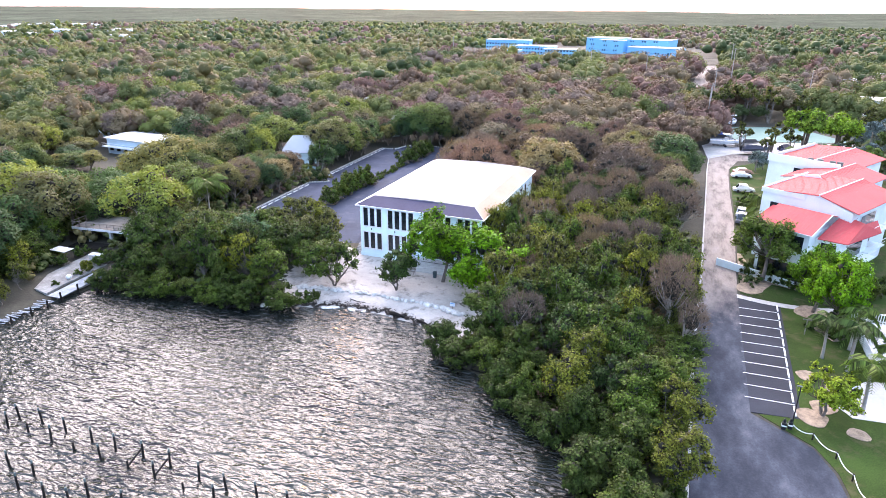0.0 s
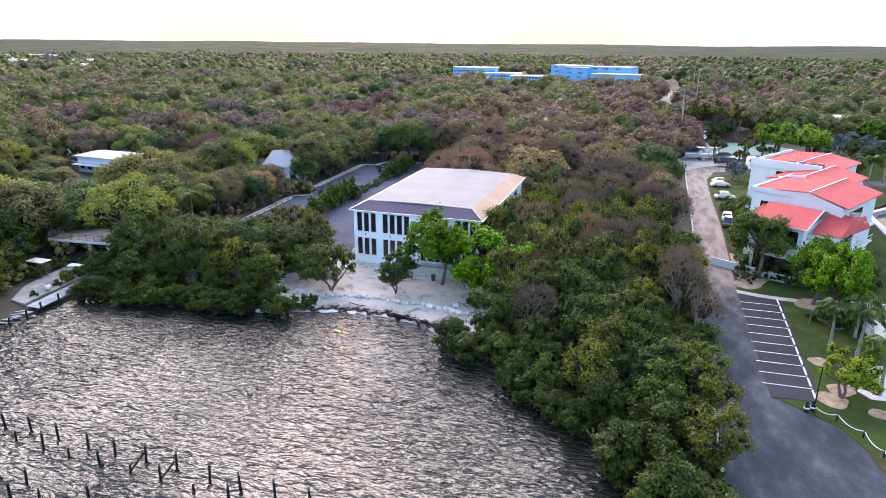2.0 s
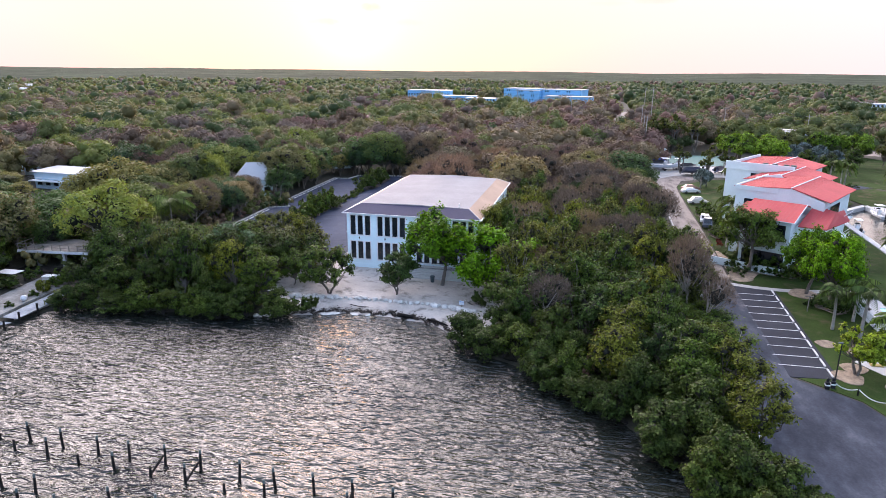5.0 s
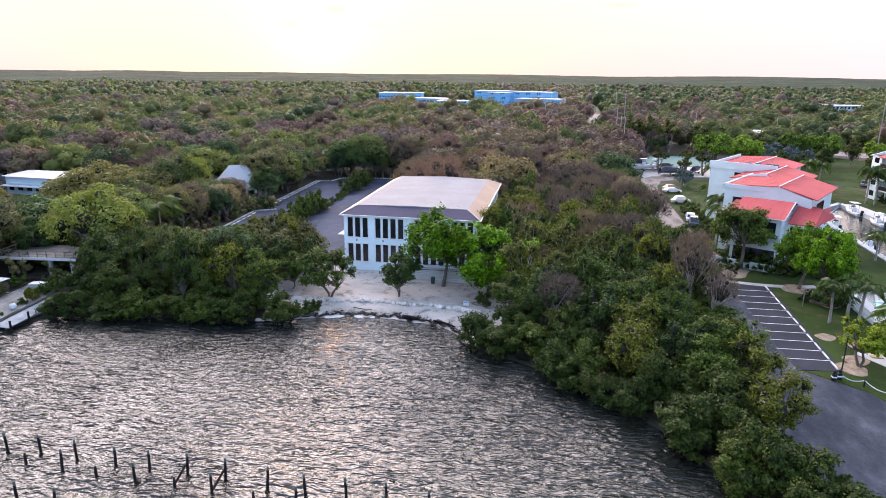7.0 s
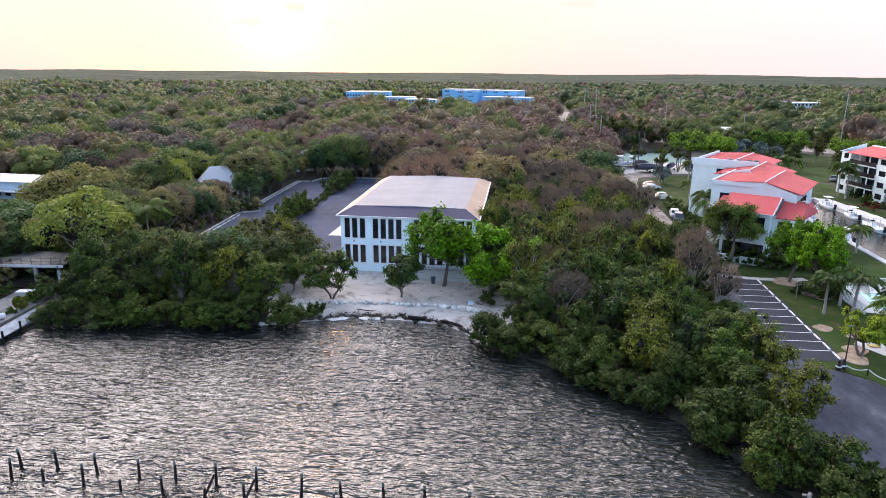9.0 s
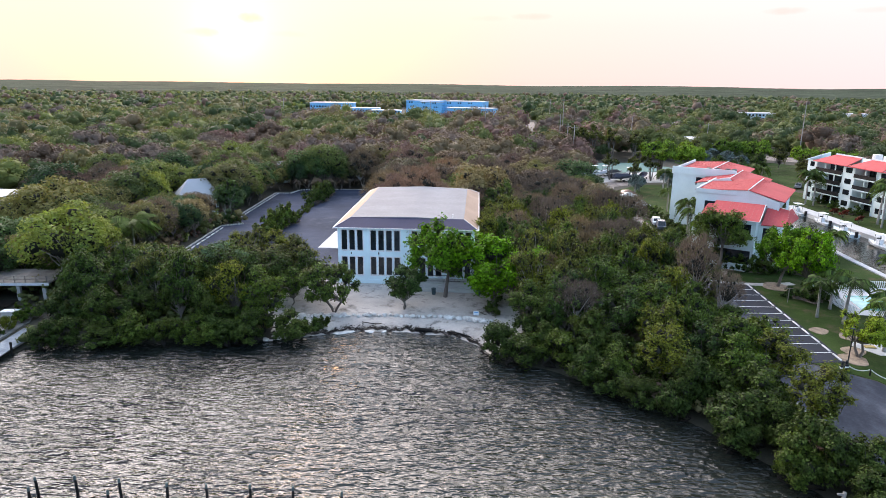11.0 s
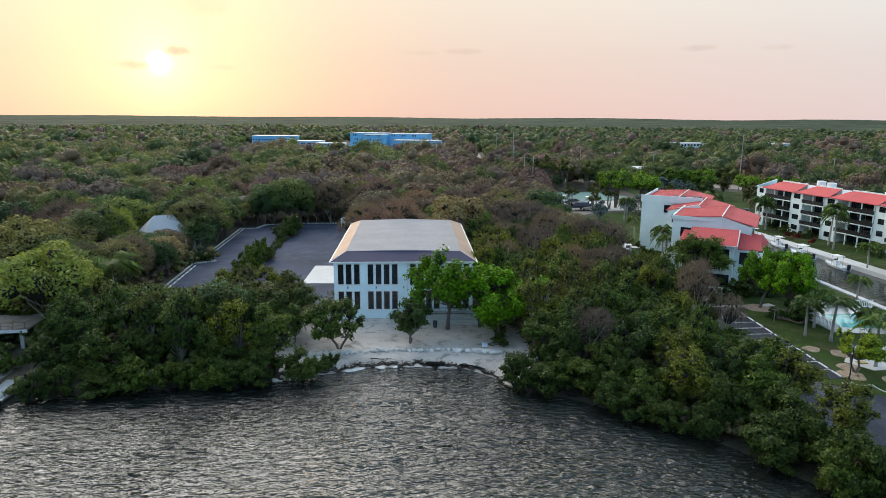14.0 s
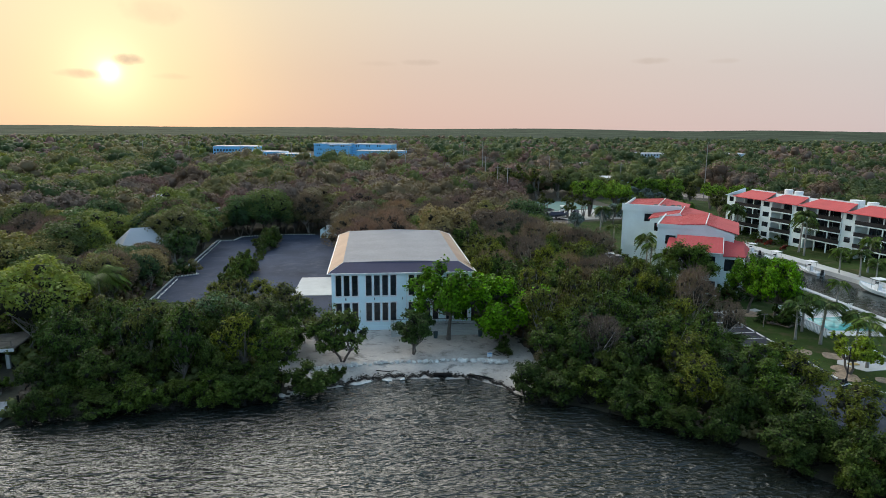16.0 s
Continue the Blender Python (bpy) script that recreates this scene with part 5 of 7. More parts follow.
for y in (-40, -37.4, -34.6, -32.2):
    part("post", Shape().tube([(-31.3, y, -0.8), (-31.25, y + 0.1, 1.7)], [0.13, 0.11], 8), M_PILE, wreck)
deck = thing("raised_deck", "white raised deck on concrete columns with rail", "deck", pose(-48.7, -12.7, 0, 0, 0, 6.0))
part("floor", Shape().box(0, 0, 3.75, 11.5, 7.0, 3.95), M_WOOD, deck)
part("fascia", Shape().box(-0.05, -0.05, 3.6, 11.55, -0.001, 4.0), M_TRIM, deck)
for x in (0.7, 2.7, 7.0, 10.4):
    for y in (0.3, 6.2):
        part("column", Shape().box(x, y, 0.9, x + 0.45, y + 0.45, 3.745), M_CONCRETE, deck)
rl = Shape().box(0, 0.02, 4.9, 11.5, 0.1, 4.98).box(0, 0.02, 4.45, 11.5, 0.08, 4.49).box(0, 0.1, 4.9, 0.08, 7.0, 4.98).box(0, 0.1, 4.45, 0.06, 7.0, 4.49)
part("rail", rl, M_WOOD, deck)
for k in range(9):
    part("rail_post", Shape().box(1.4 * k, 0.11, 3.95, 1.4 * k + 0.09, 0.2, 4.9), M_WOOD, deck)
for k in range(4):
    part("rail_post", Shape().box(0.09, 1.5 + 1.6 * k, 3.95, 0.17, 1.6 + 1.6 * k, 4.9), M_WOOD, deck)
shade = thing("flat_canopy", "small flat white canopy on thin poles", "canopy", pose(-43.4, -19.4, 1.3))
part("top", Shape().box(-1.6, -0.9, 1.6, 1.6, 0.9, 1.68), M_TRIM, shade)
for x in (-1.5, 1.5):
    for y in (-0.8, 0.8):
        part("pole", Shape().tube([(x, y, 0), (x, y, 1.6)], [0.04, 0.04], 6), M_BLACK, shade)
float_ = thing("mooring_buoy", "white round mooring buoy lying on the quay", "buoy", pose(-35.3, -25.2, 1.4))
part("ball", Shape().tube([(0, 0, 0.0), (0, 0, 0.12), (0, 0, 0.4), (0, 0, 0.68), (0, 0, 0.8)], [0.12, 0.32, 0.42, 0.32, 0.1], 12), M_TRIM, float_, smooth=True)
part("eye", Shape().tube([(0, 0, 0.78), (0, 0, 0.92)], [0.06, 0.05], 6), M_BLACK, float_)
small_palm = fan_palm("dwarf_palm", "small yellow-green fan palm growing on the quay", 64, 1.1, 1.0, L_YELLOW)
put(small_palm, -35.4, -21.9, 1.0, 20)
# dark planks added in place of the dark water inlet below the deck
landing = thing("boat_landing", "dark low planks standing in for the inlet under the deck", "landing", pose(-46.8, -15.6, 0, 0, 0, 6.0))
for k in range(30):
    part("plank", Shape().box(0.2 * k, 0, 1.62, 0.2 * k + 0.17, 2.6, 1.68), M_PILE, landing)
for x in (0.1, 2.9, 5.7):
    part("post", Shape().tube([(x, 0.1, 0.2), (x, 0.1, 1.62)], [0.1, 0.1], 6), M_PILE, landing)
box_ = thing("deck_box", "pale storage box on the quay", "box", pose(-38.3, -17.6, 1.4, 0, 0, 10))
part("body", Shape().box(-1.0, -0.5, 0, 1.0, 0.5, 0.75, 0.03), M_CONCRETE, box_)
part("lid", Shape().box(-1.05, -0.55, 0.75, 1.05, 0.55, 0.85, 0.02), M_TRIM, box_)

# ---- the woods behind: too many trees to count ----
def wood_kinds(pts, rng, bare_share):
    """Which sort of tree stands where: greener towards the houses in the west, drier inland and east."""
    n = len(pts)
    patch = np.array([noise.noise((p[0] * 0.018, p[1] * 0.018, 3.0)) for p in pts])
    brown = np.clip(bare_share + patch * 0.7 + 0.30 * np.clip((pts[:, 0] + 25) / 55, -0.8, 0.9) - 0.5 * np.clip((pts[:, 0] - 55) / 40, 0, 1), 0.05, 0.85)
    green = rng.choice(4, n, p=[0.36, 0.28, 0.24, 0.12])
    dry = rng.choice([4, 5, 6, 7], n, p=[0.22, 0.22, 0.38, 0.18])
    green = np.where((pts[:, 0] > 60) & (green >= 2), 1, green)
    return np.where(rng.uniform(0, 1, n) < brown, dry, green)


def woods(name, pts, seed, leaves, leaf, rmin, rmax, zmid, label, bare_share=0.3, zvary=0.9, K=9, tall=0.9):
    """Far crowns of uneven size, joined: each is one of a few domes of puffs, turned and scaled."""
    rng = np.random.RandomState(seed)
    mats = W_ALL + [W_TWIG, W_PINK]
    kind = wood_kinds(pts, rng, bare_share)
    forms = [puff_crown(seed * 10 + k, 1.0, K, leaves, leaf / (0.5 * (rmin + rmax)), tall, k >= 4, core=0.80, slim=0.5, loose=0.42) for k in range(6)]
    V, Q, M, o = [], [], [], 0
    base = land_height(pts[:, 0], pts[:, 1])
    for (x, y), k, z0 in zip(pts, kind, base):
        v, q, mi = forms[rng.randint(4, 6) if k >= 6 else rng.randint(0, 4)]
        r = rmin + (rmax - rmin) * rng.uniform() ** 1.5
        a = rng.uniform(0, 6.283)
        ca, sa = math.cos(a) * r, math.sin(a) * r
        w = np.empty_like(v)
        w[:, 0], w[:, 1] = x + v[:, 0] * ca - v[:, 1] * sa, y + v[:, 0] * sa + v[:, 1] * ca
        w[:, 2] = z0 + zmid * (0.45 + 0.55 * r / (0.5 * (rmin + rmax))) + rng.normal(0, zvary) + v[:, 2] * r * rng.uniform(0.85, 1.15)
        V.append(w)
        Q.append(q + o)
        M.append(np.full(len(mi), k))
        o += len(v)
    me = quick_mesh(name, np.concatenate(V), np.concatenate(Q), mats, np.concatenate(M))
    return tagged(new(name, me), label, "woods", kind="stuff")


def spread_points(x0, x1, y0, y1, gap, seed, test):
    r = np.random.RandomState(seed)
    gx, gy = np.meshgrid(np.arange(x0, x1, gap), np.arange(y0, y1, gap))
    x, y = gx.ravel() + r.uniform(-0.45, 0.45, gx.size) * gap, gy.ravel() + r.uniform(-0.45, 0.45, gx.size) * gap
    ok = test(x, y)
    return np.stack([x[ok], y[ok]], 1)


HOUSES = [(-8, 4, 12), (-41, -17, 9), (-32.8, 3, 8.5), (-92, 46, 10.5), (-84, 34, 9), (-77, 21, 7), (-112, 62, 8), (-43.5, 49, 7.5), (-40, 40, 5), (-74, 78, 6), (-112, 98, 8), (-60, 130, 6), (-25, 150, 6), (232, 420, 26), (262, 420, 18), (222, 385, 16), (330, 450, 14), (322, 425, 10), (118, 205, 12), (114, 194, 8), (150, 322, 14), (145, 306, 9)]
FAR_FREE = [[(58, 246), (106, 202), (125, 184), (400, -24), (416, -3), (133, 206), (92, 245), (64, 272)], [(41, 203), (50, 203), (66, 420), (50, 420)], [(-160, 365), (66, 365), (66, 640), (-160, 640)]]


def wood_ok(x, y):
    ok = open_ground(x, y) & ~inside(x, y, NEAR_L) & ~inside(x, y, NEAR_R)
    for hx, hy, hr in HOUSES:
        ok &= np.hypot(x - hx, y - hy) > hr
    for poly in FAR_FREE:
        ok &= ~inside(x, y, poly)
    return ok


def fan(x, y, near, far):
    """Within the sweep that can be seen, between two distances."""
    d = np.hypot(x - 25, y + 88)
    a = np.degrees(np.arctan2(x - 25, y + 88))
    return (d > near) & (d <= far) & (a > -72) & (a < 58)


def edge_row(x0, y0, x1, y1, gap):
    n = int(math.hypot(x1 - x0, y1 - y0) / gap) + 1
    return [(x0 + (x1 - x0) * k / n, y0 + (y1 - y0) * k / n) for k in range(n)]


# crowns that close in on the car park, then ring after ring outwards
hug = np.array(edge_row(-36.5, 14, -38, 78, 4.2) + edge_row(-35, 84, -4, 89, 4.2) + edge_row(-41, 12, -42, 84, 5) + edge_row(-34, 91, 0, 94, 5) + edge_row(1.5, 80, 3.5, 42, 4.5))
hug = hug[np.array([all(math.hypot(x - a, y - b) > c for a, b, c in HOUSES) for x, y in hug])]
WOOD_SORTS = [("mid green", 0, False, M_BARK), ("deep green", 1, False, M_BARK), ("olive green", 2, False, M_BARK), ("light green", 3, False, M_PALEBARK), ("dry tan", 4, False, M_BARK), ("dry brown", 5, False, M_BARK), ("leafless grey-brown", 6, True, M_PALEBARK), ("leafless rosy-brown", 7, True, M_PALEBARK)]


def woodland_tree(sort, seed):
    lab, k, twig, bark = WOOD_SORTS[sort]
    t = thing("woodland_tree", lab + " woodland tree with a domed, puffy crown", "tree", None, "woodland trees")
    part("trunk", limbs_shape(seed, 4.9, 3.9, 3.3, 0.15, 13, 0.5, 2, 0.4, puff_centres(seed, 4.3, 17, 0.95)[0] * (1.15 if twig else 1)), bark, t, smooth=True)
    v, q, mi = puff_crown(seed, 4.3, 17, 4600, 0.27, 0.95, twig, core=0.40)
    cr = new("crown", quick_mesh("crown", v, q, [(L_WOOD + [M_TWIG, M_TWIG_ROSY])[k], M_CORESHADE], mi))
    cr.parent, cr.location = t, (0, 0, 4.9)
    return t


# low growth in the gardens before the two houses in the west
GARDENS = [[(-108, 40), (-84, 56), (-52, 8), (-70, -12)], [(-54, 44), (-35, 52), (-30, 16), (-44, 12)]]
wood_rng = np.random.RandomState(72)
forms = [[woodland_tree(k, 700 + 10 * k + j) for j in range(2)] for k in range(8)]
near_pts = np.concatenate([hug, spread_points(-130, 60, -45, 190, 6.0, 71, lambda x, y: wood_ok(x, y) & fan(x, y, 20, 185))])
for (x, y), k in zip(near_pts, wood_kinds(near_pts, wood_rng, 0.44)):
    r = 0.65 + 0.95 * wood_rng.uniform() ** 1.5
    sz = (0.35 + 0.65 * r) * wood_rng.uniform(0.88, 1.12)
    if any(inside(x, y, g) for g in GARDENS):
        r, sz = min(r, 0.85), min(sz, 0.52 if x < -56 else 0.85)
    put(forms[k][wood_rng.randint(2)], x, y, r, wood_rng.uniform(0, 360), None, sz)
woods("woods", spread_points(-330, 260, -60, 300, 7.4, 73, lambda x, y: wood_ok(x, y) & fan(x, y, 185, 280)), 74, 1300, 0.50, 3.2, 8.4, 4.9, "mixed green and brown woods beyond the car park", 0.56, 0.9, 11, 0.8)
woods("woods", spread_points(-700, 600, -80, 520, 11.0, 75, lambda x, y: wood_ok(x, y) & fan(x, y, 280, 540)), 76, 540, 0.64, 5.0, 11.5, 4.2, "distant low woods", 0.48, 1.1, 7, 0.62)
woods("woods", spread_points(-1500, 1300, 0, 1300, 20, 77, lambda x, y: wood_ok(x, y) & fan(x, y, 540, 1350)), 78, 32, 2.2, 9, 17, 3.0, "far woods on flat land", 0.30, 1.2, 4, 0.5)
under = spread_points(-110, 54, -50, 110, 3.2, 81, lambda x, y: open_ground(x, y) & fan(x, y, 20, 150))
woods("undergrowth", under, 82, 60, 0.42, 1.3, 2.2, 0.8, "low green undergrowth beneath the trees", 0.1, 0.3, 5)


# single trees that stand out of the woods
for k, x, y, r, sz in ((7, -40, 62, 1.35, 1.35), (3, -49.5, 41, 0.95, 1.25), (6, -37.2, 19, 1.0, 1.0), (6, 30, 84, 1.0, 1.25), (1, -50, 0, 1.5, 1.0), (0, -44, 9, 1.2, 1.05), (2, -58, 12, 1.2, 1.1), (1, -62, -4, 1.3, 1.1)):
    put(forms[k][0], x, y, r, x * 17, None, sz)


def far_canopy(x, y):
    d = np.hypot(x - 25, y + 88)
    z = 6 + 13 * np.clip((d - 1300) / 2700, 0, 1)
    f = np.array([noise.noise((a * 0.0013, b * 0.0013, 1.0)) * 10 + noise.noise((a * 0.012, b * 0.012, 5.0)) * 2.0 + noise.noise((a * 0.05, b * 0.05, 9.0)) * 1.2 for a, b in zip(x.ravel(), y.ravel())]).reshape(x.shape)
    return z + f * np.clip((d - 900) / 800, 0, 1)


ang, rad = np.radians(np.linspace(-78, 66, 420)), np.geomspace(1250, 4650, 60)
ga, gr = np.meshgrid(ang, rad)
fx, fy = 25 + np.sin(ga) * gr, -88 + np.cos(ga) * gr
fz = far_canopy(fx, fy)
i = (np.arange(59)[:, None] * 420 + np.arange(419)[None, :]).ravel()
M_FARWOOD = surface("far_canopy", (0.052, 0.070, 0.044), 0.95, big=0.006, fine=0.06, vary=0.5, bump=1.0, bump_size=4.0, spec=0.05)
tagged(new("woodland", quick_mesh("woodland", np.stack([fx, fy, fz], -1).reshape(-1, 3), np.stack([i, i + 1, i + 421, i + 420], 1), M_FARWOOD)), "low wooded ridge along the horizon", "woods", kind="stuff")

# ---- parking strip, lawn, street furniture ----
for k in range(10):
    y0, y1 = 1.6 - 2.555 * k, 1.8 - 2.555 * k
    ang = math.degrees(math.atan2(0.2, 4.75))
    x0 = 56.95 - 0.05 * k
    ob = setting("parking_line", Shape().box(0, -0.06, 0, 4.75, 0.06, 0.012).moved(pose(x0, y0, GROUND + 0.067, 0, 0, ang)).mesh("parking_line", M_LINE), "white painted bay line", "line")
    ob["group"] = "bay lines"
for k in range(11):
    y = 3.1 - 2.56 * k
    ws = tagged(part("wheel_stop", Shape().box(-0.09, -0.92, 0, 0.09, 0.92, 0.13, 0.03).moved(pose(61.85 - 0.075 * k, y, GROUND + 0.067, 0, 0, -1.6)), M_LINE), "white concrete wheel stop at a bay", "wheel stop", "wheel stops")
lamp = thing("street_lamp", "slim dark lamp post with a small flat head", "lamp", pose(60.45, -25.6, 1.4))
part("pole", Shape().tube([(0, 0, 0), (0, 0, 0.5), (0, 0, 4.7)], [0.11, 0.07, 0.05], 8), M_BLACK, lamp)
part("head", Shape().box(-0.32, -0.1, 4.68, 0.12, 0.1, 4.78, 0.02), M_PILECAP, lamp)
for k in range(2):
    p = thing("bollard_lantern", "short black lantern pillar with white band", "bollard", pose(59.7 + 0.6 * k, -26.0 + 0.3 * k, 1.4), "lantern pillars")
    part("pillar", Shape().box(-0.2, -0.2, 0, 0.2, 0.2, 0.75, 0.03), M_BLACK, p)
    part("band", Shape().box(-0.21, -0.21, 0.35, 0.21, 0.21, 0.5), M_TRIM, p)
    part("cap", Shape().tube([(0, 0, 0.75), (0, 0, 1.05), (0, 0, 1.15)], [0.14, 0.14, 0.04], 8), M_BLACK, p)
rope_pts = [(60.3, -25.7), (62.1, -26.9), (63.7, -29.2), (64.5, -32.0), (64.9, -35.0), (64.4, -38.2)]
rope = thing("rope_fence", "white rope slung between low dark posts", "fence", pose(0, 0, 0))
for x, y in rope_pts:
    part("post", Shape().tube([(x, y, 1.2), (x, y, 2.15)], [0.08, 0.075], 8), M_PILE, rope)
for (x0, y0), (x1, y1) in zip(rope_pts, rope_pts[1:]):
    part("rope", Shape().tube([(x0 + (x1 - x0) * u, y0 + (y1 - y0) * u, 2.1 - 1.6 * u * (1 - u)) for u in [j / 8 for j in range(9)]], [0.045] * 9, 6, False), M_LINE, rope, smooth=True)
for x, y, r in [(62.6, -23.0, 1.5), (63.9, -20.6, 1.3), (66.0, -16.2, 1.3), (58.6, 9.0, 1.8), (65.9, 3.6, 2.0), (67.5, -0.9, 1.8), (66.4, -24.4, 1.0), (63.2, -14.4, 1.1)]:
    poly = [(x + r * (1 + 0.12 * math.sin(3 * a + x)) * math.cos(a), y + r * (1 + 0.12 * math.cos(2 * a + y)) * math.sin(a)) for a in [2 * math.pi * k / 18 for k in range(18)]]
    sheet("mulch_bed", poly, GROUND + 0.1, M_MULCH, "round bed of brown wood chips", "mulch", 0.1)
sheet("mulch_bed", [(57.6, 8.4), (60, 8.0), (62, 12.0), (66.5, 10.5), (68, 12.2), (62, 14.6), (59.5, 18), (58.2, 24), (57.7, 24), (57.5, 15)], GROUND + 0.07, M_MULCH, "strip of brown wood chips before the villa", "mulch", 0.05)
sheet("patio", [(64.6, -18.8), (66.4, -21.6), (72, -21), (74, -12), (69, -13.5)], GROUND + 0.08, M_WHITEPAD, "white paved patio by the pool", "patio", 0.06)
sheet("pool_deck", [(71, -8), (84, -10), (84.5, 4), (72, 3)], GROUND + 0.08, M_WHITEPAD, "white pool deck", "patio", 0.06)
tagged(part("pool", Shape().prism([(73, -6), (82, -7), (82.5, 0.5), (74, 0)], GROUND + 0.02, GROUND + 0.1), glassy("pool_water", (0.12, 0.42, 0.42), 0.05)), "turquoise swimming pool behind a white fence", "pool")
fence = thing("pool_fence", "white picket fence round the pool deck", "fence", pose(0, 0, 0))
part("rail", Shape().box(70.6, 3.4, 2.6, 84.4, 3.48, 2.68).box(70.6, 3.4, 1.6, 84.4, 3.48, 1.68).box(70.5, -9.0, 2.6, 70.58, 3.4, 2.68).box(70.5, -9.0, 1.6, 70.58, 3.4, 1.68), M_TRIM, fence)
for k in range(46):
    part("picket", Shape().box(70.6 + 0.3 * k, 3.32, 1.4, 70.68 + 0.3 * k, 3.4, 2.75), M_TRIM, fence)
for k in range(40):
    part("picket", Shape().box(70.42, -9.0 + 0.31 * k, 1.4, 70.5, -8.92 + 0.31 * k, 2.75), M_TRIM, fence)
tagged(part("floor_hatch", Shape().box(65.9, -19.6, GROUND + 0.09, 67.1, -18.9, GROUND + 0.2, 0.02), plain("ochre_board", (0.45, 0.33, 0.1), 0.7)), "ochre board lying on the patio", "board")
tpost = thing("drying_post", "grey T-shaped post on the lawn", "post", pose(64.3, -3.6, 1.4))
part("upright", Shape().tube([(0, 0, 0), (0, 0, 2.1)], [0.06, 0.06], 8), M_WOOD, tpost)
part("crossbar", Shape().box(-0.5, -0.05, 2.0, 0.5, 0.05, 2.1), M_WOOD, tpost)

# ---- stepped villa block with red roofs ----
villa = thing("villa_block", "stepped cream villas with red standing-seam roofs", "building", pose(59.9, 24.8, 0, 0, 0, -30.7))


def seams(x0, y0, z0, x1, y1, z1, across, n, parent):
    """Ribs on one slope: from its low edge to its high edge, repeated along 'across'."""
    s = Shape()
    for k in range(n + 1):
        u = k / n
        ox, oy = across[0] * u, across[1] * u
        s.tube([(x0 + ox, y0 + oy, z0 + 0.03), (x1 + ox, y1 + oy, z1 + 0.03)], [0.018, 0.018], 4, False)
    return part("roof_rib", s, M_REDRIB, parent)


def villa_unit(name, x0, xr, x1, y0, y1, zl, zr, z1, fin):
    """A gabled block: left slope to the ridge at xr, right slope down from it, white fin wall on the ridge."""
    zb = 1.3
    prof = [(x0, zb), (x1, zb), (x1, z1 - 0.12), (xr, zr - 0.12), (x0, zl - 0.12)]
    n = 5
    vs = [(x, y0, z) for x, z in prof] + [(x, y1, z) for x, z in prof]
    u = part("unit", Shape().add(vs, [tuple(range(n)), tuple(reversed(range(n, 2 * n)))] + [(i, n + i, n + (i + 1) % n, (i + 1) % n) for i in range(n)]), M_CONDO, villa)
    o = 0.35
    part("roof_slope", Shape().slab([(x0 - o, y0 - 0.1, zl), (xr, y0 - 0.1, zr), (xr, y1 + o, zr), (x0 - o, y1 + o, zl)], 0.11), M_RED, u)
    part("roof_slope", Shape().slab([(xr, y0 - 0.1, zr), (x1 + o + 0.4, y0 - 0.1, z1), (x1 + o + 0.4, y1 + o, z1), (xr, y1 + o, zr)], 0.11), M_RED, u)
    seams(x0 - o, y0, zl, xr, y0, zr, (0, y1 - y0), int((y1 - y0) / 0.75), u)
    seams(x1 + o, y0, z1, xr, y0, zr, (0, y1 - y0), int((y1 - y0) / 0.75), u)
    part("fin_wall", Shape().box(xr - 0.08, y0 - 0.14, zr - 0.3, xr + 0.08, y1 + 0.5, zr + fin * 0.22, 0.02), M_CONDO, u)
    return u


uc = villa_unit("unit", 0.0, 8.4, 13.4, 0.0, 16.0, 12.75, 13.45, 11.9, 0.45)
part("parapet", Shape().box(-0.2, -0.15, 12.3, 0.05, 15.9, 13.0, 0.02).box(-0.2, -0.2, 12.3, 6.5, -0.11, 13.0), M_CONDO, uc)
ub = villa_unit("unit", -3.0, 2.8, 7.9, 13.0, 28.0, 12.1, 13.35, 12.0, 0.42)
part("gable_wall", Shape().add([(-1.2, 12.8, 12.7), (4.6, 12.8, 12.2), (2.75, 12.8, 13.6), (-1.2, 13.0, 12.7), (4.6, 13.0, 12.2), (2.75, 13.0, 13.6)], [(0, 1, 2), (5, 4, 3), (0, 2, 5, 3), (1, 4, 5, 2), (0, 3, 4, 1)]), M_CONDO, ub)
ua = villa_unit("unit", -10.0, -2.85, 2.4, 22.4, 43.0, 12.9, 13.4, 12.2, 0.45)
part("parapet", Shape().box(-10.2, 22.1, 12.4, 2.6, 22.38, 13.9, 0.03).box(-10.2, 22.4, 12.4, -9.95, 42, 13.5, 0.03), M_CONDO, ua)
for k, x in enumerate((-3.5, -1.8, 0.2, 1.4)):
    part("roof_unit", Shape().box(x, 23.0 + 0.2 * k, 13.2, x + 0.9, 23.7 + 0.2 * k, 14.0, 0.04), M_PILECAP, ua, "grey rooftop cooling unit")
# low front unit with the big red slope
ud = part("unit", Shape().box(4.3, -8.1, 1.3, 11.3, -0.02, 9.55).box(11.32, -5.9, 1.3, 14.7, 4.6, 8.75), M_CONDO, villa)
part("roof_slope", Shape().slab([(3.8, -8.8, 9.7), (11.75, -8.8, 9.7), (11.6, -2.5, 11.55), (3.8, -2.5, 11.55)], 0.12), M_RED, ud)
part("roof_slope", Shape().slab([(3.8, -2.5, 11.55), (11.6, -2.5, 11.55), (11.6, 0.0, 10.9), (3.8, 0.0, 10.9)], 0.12), M_RED, ud)
part("roof_slope", Shape().slab([(2.2, -5.5, 9.6), (3.78, -5.5, 9.6), (3.78, -0.6, 10.6), (2.2, -0.6, 10.6)], 0.12), M_RED, ud)
seams(3.9, -8.8, 9.7, 3.9, -2.5, 11.55, (7.6, 0), 12, ud)
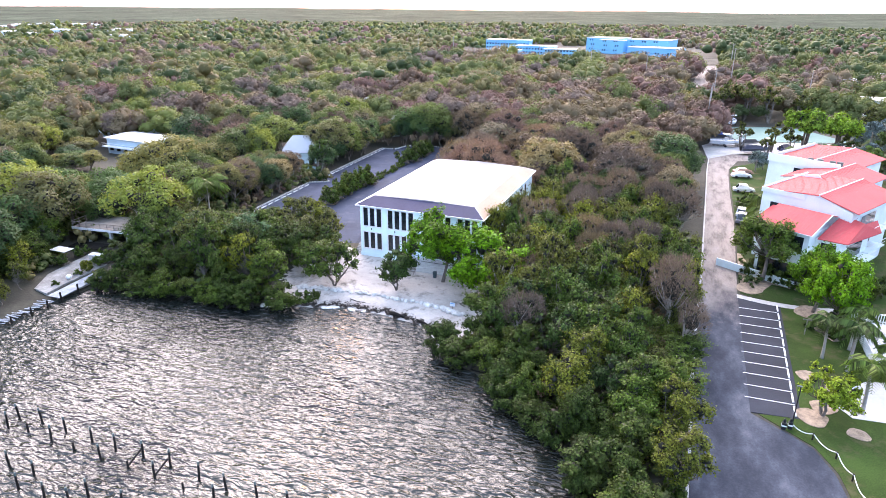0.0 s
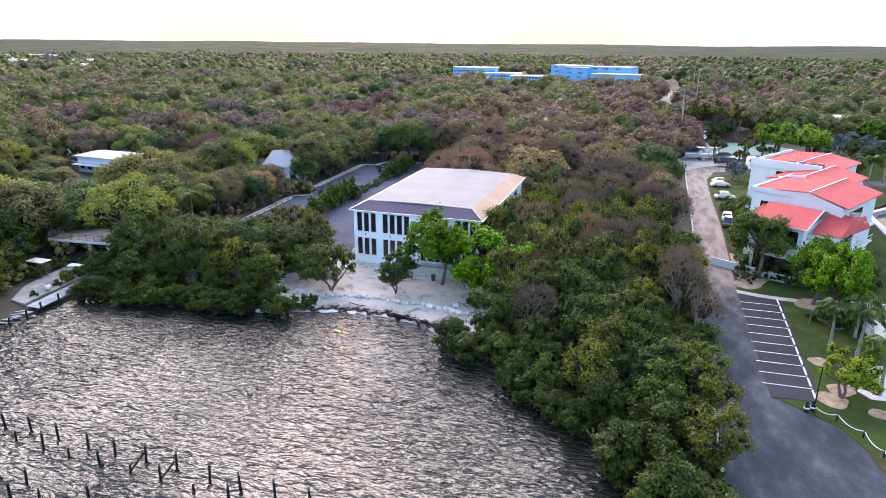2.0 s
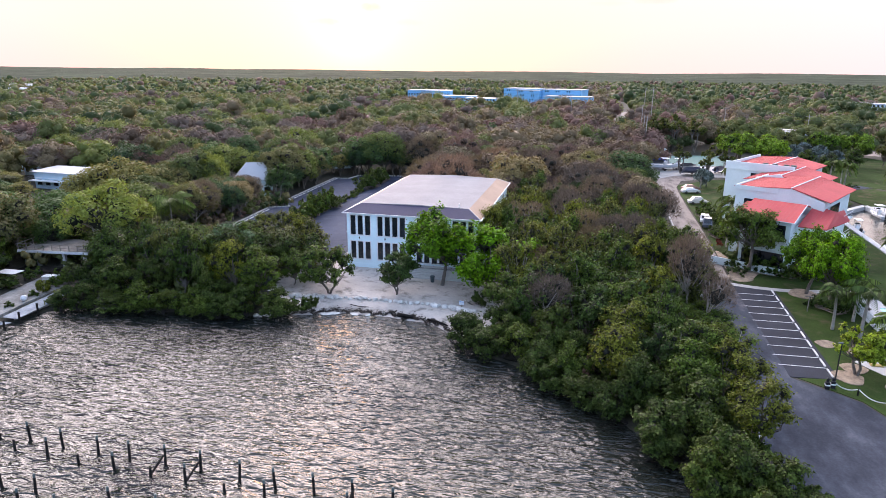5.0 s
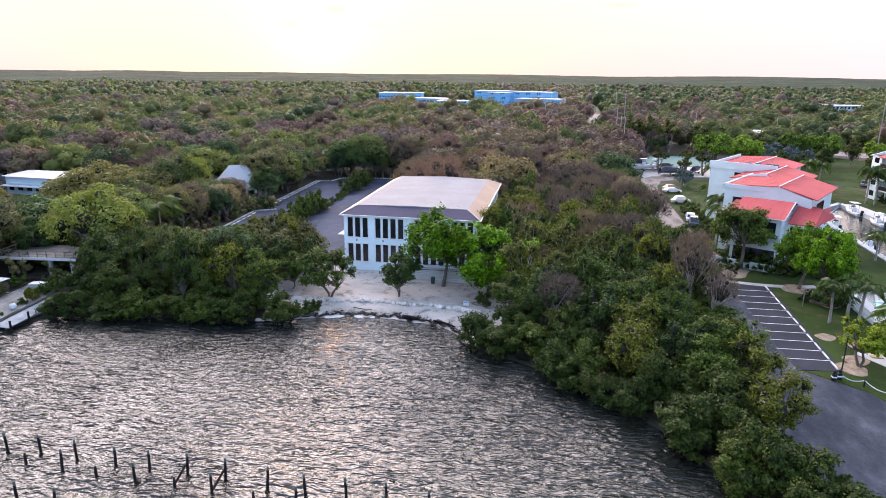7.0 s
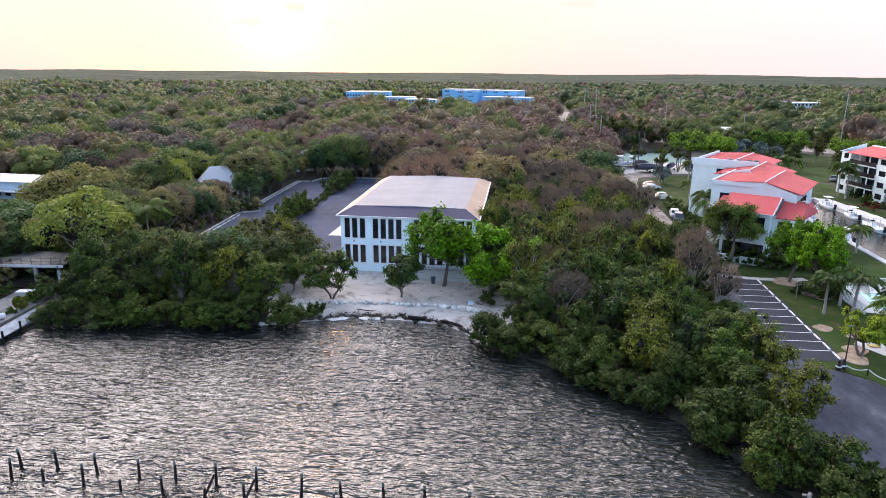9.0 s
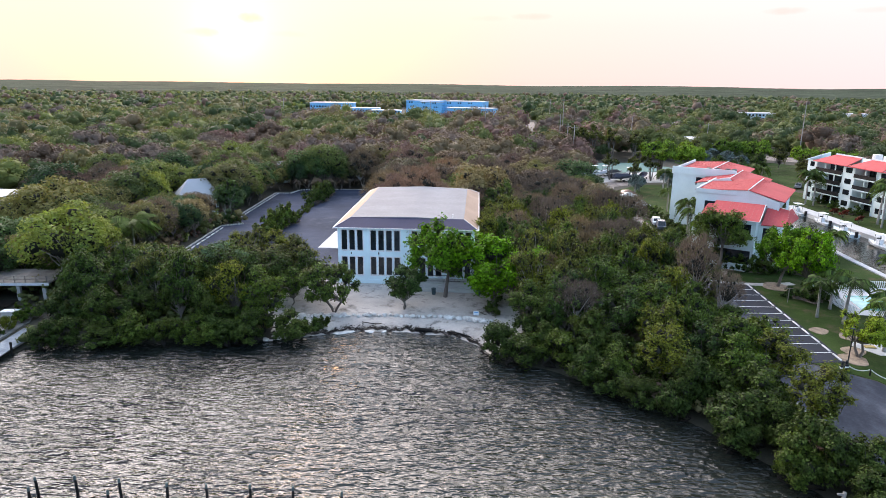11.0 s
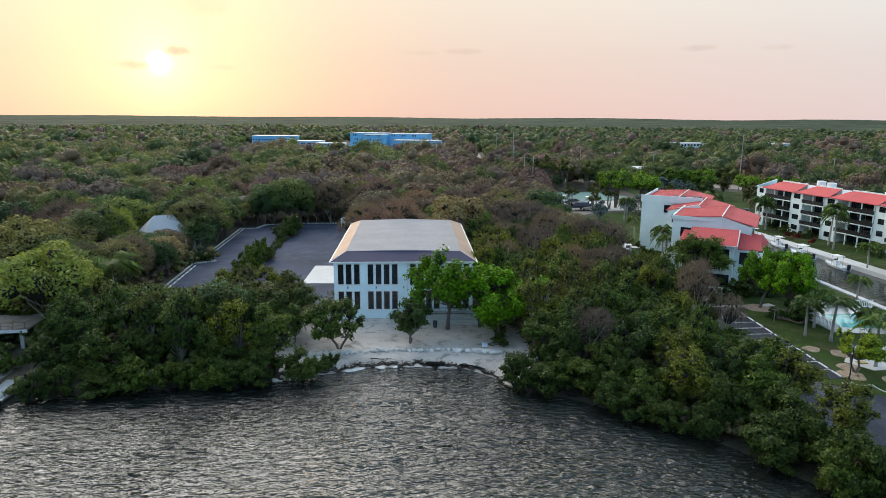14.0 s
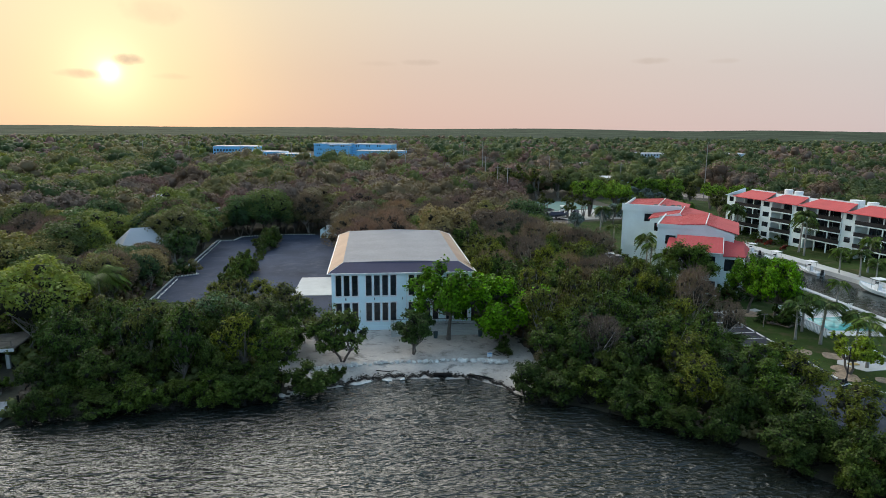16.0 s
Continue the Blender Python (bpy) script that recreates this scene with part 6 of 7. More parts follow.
part("roof_slope", Shape().slab([(11.8, -6.7, 8.95), (15.4, -5.6, 8.85), (14.9, 1.2, 10.4), (11.65, 1.2, 11.0)], 0.12), M_RED, ud)
part("roof_slope", Shape().slab([(14.92, 1.2, 10.4), (15.4, -5.6, 8.85), (16.2, 4.6, 8.7), (14.9, 6.0, 10.0)], 0.12), M_RED, ud)
seams(11.9, -6.6, 8.95, 11.75, 1.2, 10.98, (3.9, 0.4), 6, ud)
part("verge", Shape().tube([(3.75, -8.85, 9.68), (11.8, -8.85, 9.68), (11.65, -2.5, 11.58)], [0.09] * 3, 5), M_TRIM, ud)
part("window", Shape().box(5.4, -8.14, 6.6, 10.6, -8.11, 9.0), M_GLASS, ud)
# one wide dark pane for the ground-floor glazing and its recess's shade
part("window", Shape().box(4.8, -8.14, 1.9, 10.9, -8.11, 4.6), M_GLASS, ud)
part("window", Shape().box(12.1, -5.94, 6.2, 14.2, -5.91, 8.3), M_GLASS, ud)
for x0, y0, z in ((13.5, 3.0, 8.5), (14.72, -4.0, 5.6), (13.5, 3.0, 5.6), (14.72, -4.0, 2.9), (7.95, 17.0, 8.6)):
    bal = part("balcony", Shape().box(x0, y0, z - 0.2, x0 + 2.1, y0 + 6.5, z), M_CONDO, villa)
    part("railing", Shape().box(x0 + 2.02, y0, z + 0.95, x0 + 2.08, y0 + 6.5, z + 1.02).box(x0 + 2.02, y0, z + 0.4, x0 + 2.06, y0 + 6.5, z + 0.44).box(x0, y0, z + 0.95, x0 + 2.02, y0 + 0.06, z + 1.02), M_TRIM, bal)
    part("glazing", Shape().box(x0 + 0.02, y0 + 0.6, z, x0 + 0.06, y0 + 6.0, z + 2.2), M_GLASS, bal)
for x, y, z in ((1.5, -0.05, 9.2), (1.5, -0.05, 5.8), (-2.0, 12.95, 9.6), (-5.2, 22.35, 10.2)):
    part("window", Shape().box(x, y - 0.03, z, x + 1.8, y + 0.02, z + 1.7), M_GLASS, villa)
kerb = Shape()
for (kx0, ky0), (kx1, ky1) in zip(ROAD_EDGE_L, ROAD_EDGE_L[1:]):
    kerb.prism([(kx0 - 0.3, ky0), (kx0 - 0.05, ky0), (kx1 - 0.05, ky1 - 0.02), (kx1 - 0.3, ky1 - 0.02)], GROUND - 0.2, GROUND + 0.3)
tagged(part("kerb", kerb, M_CONCRETE), "low pale concrete kerb along the service road", "kerb", kind="structure")
part("garden_wall", Shape().box(-1.0, -9.4, 1.3, 11.0, -9.15, 2.6, 0.03), M_CONDO, villa)

# ---- four-storey flats beyond the canal ----
flats = thing("apartment_block", "four-storey cream flats with red roof and balconies", "building", pose(108.6, 84.8, 0, 0, 0, -79.9))
COLS = [(0, 3.5), (13, 17), (24, 28), (38.5, 42), (54, 58)]
BAYS = [(3.5, 13), (17, 24), (28, 38.5), (42, 54)]
part("core", Shape().box(3.5, 4.0, 1.3, 58, 13, 12.1).box(0, 0.02, 1.3, 3.48, 13, 12.1), M_CONDO, flats)
for a, b in COLS:
    part("pier", Shape().box(a, 0, 1.3, b, 3.98, 12.1), M_CONDO, flats)
    for f in range(4):
        z = 1.4 + 2.7 * f
        part("window", Shape().box(a + 1.0, -0.03, z + 0.9, b - 0.9, 0.03, z + 2.15), M_GLASS, flats)
for a, b in BAYS:
    for f in range(4):
        z = 1.4 + 2.7 * f
        if f:
            part("balcony", Shape().box(a + 0.01, -0.35, z - 0.22, b - 0.01, 3.98, z), M_CONDO, flats)
            r = Shape().box(a + 0.02, -0.33, z + 0.92, b - 0.02, -0.28, z + 0.98)
            for k in range(int((b - a) / 0.45)):
                r.box(a + 0.2 + 0.45 * k, -0.32, z, a + 0.23 + 0.45 * k, -0.29, z + 0.92)
            r.box(a + 0.03, -0.27, z + 0.06, b - 0.03, -0.24, z + 0.9)
            part("railing", r, M_BLACK, flats, "dark bronze balcony railing")
        # doors run unbroken: their dark glass also stands for the recess's shade
        for k in range(int((b - a) / 2.2)):
            part("glass_door", Shape().box(a + 0.1 + 2.2 * k, 3.9, z + 0.05, a + 2.2 + 2.2 * k, 3.98, z + 2.42), M_GLASS, flats)
        for k in range(1, int((b - a) / 3.4) + 1):
            part("post", Shape().box(a + 3.4 * k, -0.2, z, a + 3.4 * k + 0.22, 0.02, z + 2.48), M_CONDO, flats)
x = 3.5
for x0, x1 in ((3.0, 15), (15.2, 26), (26.2, 40), (40.2, 59)):
    rf = part("roof_slope", Shape().slab([(x0, -0.9, 12.05), (x1, -0.9, 12.05), (x1 - 1.5, 4.2, 13.7), (x0 + 1.5, 4.2, 13.7)], 0.14), M_RED, flats)
    part("parapet", Shape().box(x0 + 1.5, 4.22, 12.0, x1 - 1.5, 4.45, 14.0), M_CONDO, flats)
part("flat_roof", Shape().box(0, 4.46, 12.1, 58, 13, 12.6), M_WHITEPAD, flats)
part("fin_wall", Shape().add([(0, -0.9, 12.0), (0, 6, 13.9), (0, 6, 12.0), (0.3, -0.9, 12.0), (0.3, 6, 13.9), (0.3, 6, 12.0)], [(0, 2, 1), (3, 4, 5), (0, 1, 4, 3), (1, 2, 5, 4), (0, 3, 5, 2)]), M_CONDO, flats)
for x, y, r, h in ((15, 7, 1.1, 2.2), (18, 7.4, 1.1, 2.0), (35, 8, 1.6, 1.5), (39, 8.2, 1.2, 1.4)):
    part("roof_unit", Shape().tube([(x, y, 12.6), (x, y, 12.6 + h)], [r, r], 12), M_TRIM, flats, "white rooftop tank")

# ---- canal edges, boats ----
for nm, pts in (("seawall", [(85.5, -20), (86, 20), (87, 45), (88, 62), (98.5, 74)]), ("seawall", [(98.5, 74), (99.5, 60), (101, 40), (102.5, 15), (103.5, -40)])):
    s = Shape()
    for (x0, y0), (x1, y1) in zip(pts, pts[1:]):
        a = math.atan2(y1 - y0, x1 - x0)
        l = math.hypot(x1 - x0, y1 - y0)
        s2 = Shape().box(-0.1, -0.55, -0.8, l + 0.1, 0.55, 1.62)
        s2.moved(pose(x0, y0, 0, 0, 0, math.degrees(a)))
        s.add(s2.v, s2.f)
    setting(nm, s.mesh(nm, M_WHITEPAD), "pale concrete canal seawall", "seawall")
sheet("canal_water", [(86, -40), (103, -40), (102.2, 15), (100.8, 40), (99.3, 60), (98.5, 73.5), (88.5, 62), (87.5, 45), (86.5, 20), (86, -20)], WATER + 0.02, M_CALM, "still dark water of the narrow canal", "water", 0.3)
sheet("quay_walk", [(103.1, 15), (101.6, 40), (100.1, 60), (99.1, 73.5), (102, 73), (103, 60), (104.4, 40), (105.6, 15), (106, -30), (104, -30)], GROUND + 0.1, M_WHITEPAD, "white concrete walk along the canal", "path")


def boat(label, at, length=7.0, hull=(0.75, 0.76, 0.78), top=True, cover=None, trailer=False):
    b = thing("motor_boat", label, "boat", at, "moored and stored boats")
    w, h = length * 0.17, length * 0.13
    sec = []
    for u in (0, 0.25, 0.5, 0.75, 0.92, 1.0):
        k = 1 - max(0, u - 0.45) ** 2 * 3.1
        rise = 0.35 * max(0, u - 0.4) ** 2 * h * 4
        sec.append([(-length / 2 + length * u, -w * k, h + rise), (-length / 2 + length * u, -w * k * 0.8, h * 0.35 + rise), (-length / 2 + length * (u - 0.03 * u), 0, rise * 1.3), (-length / 2 + length * u, w * k * 0.8, h * 0.35 + rise), (-length / 2 + length * u, w * k, h + rise)])
    s = Shape().add([p for r in sec for p in r], [(5 * i + j, 5 * i + j + 1, 5 * i + j + 6, 5 * i + j + 5) for i in range(5) for j in range(4)] + [(0, 4, 3, 2, 1)])
    part("hull", s, plain("hull_paint", hull, 0.25), b, smooth=False)
    part("deck", Shape().add([r[0][:2] + (r[0][2] - 0.12,) for r in sec] + [r[4][:2] + (r[4][2] - 0.12,) for r in sec], [(i, i + 1, 7 + i, 6 + i) for i in range(5)]), M_TRIM if not cover else plain("boat_cover", cover, 0.8), b)
    if cover:
        part("cover", Shape().add([(-length * 0.45, -w * 0.95, h), (length * 0.3, -w * 0.9, h + 0.1), (length * 0.3, w * 0.9, h + 0.1), (-length * 0.45, w * 0.95, h), (-length * 0.35, 0, h + 0.9), (length * 0.2, 0, h + 0.8)], [(0, 1, 5, 4), (2, 3, 4, 5), (1, 2, 5), (3, 0, 4)]), plain("boat_canvas", cover, 0.85), b)
    else:
        part("console", Shape().box(-0.5, -0.45, h * 0.8, 0.5, 0.45, h + 0.9, 0.08), M_TRIM, b)
        part("windscreen", Shape().add([(0.5, -0.45, h + 0.6), (0.5, 0.45, h + 0.6), (0.3, 0.4, h + 1.2), (0.3, -0.4, h + 1.2)], [(0, 1, 2, 3)]), M_GLASS, b)
    if top and not cover:
        part("top", Shape().box(-1.2, -w * 0.75, h + 1.9, 0.9, w * 0.75, h + 1.98, 0.03), M_TRIM, b)
        for x in (-0.9, 0.6):
            for y in (-w * 0.6, w * 0.6):
                part("top_post", Shape().tube([(x, y, h * 0.8), (x, y, h + 1.9)], [0.03, 0.03], 6), M_PILECAP, b)
    part("outboard", Shape().box(-length / 2 - 0.55, -0.25, h * 0.5, -length / 2 - 0.02, 0.25, h + 0.75, 0.08), M_BLACK, b)
    if trailer:
        part("trailer", Shape().box(-length * 0.4, -0.6, -0.35, length * 0.62, -0.5, -0.25).box(-length * 0.4, 0.5, -0.35, length * 0.62, 0.6, -0.25).box(-0.3, -1.1, -0.45, 0.3, 1.1, -0.36), M_BLACK, b)
        for y in (-1.0, 1.0):
            part("wheel", Shape().tube([(-0.2, y - 0.1, -0.38), (-0.2, y + 0.1, -0.38)], [0.32, 0.32], 12), M_BLACK, b)
    return b


for x, y, a, l in ((98.3, 66, 96, 8), (98.6, 55, 95, 7), (97.6, 44, 95, 9), (98.6, 33.5, 94, 8), (99.6, 16, 93, 11), (100.4, 2, 92, 8), (88.2, 34, 88, 6), (88.6, 50, 85, 6)):
    boat("white open motor boat moored at the seawall", pose(x, y, WATER - 0.2, 0, 0, a), l * 0.8, (0.62, 0.74, 0.78) if int(x) % 2 else (0.70, 0.72, 0.72))
for x, y, a, l, c, hc in ((58.5, 118.5, 8, 9, None, (0.70, 0.75, 0.82)), (66.0, 110.5, 14, 7.5, (0.03, 0.035, 0.06), (0.1, 0.11, 0.14)), (57.0, 124.5, 4, 7, (0.04, 0.04, 0.045), (0.5, 0.5, 0.5)), (57.5, 130, 4, 6.5, (0.05, 0.10, 0.35), (0.6, 0.6, 0.62)), (62.5, 122, 60, 6, None, (0.75, 0.75, 0.75)), (69.5, 118, 80, 6, None, (0.75, 0.76, 0.78)), (65.5, 121, 30, 6, (0.03, 0.03, 0.035), (0.4, 0.4, 0.4)), (62, 160, 80, 7, None, (0.78, 0.78, 0.78)), (74, 117, 60, 6, (0.06, 0.06, 0.10), (0.2, 0.2, 0.3))):
    boat("boat under a dark cover on its trailer" if c else "white motor boat standing on a trailer", pose(x, y, GROUND + 0.75, 0, 0, a), l, hc, True, c, True)


def car(label, at, paint, tall=1.45, length=4.5):
    c = thing("parked_car", label, "car", at, "parked cars")
    w = 0.88
    prof = [(-length / 2, 0.35), (-length / 2 + 0.05, 0.85), (-length * 0.38, 0.95), (-length * 0.25, tall - 0.03), (length * 0.12, tall), (length * 0.27, 0.98), (length * 0.46, 0.82), (length / 2, 0.6), (length / 2, 0.35)]
    n = len(prof)
    narrow = lambda z: w if z < 1.0 else w * 0.82
    vs = [(x, -narrow(z), z) for x, z in prof] + [(x, narrow(z), z) for x, z in prof]
    part("body", Shape().add(vs, [tuple(reversed(range(n))), tuple(range(n, 2 * n))] + [(i, (i + 1) % n, n + (i + 1) % n, n + i) for i in range(n)]), plain("car_paint", paint, 0.25, 0.2), c)
    for sg in (-1, 1):
        part("side_glass", Shape().add([(-length * 0.31, sg * (w * 0.93), 1.0), (length * 0.22, sg * (w * 0.93), 1.0), (length * 0.11, sg * (w * 0.845), tall - 0.08), (-length * 0.23, sg * (w * 0.845), tall - 0.08)], [(0, 1, 2, 3)]), M_GLASS, c)
    part("windscreen", Shape().add([(length * 0.275, -w * 0.8, 1.02), (length * 0.275, w * 0.8, 1.02), (length * 0.14, w * 0.72, tall - 0.04), (length * 0.14, -w * 0.72, tall - 0.04)], [(0, 1, 2, 3)]), M_GLASS, c)
    part("rear_window", Shape().add([(-length * 0.375, -w * 0.78, 1.0), (-length * 0.375, w * 0.78, 1.0), (-length * 0.262, w * 0.72, tall - 0.07), (-length * 0.262, -w * 0.72, tall - 0.07)], [(3, 2, 1, 0)]), M_GLASS, c)
    for x in (-length * 0.3, length * 0.31):
        for y in (-w + 0.02, w - 0.02):
            part("wheel", Shape().tube([(x, y - 0.1, 0.32), (x, y + 0.1, 0.32)], [0.32, 0.32], 14), M_BLACK, c)
    return c


for x, y, a, p, t, lb in ((61.0, 80.0, 12, (0.72, 0.74, 0.76), 1.42, "silver-white saloon parked by the villa"), (61.5, 84.0, 12, (0.35, 0.2, 0.16), 1.5, "brown car parked by the villa"), (60.8, 66.0, 8, (0.62, 0.64, 0.66), 1.75, "pale silver utility car in a bay"), (59.2, 42.5, 82, (0.10, 0.12, 0.15), 1.9, "dark van with pale roof beside the road"), (59.4, 47.0, 82, (0.75, 0.75, 0.76), 1.6, "white car parked beside the road"), (106, 205, 140, (0.7, 0.7, 0.7), 1.6, "white car on the highway"), (112, 199, 140, (0.2, 0.22, 0.25), 1.6, "grey car on the highway"), (92, 118, 20, (0.12, 0.1, 0.3), 1.5, "dark blue car in the yard"), (88, 116, 20, (0.5, 0.5, 0.52), 1.6, "silver car in the yard"), (116, 103, 60, (0.25, 0.25, 0.27), 1.6, "dark car beside the flats")):
    car(lb, pose(x, y, GROUND + 0.06, 0, 0, a), p, t)

# ---- gardens: trees of the estate ----
for k, x, y, s, sz in ((3, 49.6, -7.6, 0.95, 1.3), (5, 49.2, -0.5, 1.0, 1.3), (3, 49.8, 6.5, 0.85, 1.1), (2, 50.0, -12.5, 0.8, 1.0)):
    put(broad[k], x, y, s, 40 * k + x, None, sz)
put(bare[1], 50.6, -17.0, 0.62, 70, None, 1.08)
flame = tree("lawn_tree", "small yellow-green tree with forked trunk on lawn", 81, 3.5, 3.7, 1.9, leafy("lime_leaves", (0.20, 0.27, 0.03), 0.4), leaves=5200, leaf=0.22, clumps=24, trunk_r=0.15, stems=2, spread=0.3)
put(flame, 63.6, -22.2, 1.0, 30, GROUND)
ficus = tree("ficus_tree", "dense round bright green clipped tree", 82, 5.4, 4.7, 3.3, L_BRIGHT, leaves=11000, leaf=0.24, clumps=44, trunk_r=0.24)
for x, y, s, sz in ((66.2, 3.7, 0.82, 1.12), (67.4, -1.6, 0.92, 1.16)):
    put(ficus, x, y, s, x * 40, GROUND, sz)
oak = tree("garden_tree", "wide dull green garden tree beside the road", 83, 6.2, 5.4, 2.6, L_MID, leaves=13000, leaf=0.22, clumps=38, trunk_r=0.22)
for x, y, s in ((60.6, 12.6, 1.08), (64.0, 16.2, 0.8)):
    put(oak, x, y, s, x * 33, GROUND)
dome = tree("clipped_tree", "broad flat-topped bright green clipped tree", 84, 7.2, 6.4, 2.3, leafy("clipped_leaves", (0.150, 0.255, 0.030), 0.4), leaves=6800, leaf=0.42, clumps=56, trunk_r=0.3, stems=3, group="clipped shade trees")
for x, y, s in ((78.5, 116.5, 1.12), (86.5, 114.0, 1.08), (112, 150, 0.95), (121, 146, 0.95), (131, 134, 0.85), (138, 128, 0.85), (145, 122, 0.85), (152, 116, 0.85)):
    put(dome, x, y, s, x * 17, GROUND, s * 1.12)
yard = tree("yard_tree", "thin olive tree with bare lower limbs", 85, 6.0, 3.2, 2.2, L_OLIVE, leaves=1800, leaf=0.33, clumps=13, trunk_r=0.18, stems=3, group="yard trees")
for x, y, s in ((62.5, 113.5, 1.0), (70.5, 115, 1.05), (68, 105, 0.8), (75, 112, 0.9), (88, 108, 0.9), (57, 168, 1.6), (66, 172, 1.7), (74, 170, 1.5), (60, 178, 1.6), (84, 172, 1.3)):
    put(yard, x, y, s, x * 29, GROUND)
feather = palm("garden_palm", "garden palm with arching feather fronds", 86, 4.4, 16, 2.3, lean=0.3, group="garden palms")
for x, y, s in ((65.4, -9.4, 1.15), (67.6, -11.6, 1.35), (68.8, -6.0, 1.2), (67.4, -20.4, 1.3), (71.0, -14, 1.1), (61.0, 31, 1.8), (60.0, 27.2, 1.6), (61.2, 24.0, 1.3), (66, 62, 1.2), (88, 78, 1.9), (84, 22, 1.0), (86.2, 26, 0.9), (83.5, 6, 1.0), (102.6, 30, 1.1), (104, 26, 1.2), (104.2, 22, 1.0), (109, 52, 2.2), (107.5, 48, 2.0), (106, 74, 1.8), (106.8, 75.5, 1.7), (105, 76, 1.9), (109, 30, 1.6), (106.2, 10, 1.3), (86, 82, 1.8), (90, 93, 1.6), (94, 86, 1.9), (80, 91, 1.6), (99, 90, 1.7), (72, 88, 1.5), (101, 98, 1.6)):
    put(feather, x, y, s * 0.72 if s > 1.55 else s, x * 51 + y * 13, GROUND, s)
silver = fan_palm("silver_palm", "silver-blue fan palm in the garden", 87, 3.4, 2.6, L_SILVER, "silver fan palms")
for x, y, s in ((64.6, 88.5, 0.9), (66.5, 91.5, 0.75), (103, 140, 1.35), (99, 136, 1.3), (107, 137, 1.3), (95, 133, 1.2), (111, 134, 1.1), (98, 112, 0.9), (76, 97, 1.0), (80, 99, 1.1), (84, 101, 1.1), (88, 100, 1.0), (92, 104, 1.1)):
    put(silver, x, y, s, x * 31, GROUND)
hedge_box = tree("hedge", "low clipped dark green hedge", 88, 0.5, 2.4, 0.55, L_DARK, leaves=900, leaf=0.2, clumps=14, trunk_r=0.05, category="hedge", group="garden hedges")
for x, y, a in ((59.6, 14.8, -31), (63.4, 12.4, -31), (66.3, 10.7, -31), (69.5, 10.6, -10), (72.5, 9.8, -10), (59.0, 11.0, -60), (66.5, -1.0, 20), (104.5, 100, 10), (109.4, 66, -80), (112, 40, -80), (113.5, 33, -80)):
    put(hedge_box, x, y, 1.0, a, GROUND)
red_bush = tree("red_bush", "rounded crimson-leaved garden bush", 89, 0.8, 1.1, 0.8, L_RED, leaves=600, leaf=0.2, clumps=8, trunk_r=0.05, category="shrub", group="crimson bushes")
for x, y, s in ((66.9, 12.4, 1.25), (104.2, 61, 1.3), (105.4, 58, 1.4), (105.6, 52, 1.3), (58.7, 27, 0.8), (58.9, 29.5, 0.7)):
    put(red_bush, x, y, s, x * 50, GROUND)
for x, y, s in ((108.8, 70, 1.2), (110, 62, 1.3), (114, 44, 1.5), (109.6, 78, 1.2), (60.5, 34, 1.6), (60.8, 38, 1.5), (60.4, 52, 1.4), (60.9, 56, 1.5), (61.5, 46, 1.2), (79, -3, 1.2), (68, -2.6, 1.6), (70, -1.6, 1.3), (61.9, 13.4, 1.5), (64.6, 12.2, 1.6), (67.6, 11.6, 1.6), (70.8, 11.2, 1.5), (73.6, 11.0, 1.5), (59.4, 15.6, 1.5), (75.5, 13.5, 1.4)):
    put(shrub[int(x) % 2], x, y, s, x * 50, GROUND)

for k, (x, y, s) in enumerate(((104, 118, 1.1), (112, 123, 1.2), (122, 112, 1.2), (133, 121, 1.2), (143, 119, 1.2), (101, 151, 1.3), (111, 154, 1.3), (120, 146, 1.2), (130, 148, 1.2), (150, 140, 1.2), (100, 126, 1.0), (94, 96, 0.9), (90, 88, 0.8))):
    put(broad[(1, 0, 2)[k % 3]], x, y, s, 50 * k, GROUND, s)
# ---- blue school, houses, poles ----
school = thing("school", "sky-blue three-storey school with white roofs", "building", pose(-50, 540, 0, 0, 0, -14) @ Matrix.Diagonal((0.86, 0.86, 1.05, 1)))
for x0, y0, x1, y1, z in ((0, 0, 38, 30, 13.2), (20, -14, 46, 0, 12.2), (46, -4, 89, 26, 13.0), (58, -34, 108, -10, 8.2)):
    w = part("wing", Shape().box(x0, y0, 1.2, x1, y1, z), M_BLUE, school)
    part("roof", Shape().box(x0 - 0.4, y0 - 0.4, z, x1 + 0.4, y1 + 0.4, z + 0.35), M_WHITEPAD, w)
    for f in range(3 if z > 10 else 1):
        for k in range(int((x1 - x0) / 12)):
            xx, zz = x0 + 3.5 + 12 * k + 1.5 * (f % 2), 3.6 + 3.7 * f
            part("window", Shape().box(xx, y0 - 0.08, zz, xx + 1.3, y0 + 0.02, zz + 1.4).box(xx + 2.6, y0 - 0.08, zz, xx + 3.9, y0 + 0.02, zz + 1.4), M_GLASS, w)


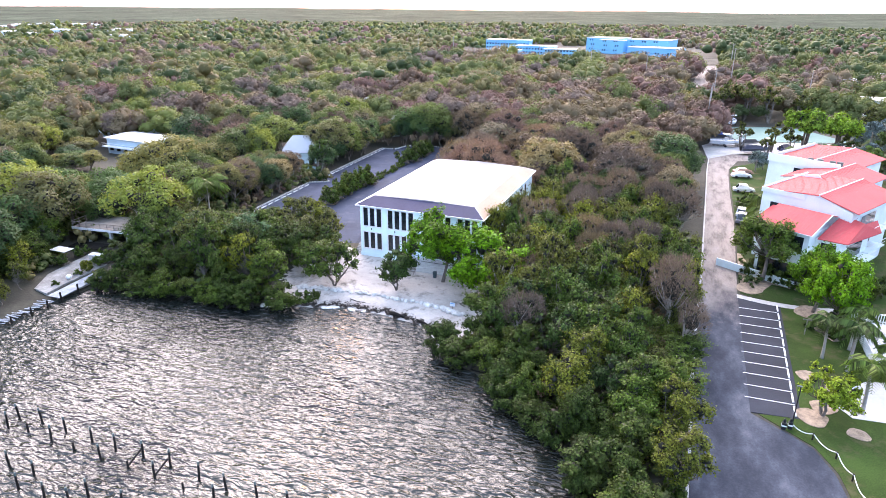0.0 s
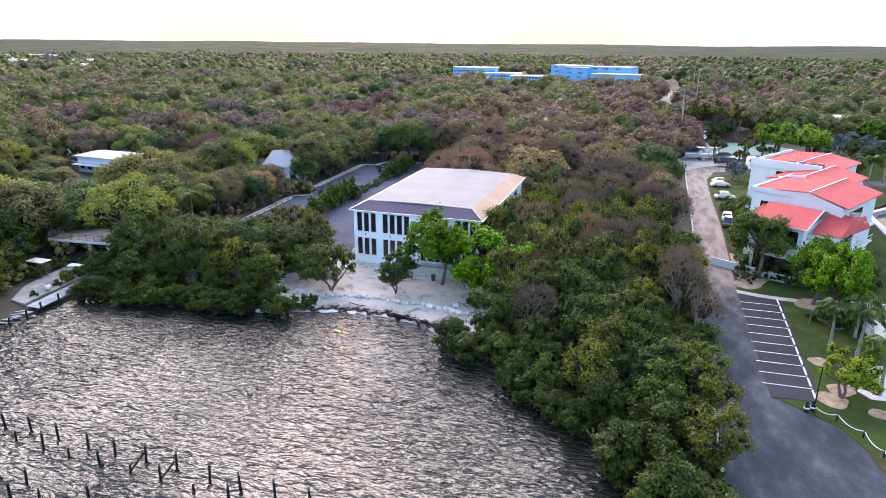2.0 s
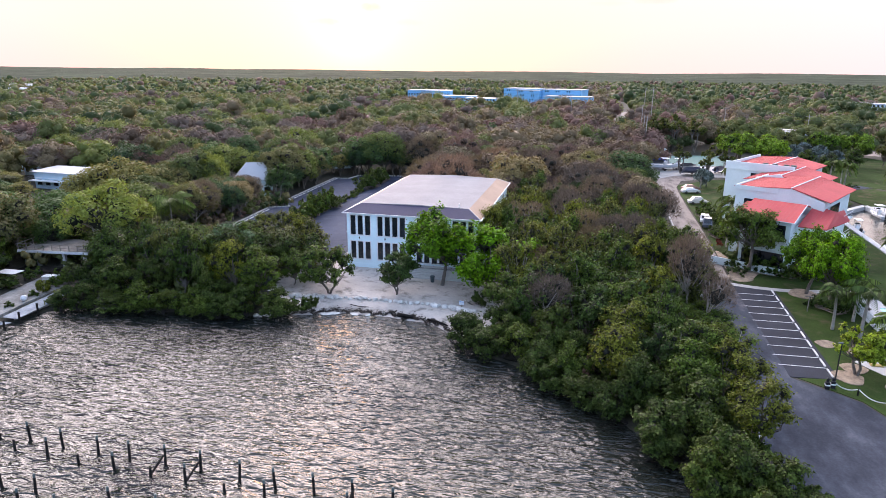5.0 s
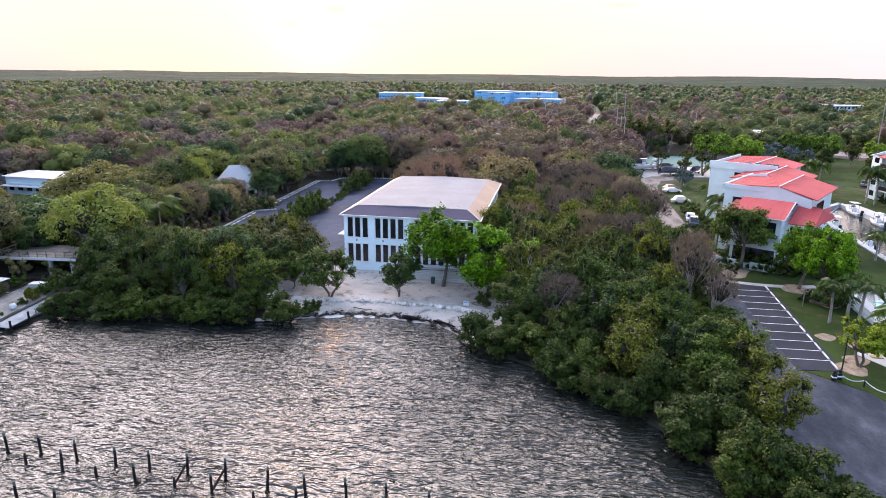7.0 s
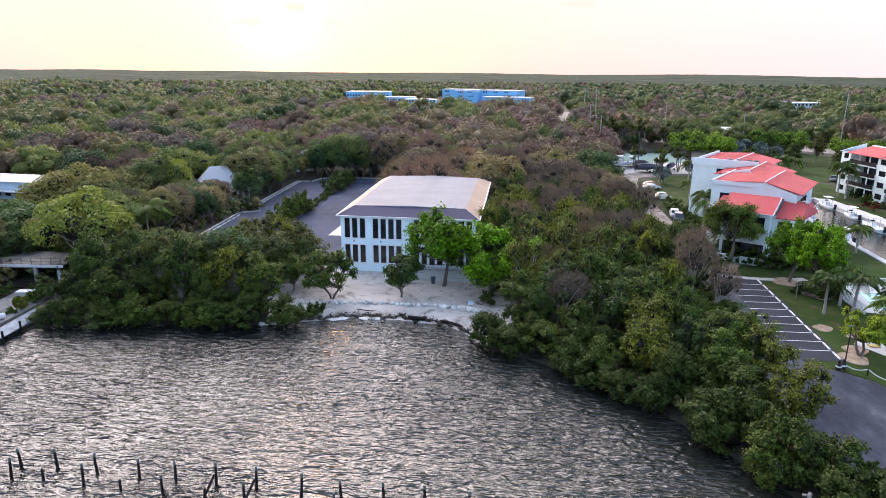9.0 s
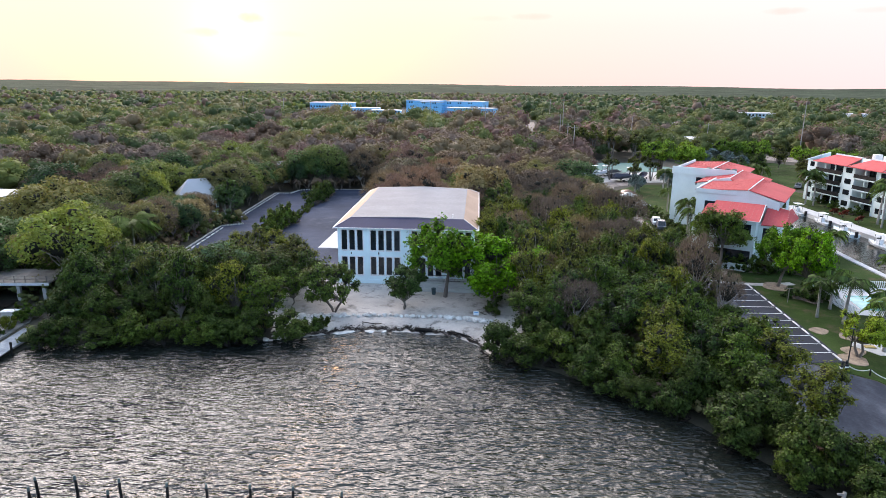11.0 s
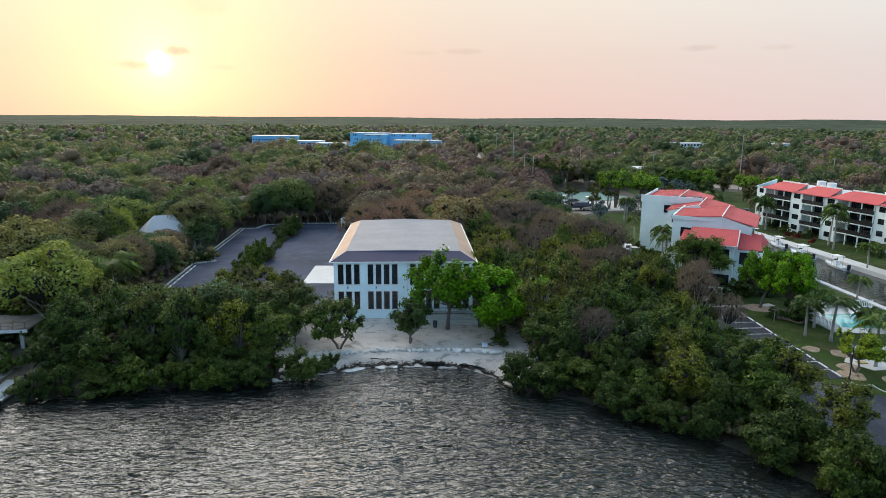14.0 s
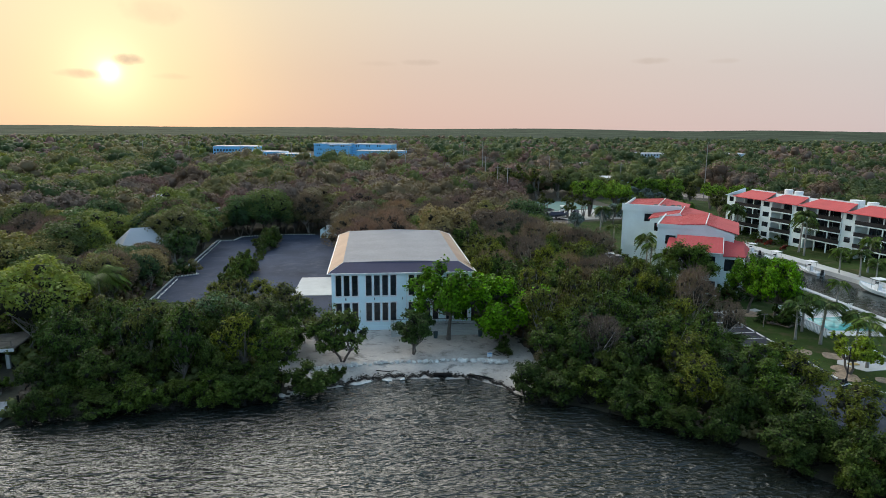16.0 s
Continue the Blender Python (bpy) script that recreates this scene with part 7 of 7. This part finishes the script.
def plain_house(label, x, y, a, lx, ly, h, wall, roofm, rise=1.2, balcony=False):
    hs = thing("house", label, "house", pose(x, y, GROUND, 0, 0, a), "houses among the trees")
    part("wall", Shape().box(-lx / 2, -ly / 2, -0.2, lx / 2, ly / 2, h), wall, hs)
    o = 0.7
    part("roof", Shape().add([(-lx / 2 - o, -ly / 2 - o, h), (lx / 2 + o, -ly / 2 - o, h), (lx / 2 + o, ly / 2 + o, h), (-lx / 2 - o, ly / 2 + o, h), (-lx / 2 + ly * 0.3, 0, h + rise), (lx / 2 - ly * 0.3, 0, h + rise)], [(0, 1, 5, 4), (1, 2, 5), (2, 3, 4, 5), (3, 0, 4), (3, 2, 1, 0)]), roofm, hs)
    for f in range(max(1, int(h / 3))):
        for k in range(int(lx / 2.6)):
            part("window", Shape().box(-lx / 2 + 0.8 + 2.6 * k, -ly / 2 - 0.05, 0.9 + 3 * f, -lx / 2 + 2.2 + 2.6 * k, -ly / 2 + 0.01, 2.3 + 3 * f), M_GLASS, hs)
    if balcony:
        b = part("balcony", Shape().box(-lx / 2 - 0.1, -ly / 2 - 1.8, h * 0.48, lx / 2, -ly / 2 - 0.06, h * 0.48 + 0.18), M_TRIM, hs)
        part("railing", Shape().box(-lx / 2, -ly / 2 - 1.8, h * 0.48 + 1.0, lx / 2, -ly / 2 - 1.74, h * 0.48 + 1.08).box(-lx / 2, -ly / 2 - 1.8, h * 0.48 + 0.5, lx / 2, -ly / 2 - 1.75, h * 0.48 + 0.55), M_TRIM, b)
    return hs


M_WROOF = surface("white_metal_roof", (0.42, 0.43, 0.45), 0.5, big=0.3, fine=4, vary=0.06, bump=0.1)
M_PBLUE = surface("pale_blue_wall", (0.55, 0.68, 0.76), 0.8, vary=0.06, bump=0.1)
plain_house("white two-storey house with balcony and pale roof", -91.5, 46, -4, 16, 9, 4.3, M_PBLUE, M_WROOF, 0.9, True)
plain_house("low pale blue house with flat white roof", -112, 62, -4, 14, 9, 5.6, M_PBLUE, M_WROOF, 0.5)
plain_house("house with a steep white metal roof among trees", -43, 49.5, 28, 8, 7, 4.2, M_WALL, M_WROOF, 3.6)
for x, y, a, lx in ((-118, 98, 10, 14), (-104, 82, 20, 9), (-74, 78, 40, 7), (-60, 130, 15, 8), (-66, 134, 60, 6), (-25, 150, 20, 7), (-130, 60, 5, 10), (-39, 96, 30, 6), (-46, 84, 10, 5)):
    plain_house("small white-roofed house half hidden by trees", x, y, a, lx, lx * 0.6, 5.0, M_WALL, M_WROOF, 1.2)
fr = random.Random(12)
for k in range(44):
    az, dist = radians(-fr.uniform(45, 60)), fr.choice([fr.uniform(380, 520), fr.uniform(750, 1300), fr.uniform(750, 1300)])
    plain_house("distant white-roofed house among the trees", 25 + dist * math.sin(az), -88 + dist * math.cos(az), fr.uniform(-20, 20), fr.uniform(9, 22) * (1.5 if dist > 700 else 1), fr.uniform(7, 12), fr.uniform(4.6, 5.8) if dist < 700 else fr.uniform(6, 8), M_WALL, M_WROOF, 1.0)
for x, y, lx, h in ((230, 430, 40, 9), (262, 430, 24, 8), (330, 460, 18, 8), (150, 330, 22, 6), (118, 290, 16, 6), (96, 282, 14, 5), (-113, 500, 40, 11), (-86, 488, 36, 7), (-60, 470, 26, 6), (-105, 460, 26, 5), (118, 205, 16, 6.5)):
    plain_house("pale commercial building with white roof beyond woods" if x > -60 else "sky-blue school annex with a white roof", x, y, 0, lx, 12, h, M_PBLUE if x > -60 else M_BLUE, M_WROOF, 0.6)


def utility_pole(x, y, h, label="wooden utility pole with crossarm", arm=True):
    p = thing("utility_pole", label, "pole", pose(x, y, GROUND), "utility poles")
    part("shaft", Shape().tube([(0, 0, 0), (0, 0, h)], [0.2, 0.13], 8), M_PALEBARK, p)
    if arm:
        part("crossarm", Shape().box(-1.2, -0.06, h - 0.8, 1.2, 0.06, h - 0.65), M_WOOD, p)
    return p


POLES = [(52.6, 128, 16), (53.4, 150, 15), (55, 186, 17), (63, 240, 22), (92, 216, 15), (118, 190, 14), (145, 165, 24), (170, 144, 15), (66, 330, 20), (24, 262, 18), (-8, 290, 19), (-44, 318, 19), (-80, 345, 19), (-120, 372, 18), (-160, 400, 18)]
for x, y, h in POLES:
    utility_pole(x, y, h)
wires = thing("power_line", "thin dark power cables along the highway", "cable", pose(0, 0, 0))
for a, b in ((3, 4), (4, 5), (5, 6), (6, 7), (9, 3), (10, 9), (11, 10), (12, 11)):
    (x0, y0, h0), (x1, y1, h1) = POLES[a], POLES[b]
    for dz in (0.7, 2.2, 3.4):
        part("cable", Shape().tube([(x0 + (x1 - x0) * u, y0 + (y1 - y0) * u, GROUND + (min(h0, h1) - dz) - 3.0 * u * (1 - u)) for u in [j / 8 for j in range(9)]], [0.035] * 9, 4, False), M_BLACK, wires)
shed = thing("utility_yard", "white block enclosure behind the hall", "enclosure", pose(-8.0, 79.5, GROUND, 0, 0, -8))
part("wall", Shape().box(0, 0, 0, 6.0, 0.3, 2.2).box(0, 0.3, 0, 0.3, 5, 2.2).box(5.7, 0.3, 0, 6.0, 5, 2.2), M_WALL, shed)
part("cabinet", Shape().box(1.2, 2.0, 0, 4.2, 4.0, 3.0, 0.05), M_TRIM, shed)
for x, y, s in ((-6.9, 78.6, 0.7), (-5.2, 78.3, 0.6)):
    put(shrub[0], x, y, s, 40, GROUND)
# kerb stones round the car park
kerb = setting("car_park_kerb", Shape().box(0, 0, 0, 0.1, 0.1, 0.05).moved(Matrix.Translation((-33, 36, GROUND))).mesh("car_park_kerb", M_LINE), "white kerb stones round the car park", "kerb")
stone_me = Shape().box(-0.9, -0.11, 0, 0.9, 0.11, 0.16, 0.03).mesh("kerb_stone", M_LINE)
small_me = Shape().box(-0.2, -0.15, 0, 0.2, 0.15, 0.22, 0.04).mesh("kerb_stone", M_ROCK)
for (x0, y0), (x1, y1), me, gap in ((LOT[0], LOT[1], stone_me, 2.5), (LOT[1], LOT[2], small_me, 0.55), (LOT[2], LOT[3], small_me, 0.6), (LOT[3], LOT[4], stone_me, 2.5), (LOT[4], LOT[5], small_me, 0.6), (LOT[5], LOT[6], small_me, 0.6), (LOT[6], LOT[7], small_me, 0.7), (LOT[7], LOT[8], small_me, 0.7), (LOT[0], LOT[1], small_me, 0.6), (LOT[3], LOT[4], small_me, 0.6)):
    l = math.hypot(x1 - x0, y1 - y0)
    a = math.degrees(math.atan2(y1 - y0, x1 - x0))
    off = 0.9 if me is stone_me else 0.0
    for k in range(int(l / gap)):
        u = (k + 0.5) * gap / l
        o = new("kerb_stone", me)
        o.parent = kerb
        nx, ny = -(y1 - y0) / l, (x1 - x0) / l
        o.matrix_basis = pose(x0 + (x1 - x0) * u - nx * off, y0 + (y1 - y0) * u - ny * off, GROUND + 0.04, 0, 0, a + fr.uniform(-4, 4))
for x, y in ((-30.2, 38.4), (-31.2, 39.6), (-32.2, 38.2)):
    put(hedge_box, x, y, 0.55, 20, GROUND, 1.6)
put(tree("ragged_tree", "tall ragged tree with bare limbs and green tufts", 90, 6.2, 3.4, 3.2, L_MID, M_PALEBARK, leaves=900, leaf=0.34, clumps=15, trunk_r=0.22, stems=3, spread=0.6), -34.5, 44, 1.0, 0, GROUND)
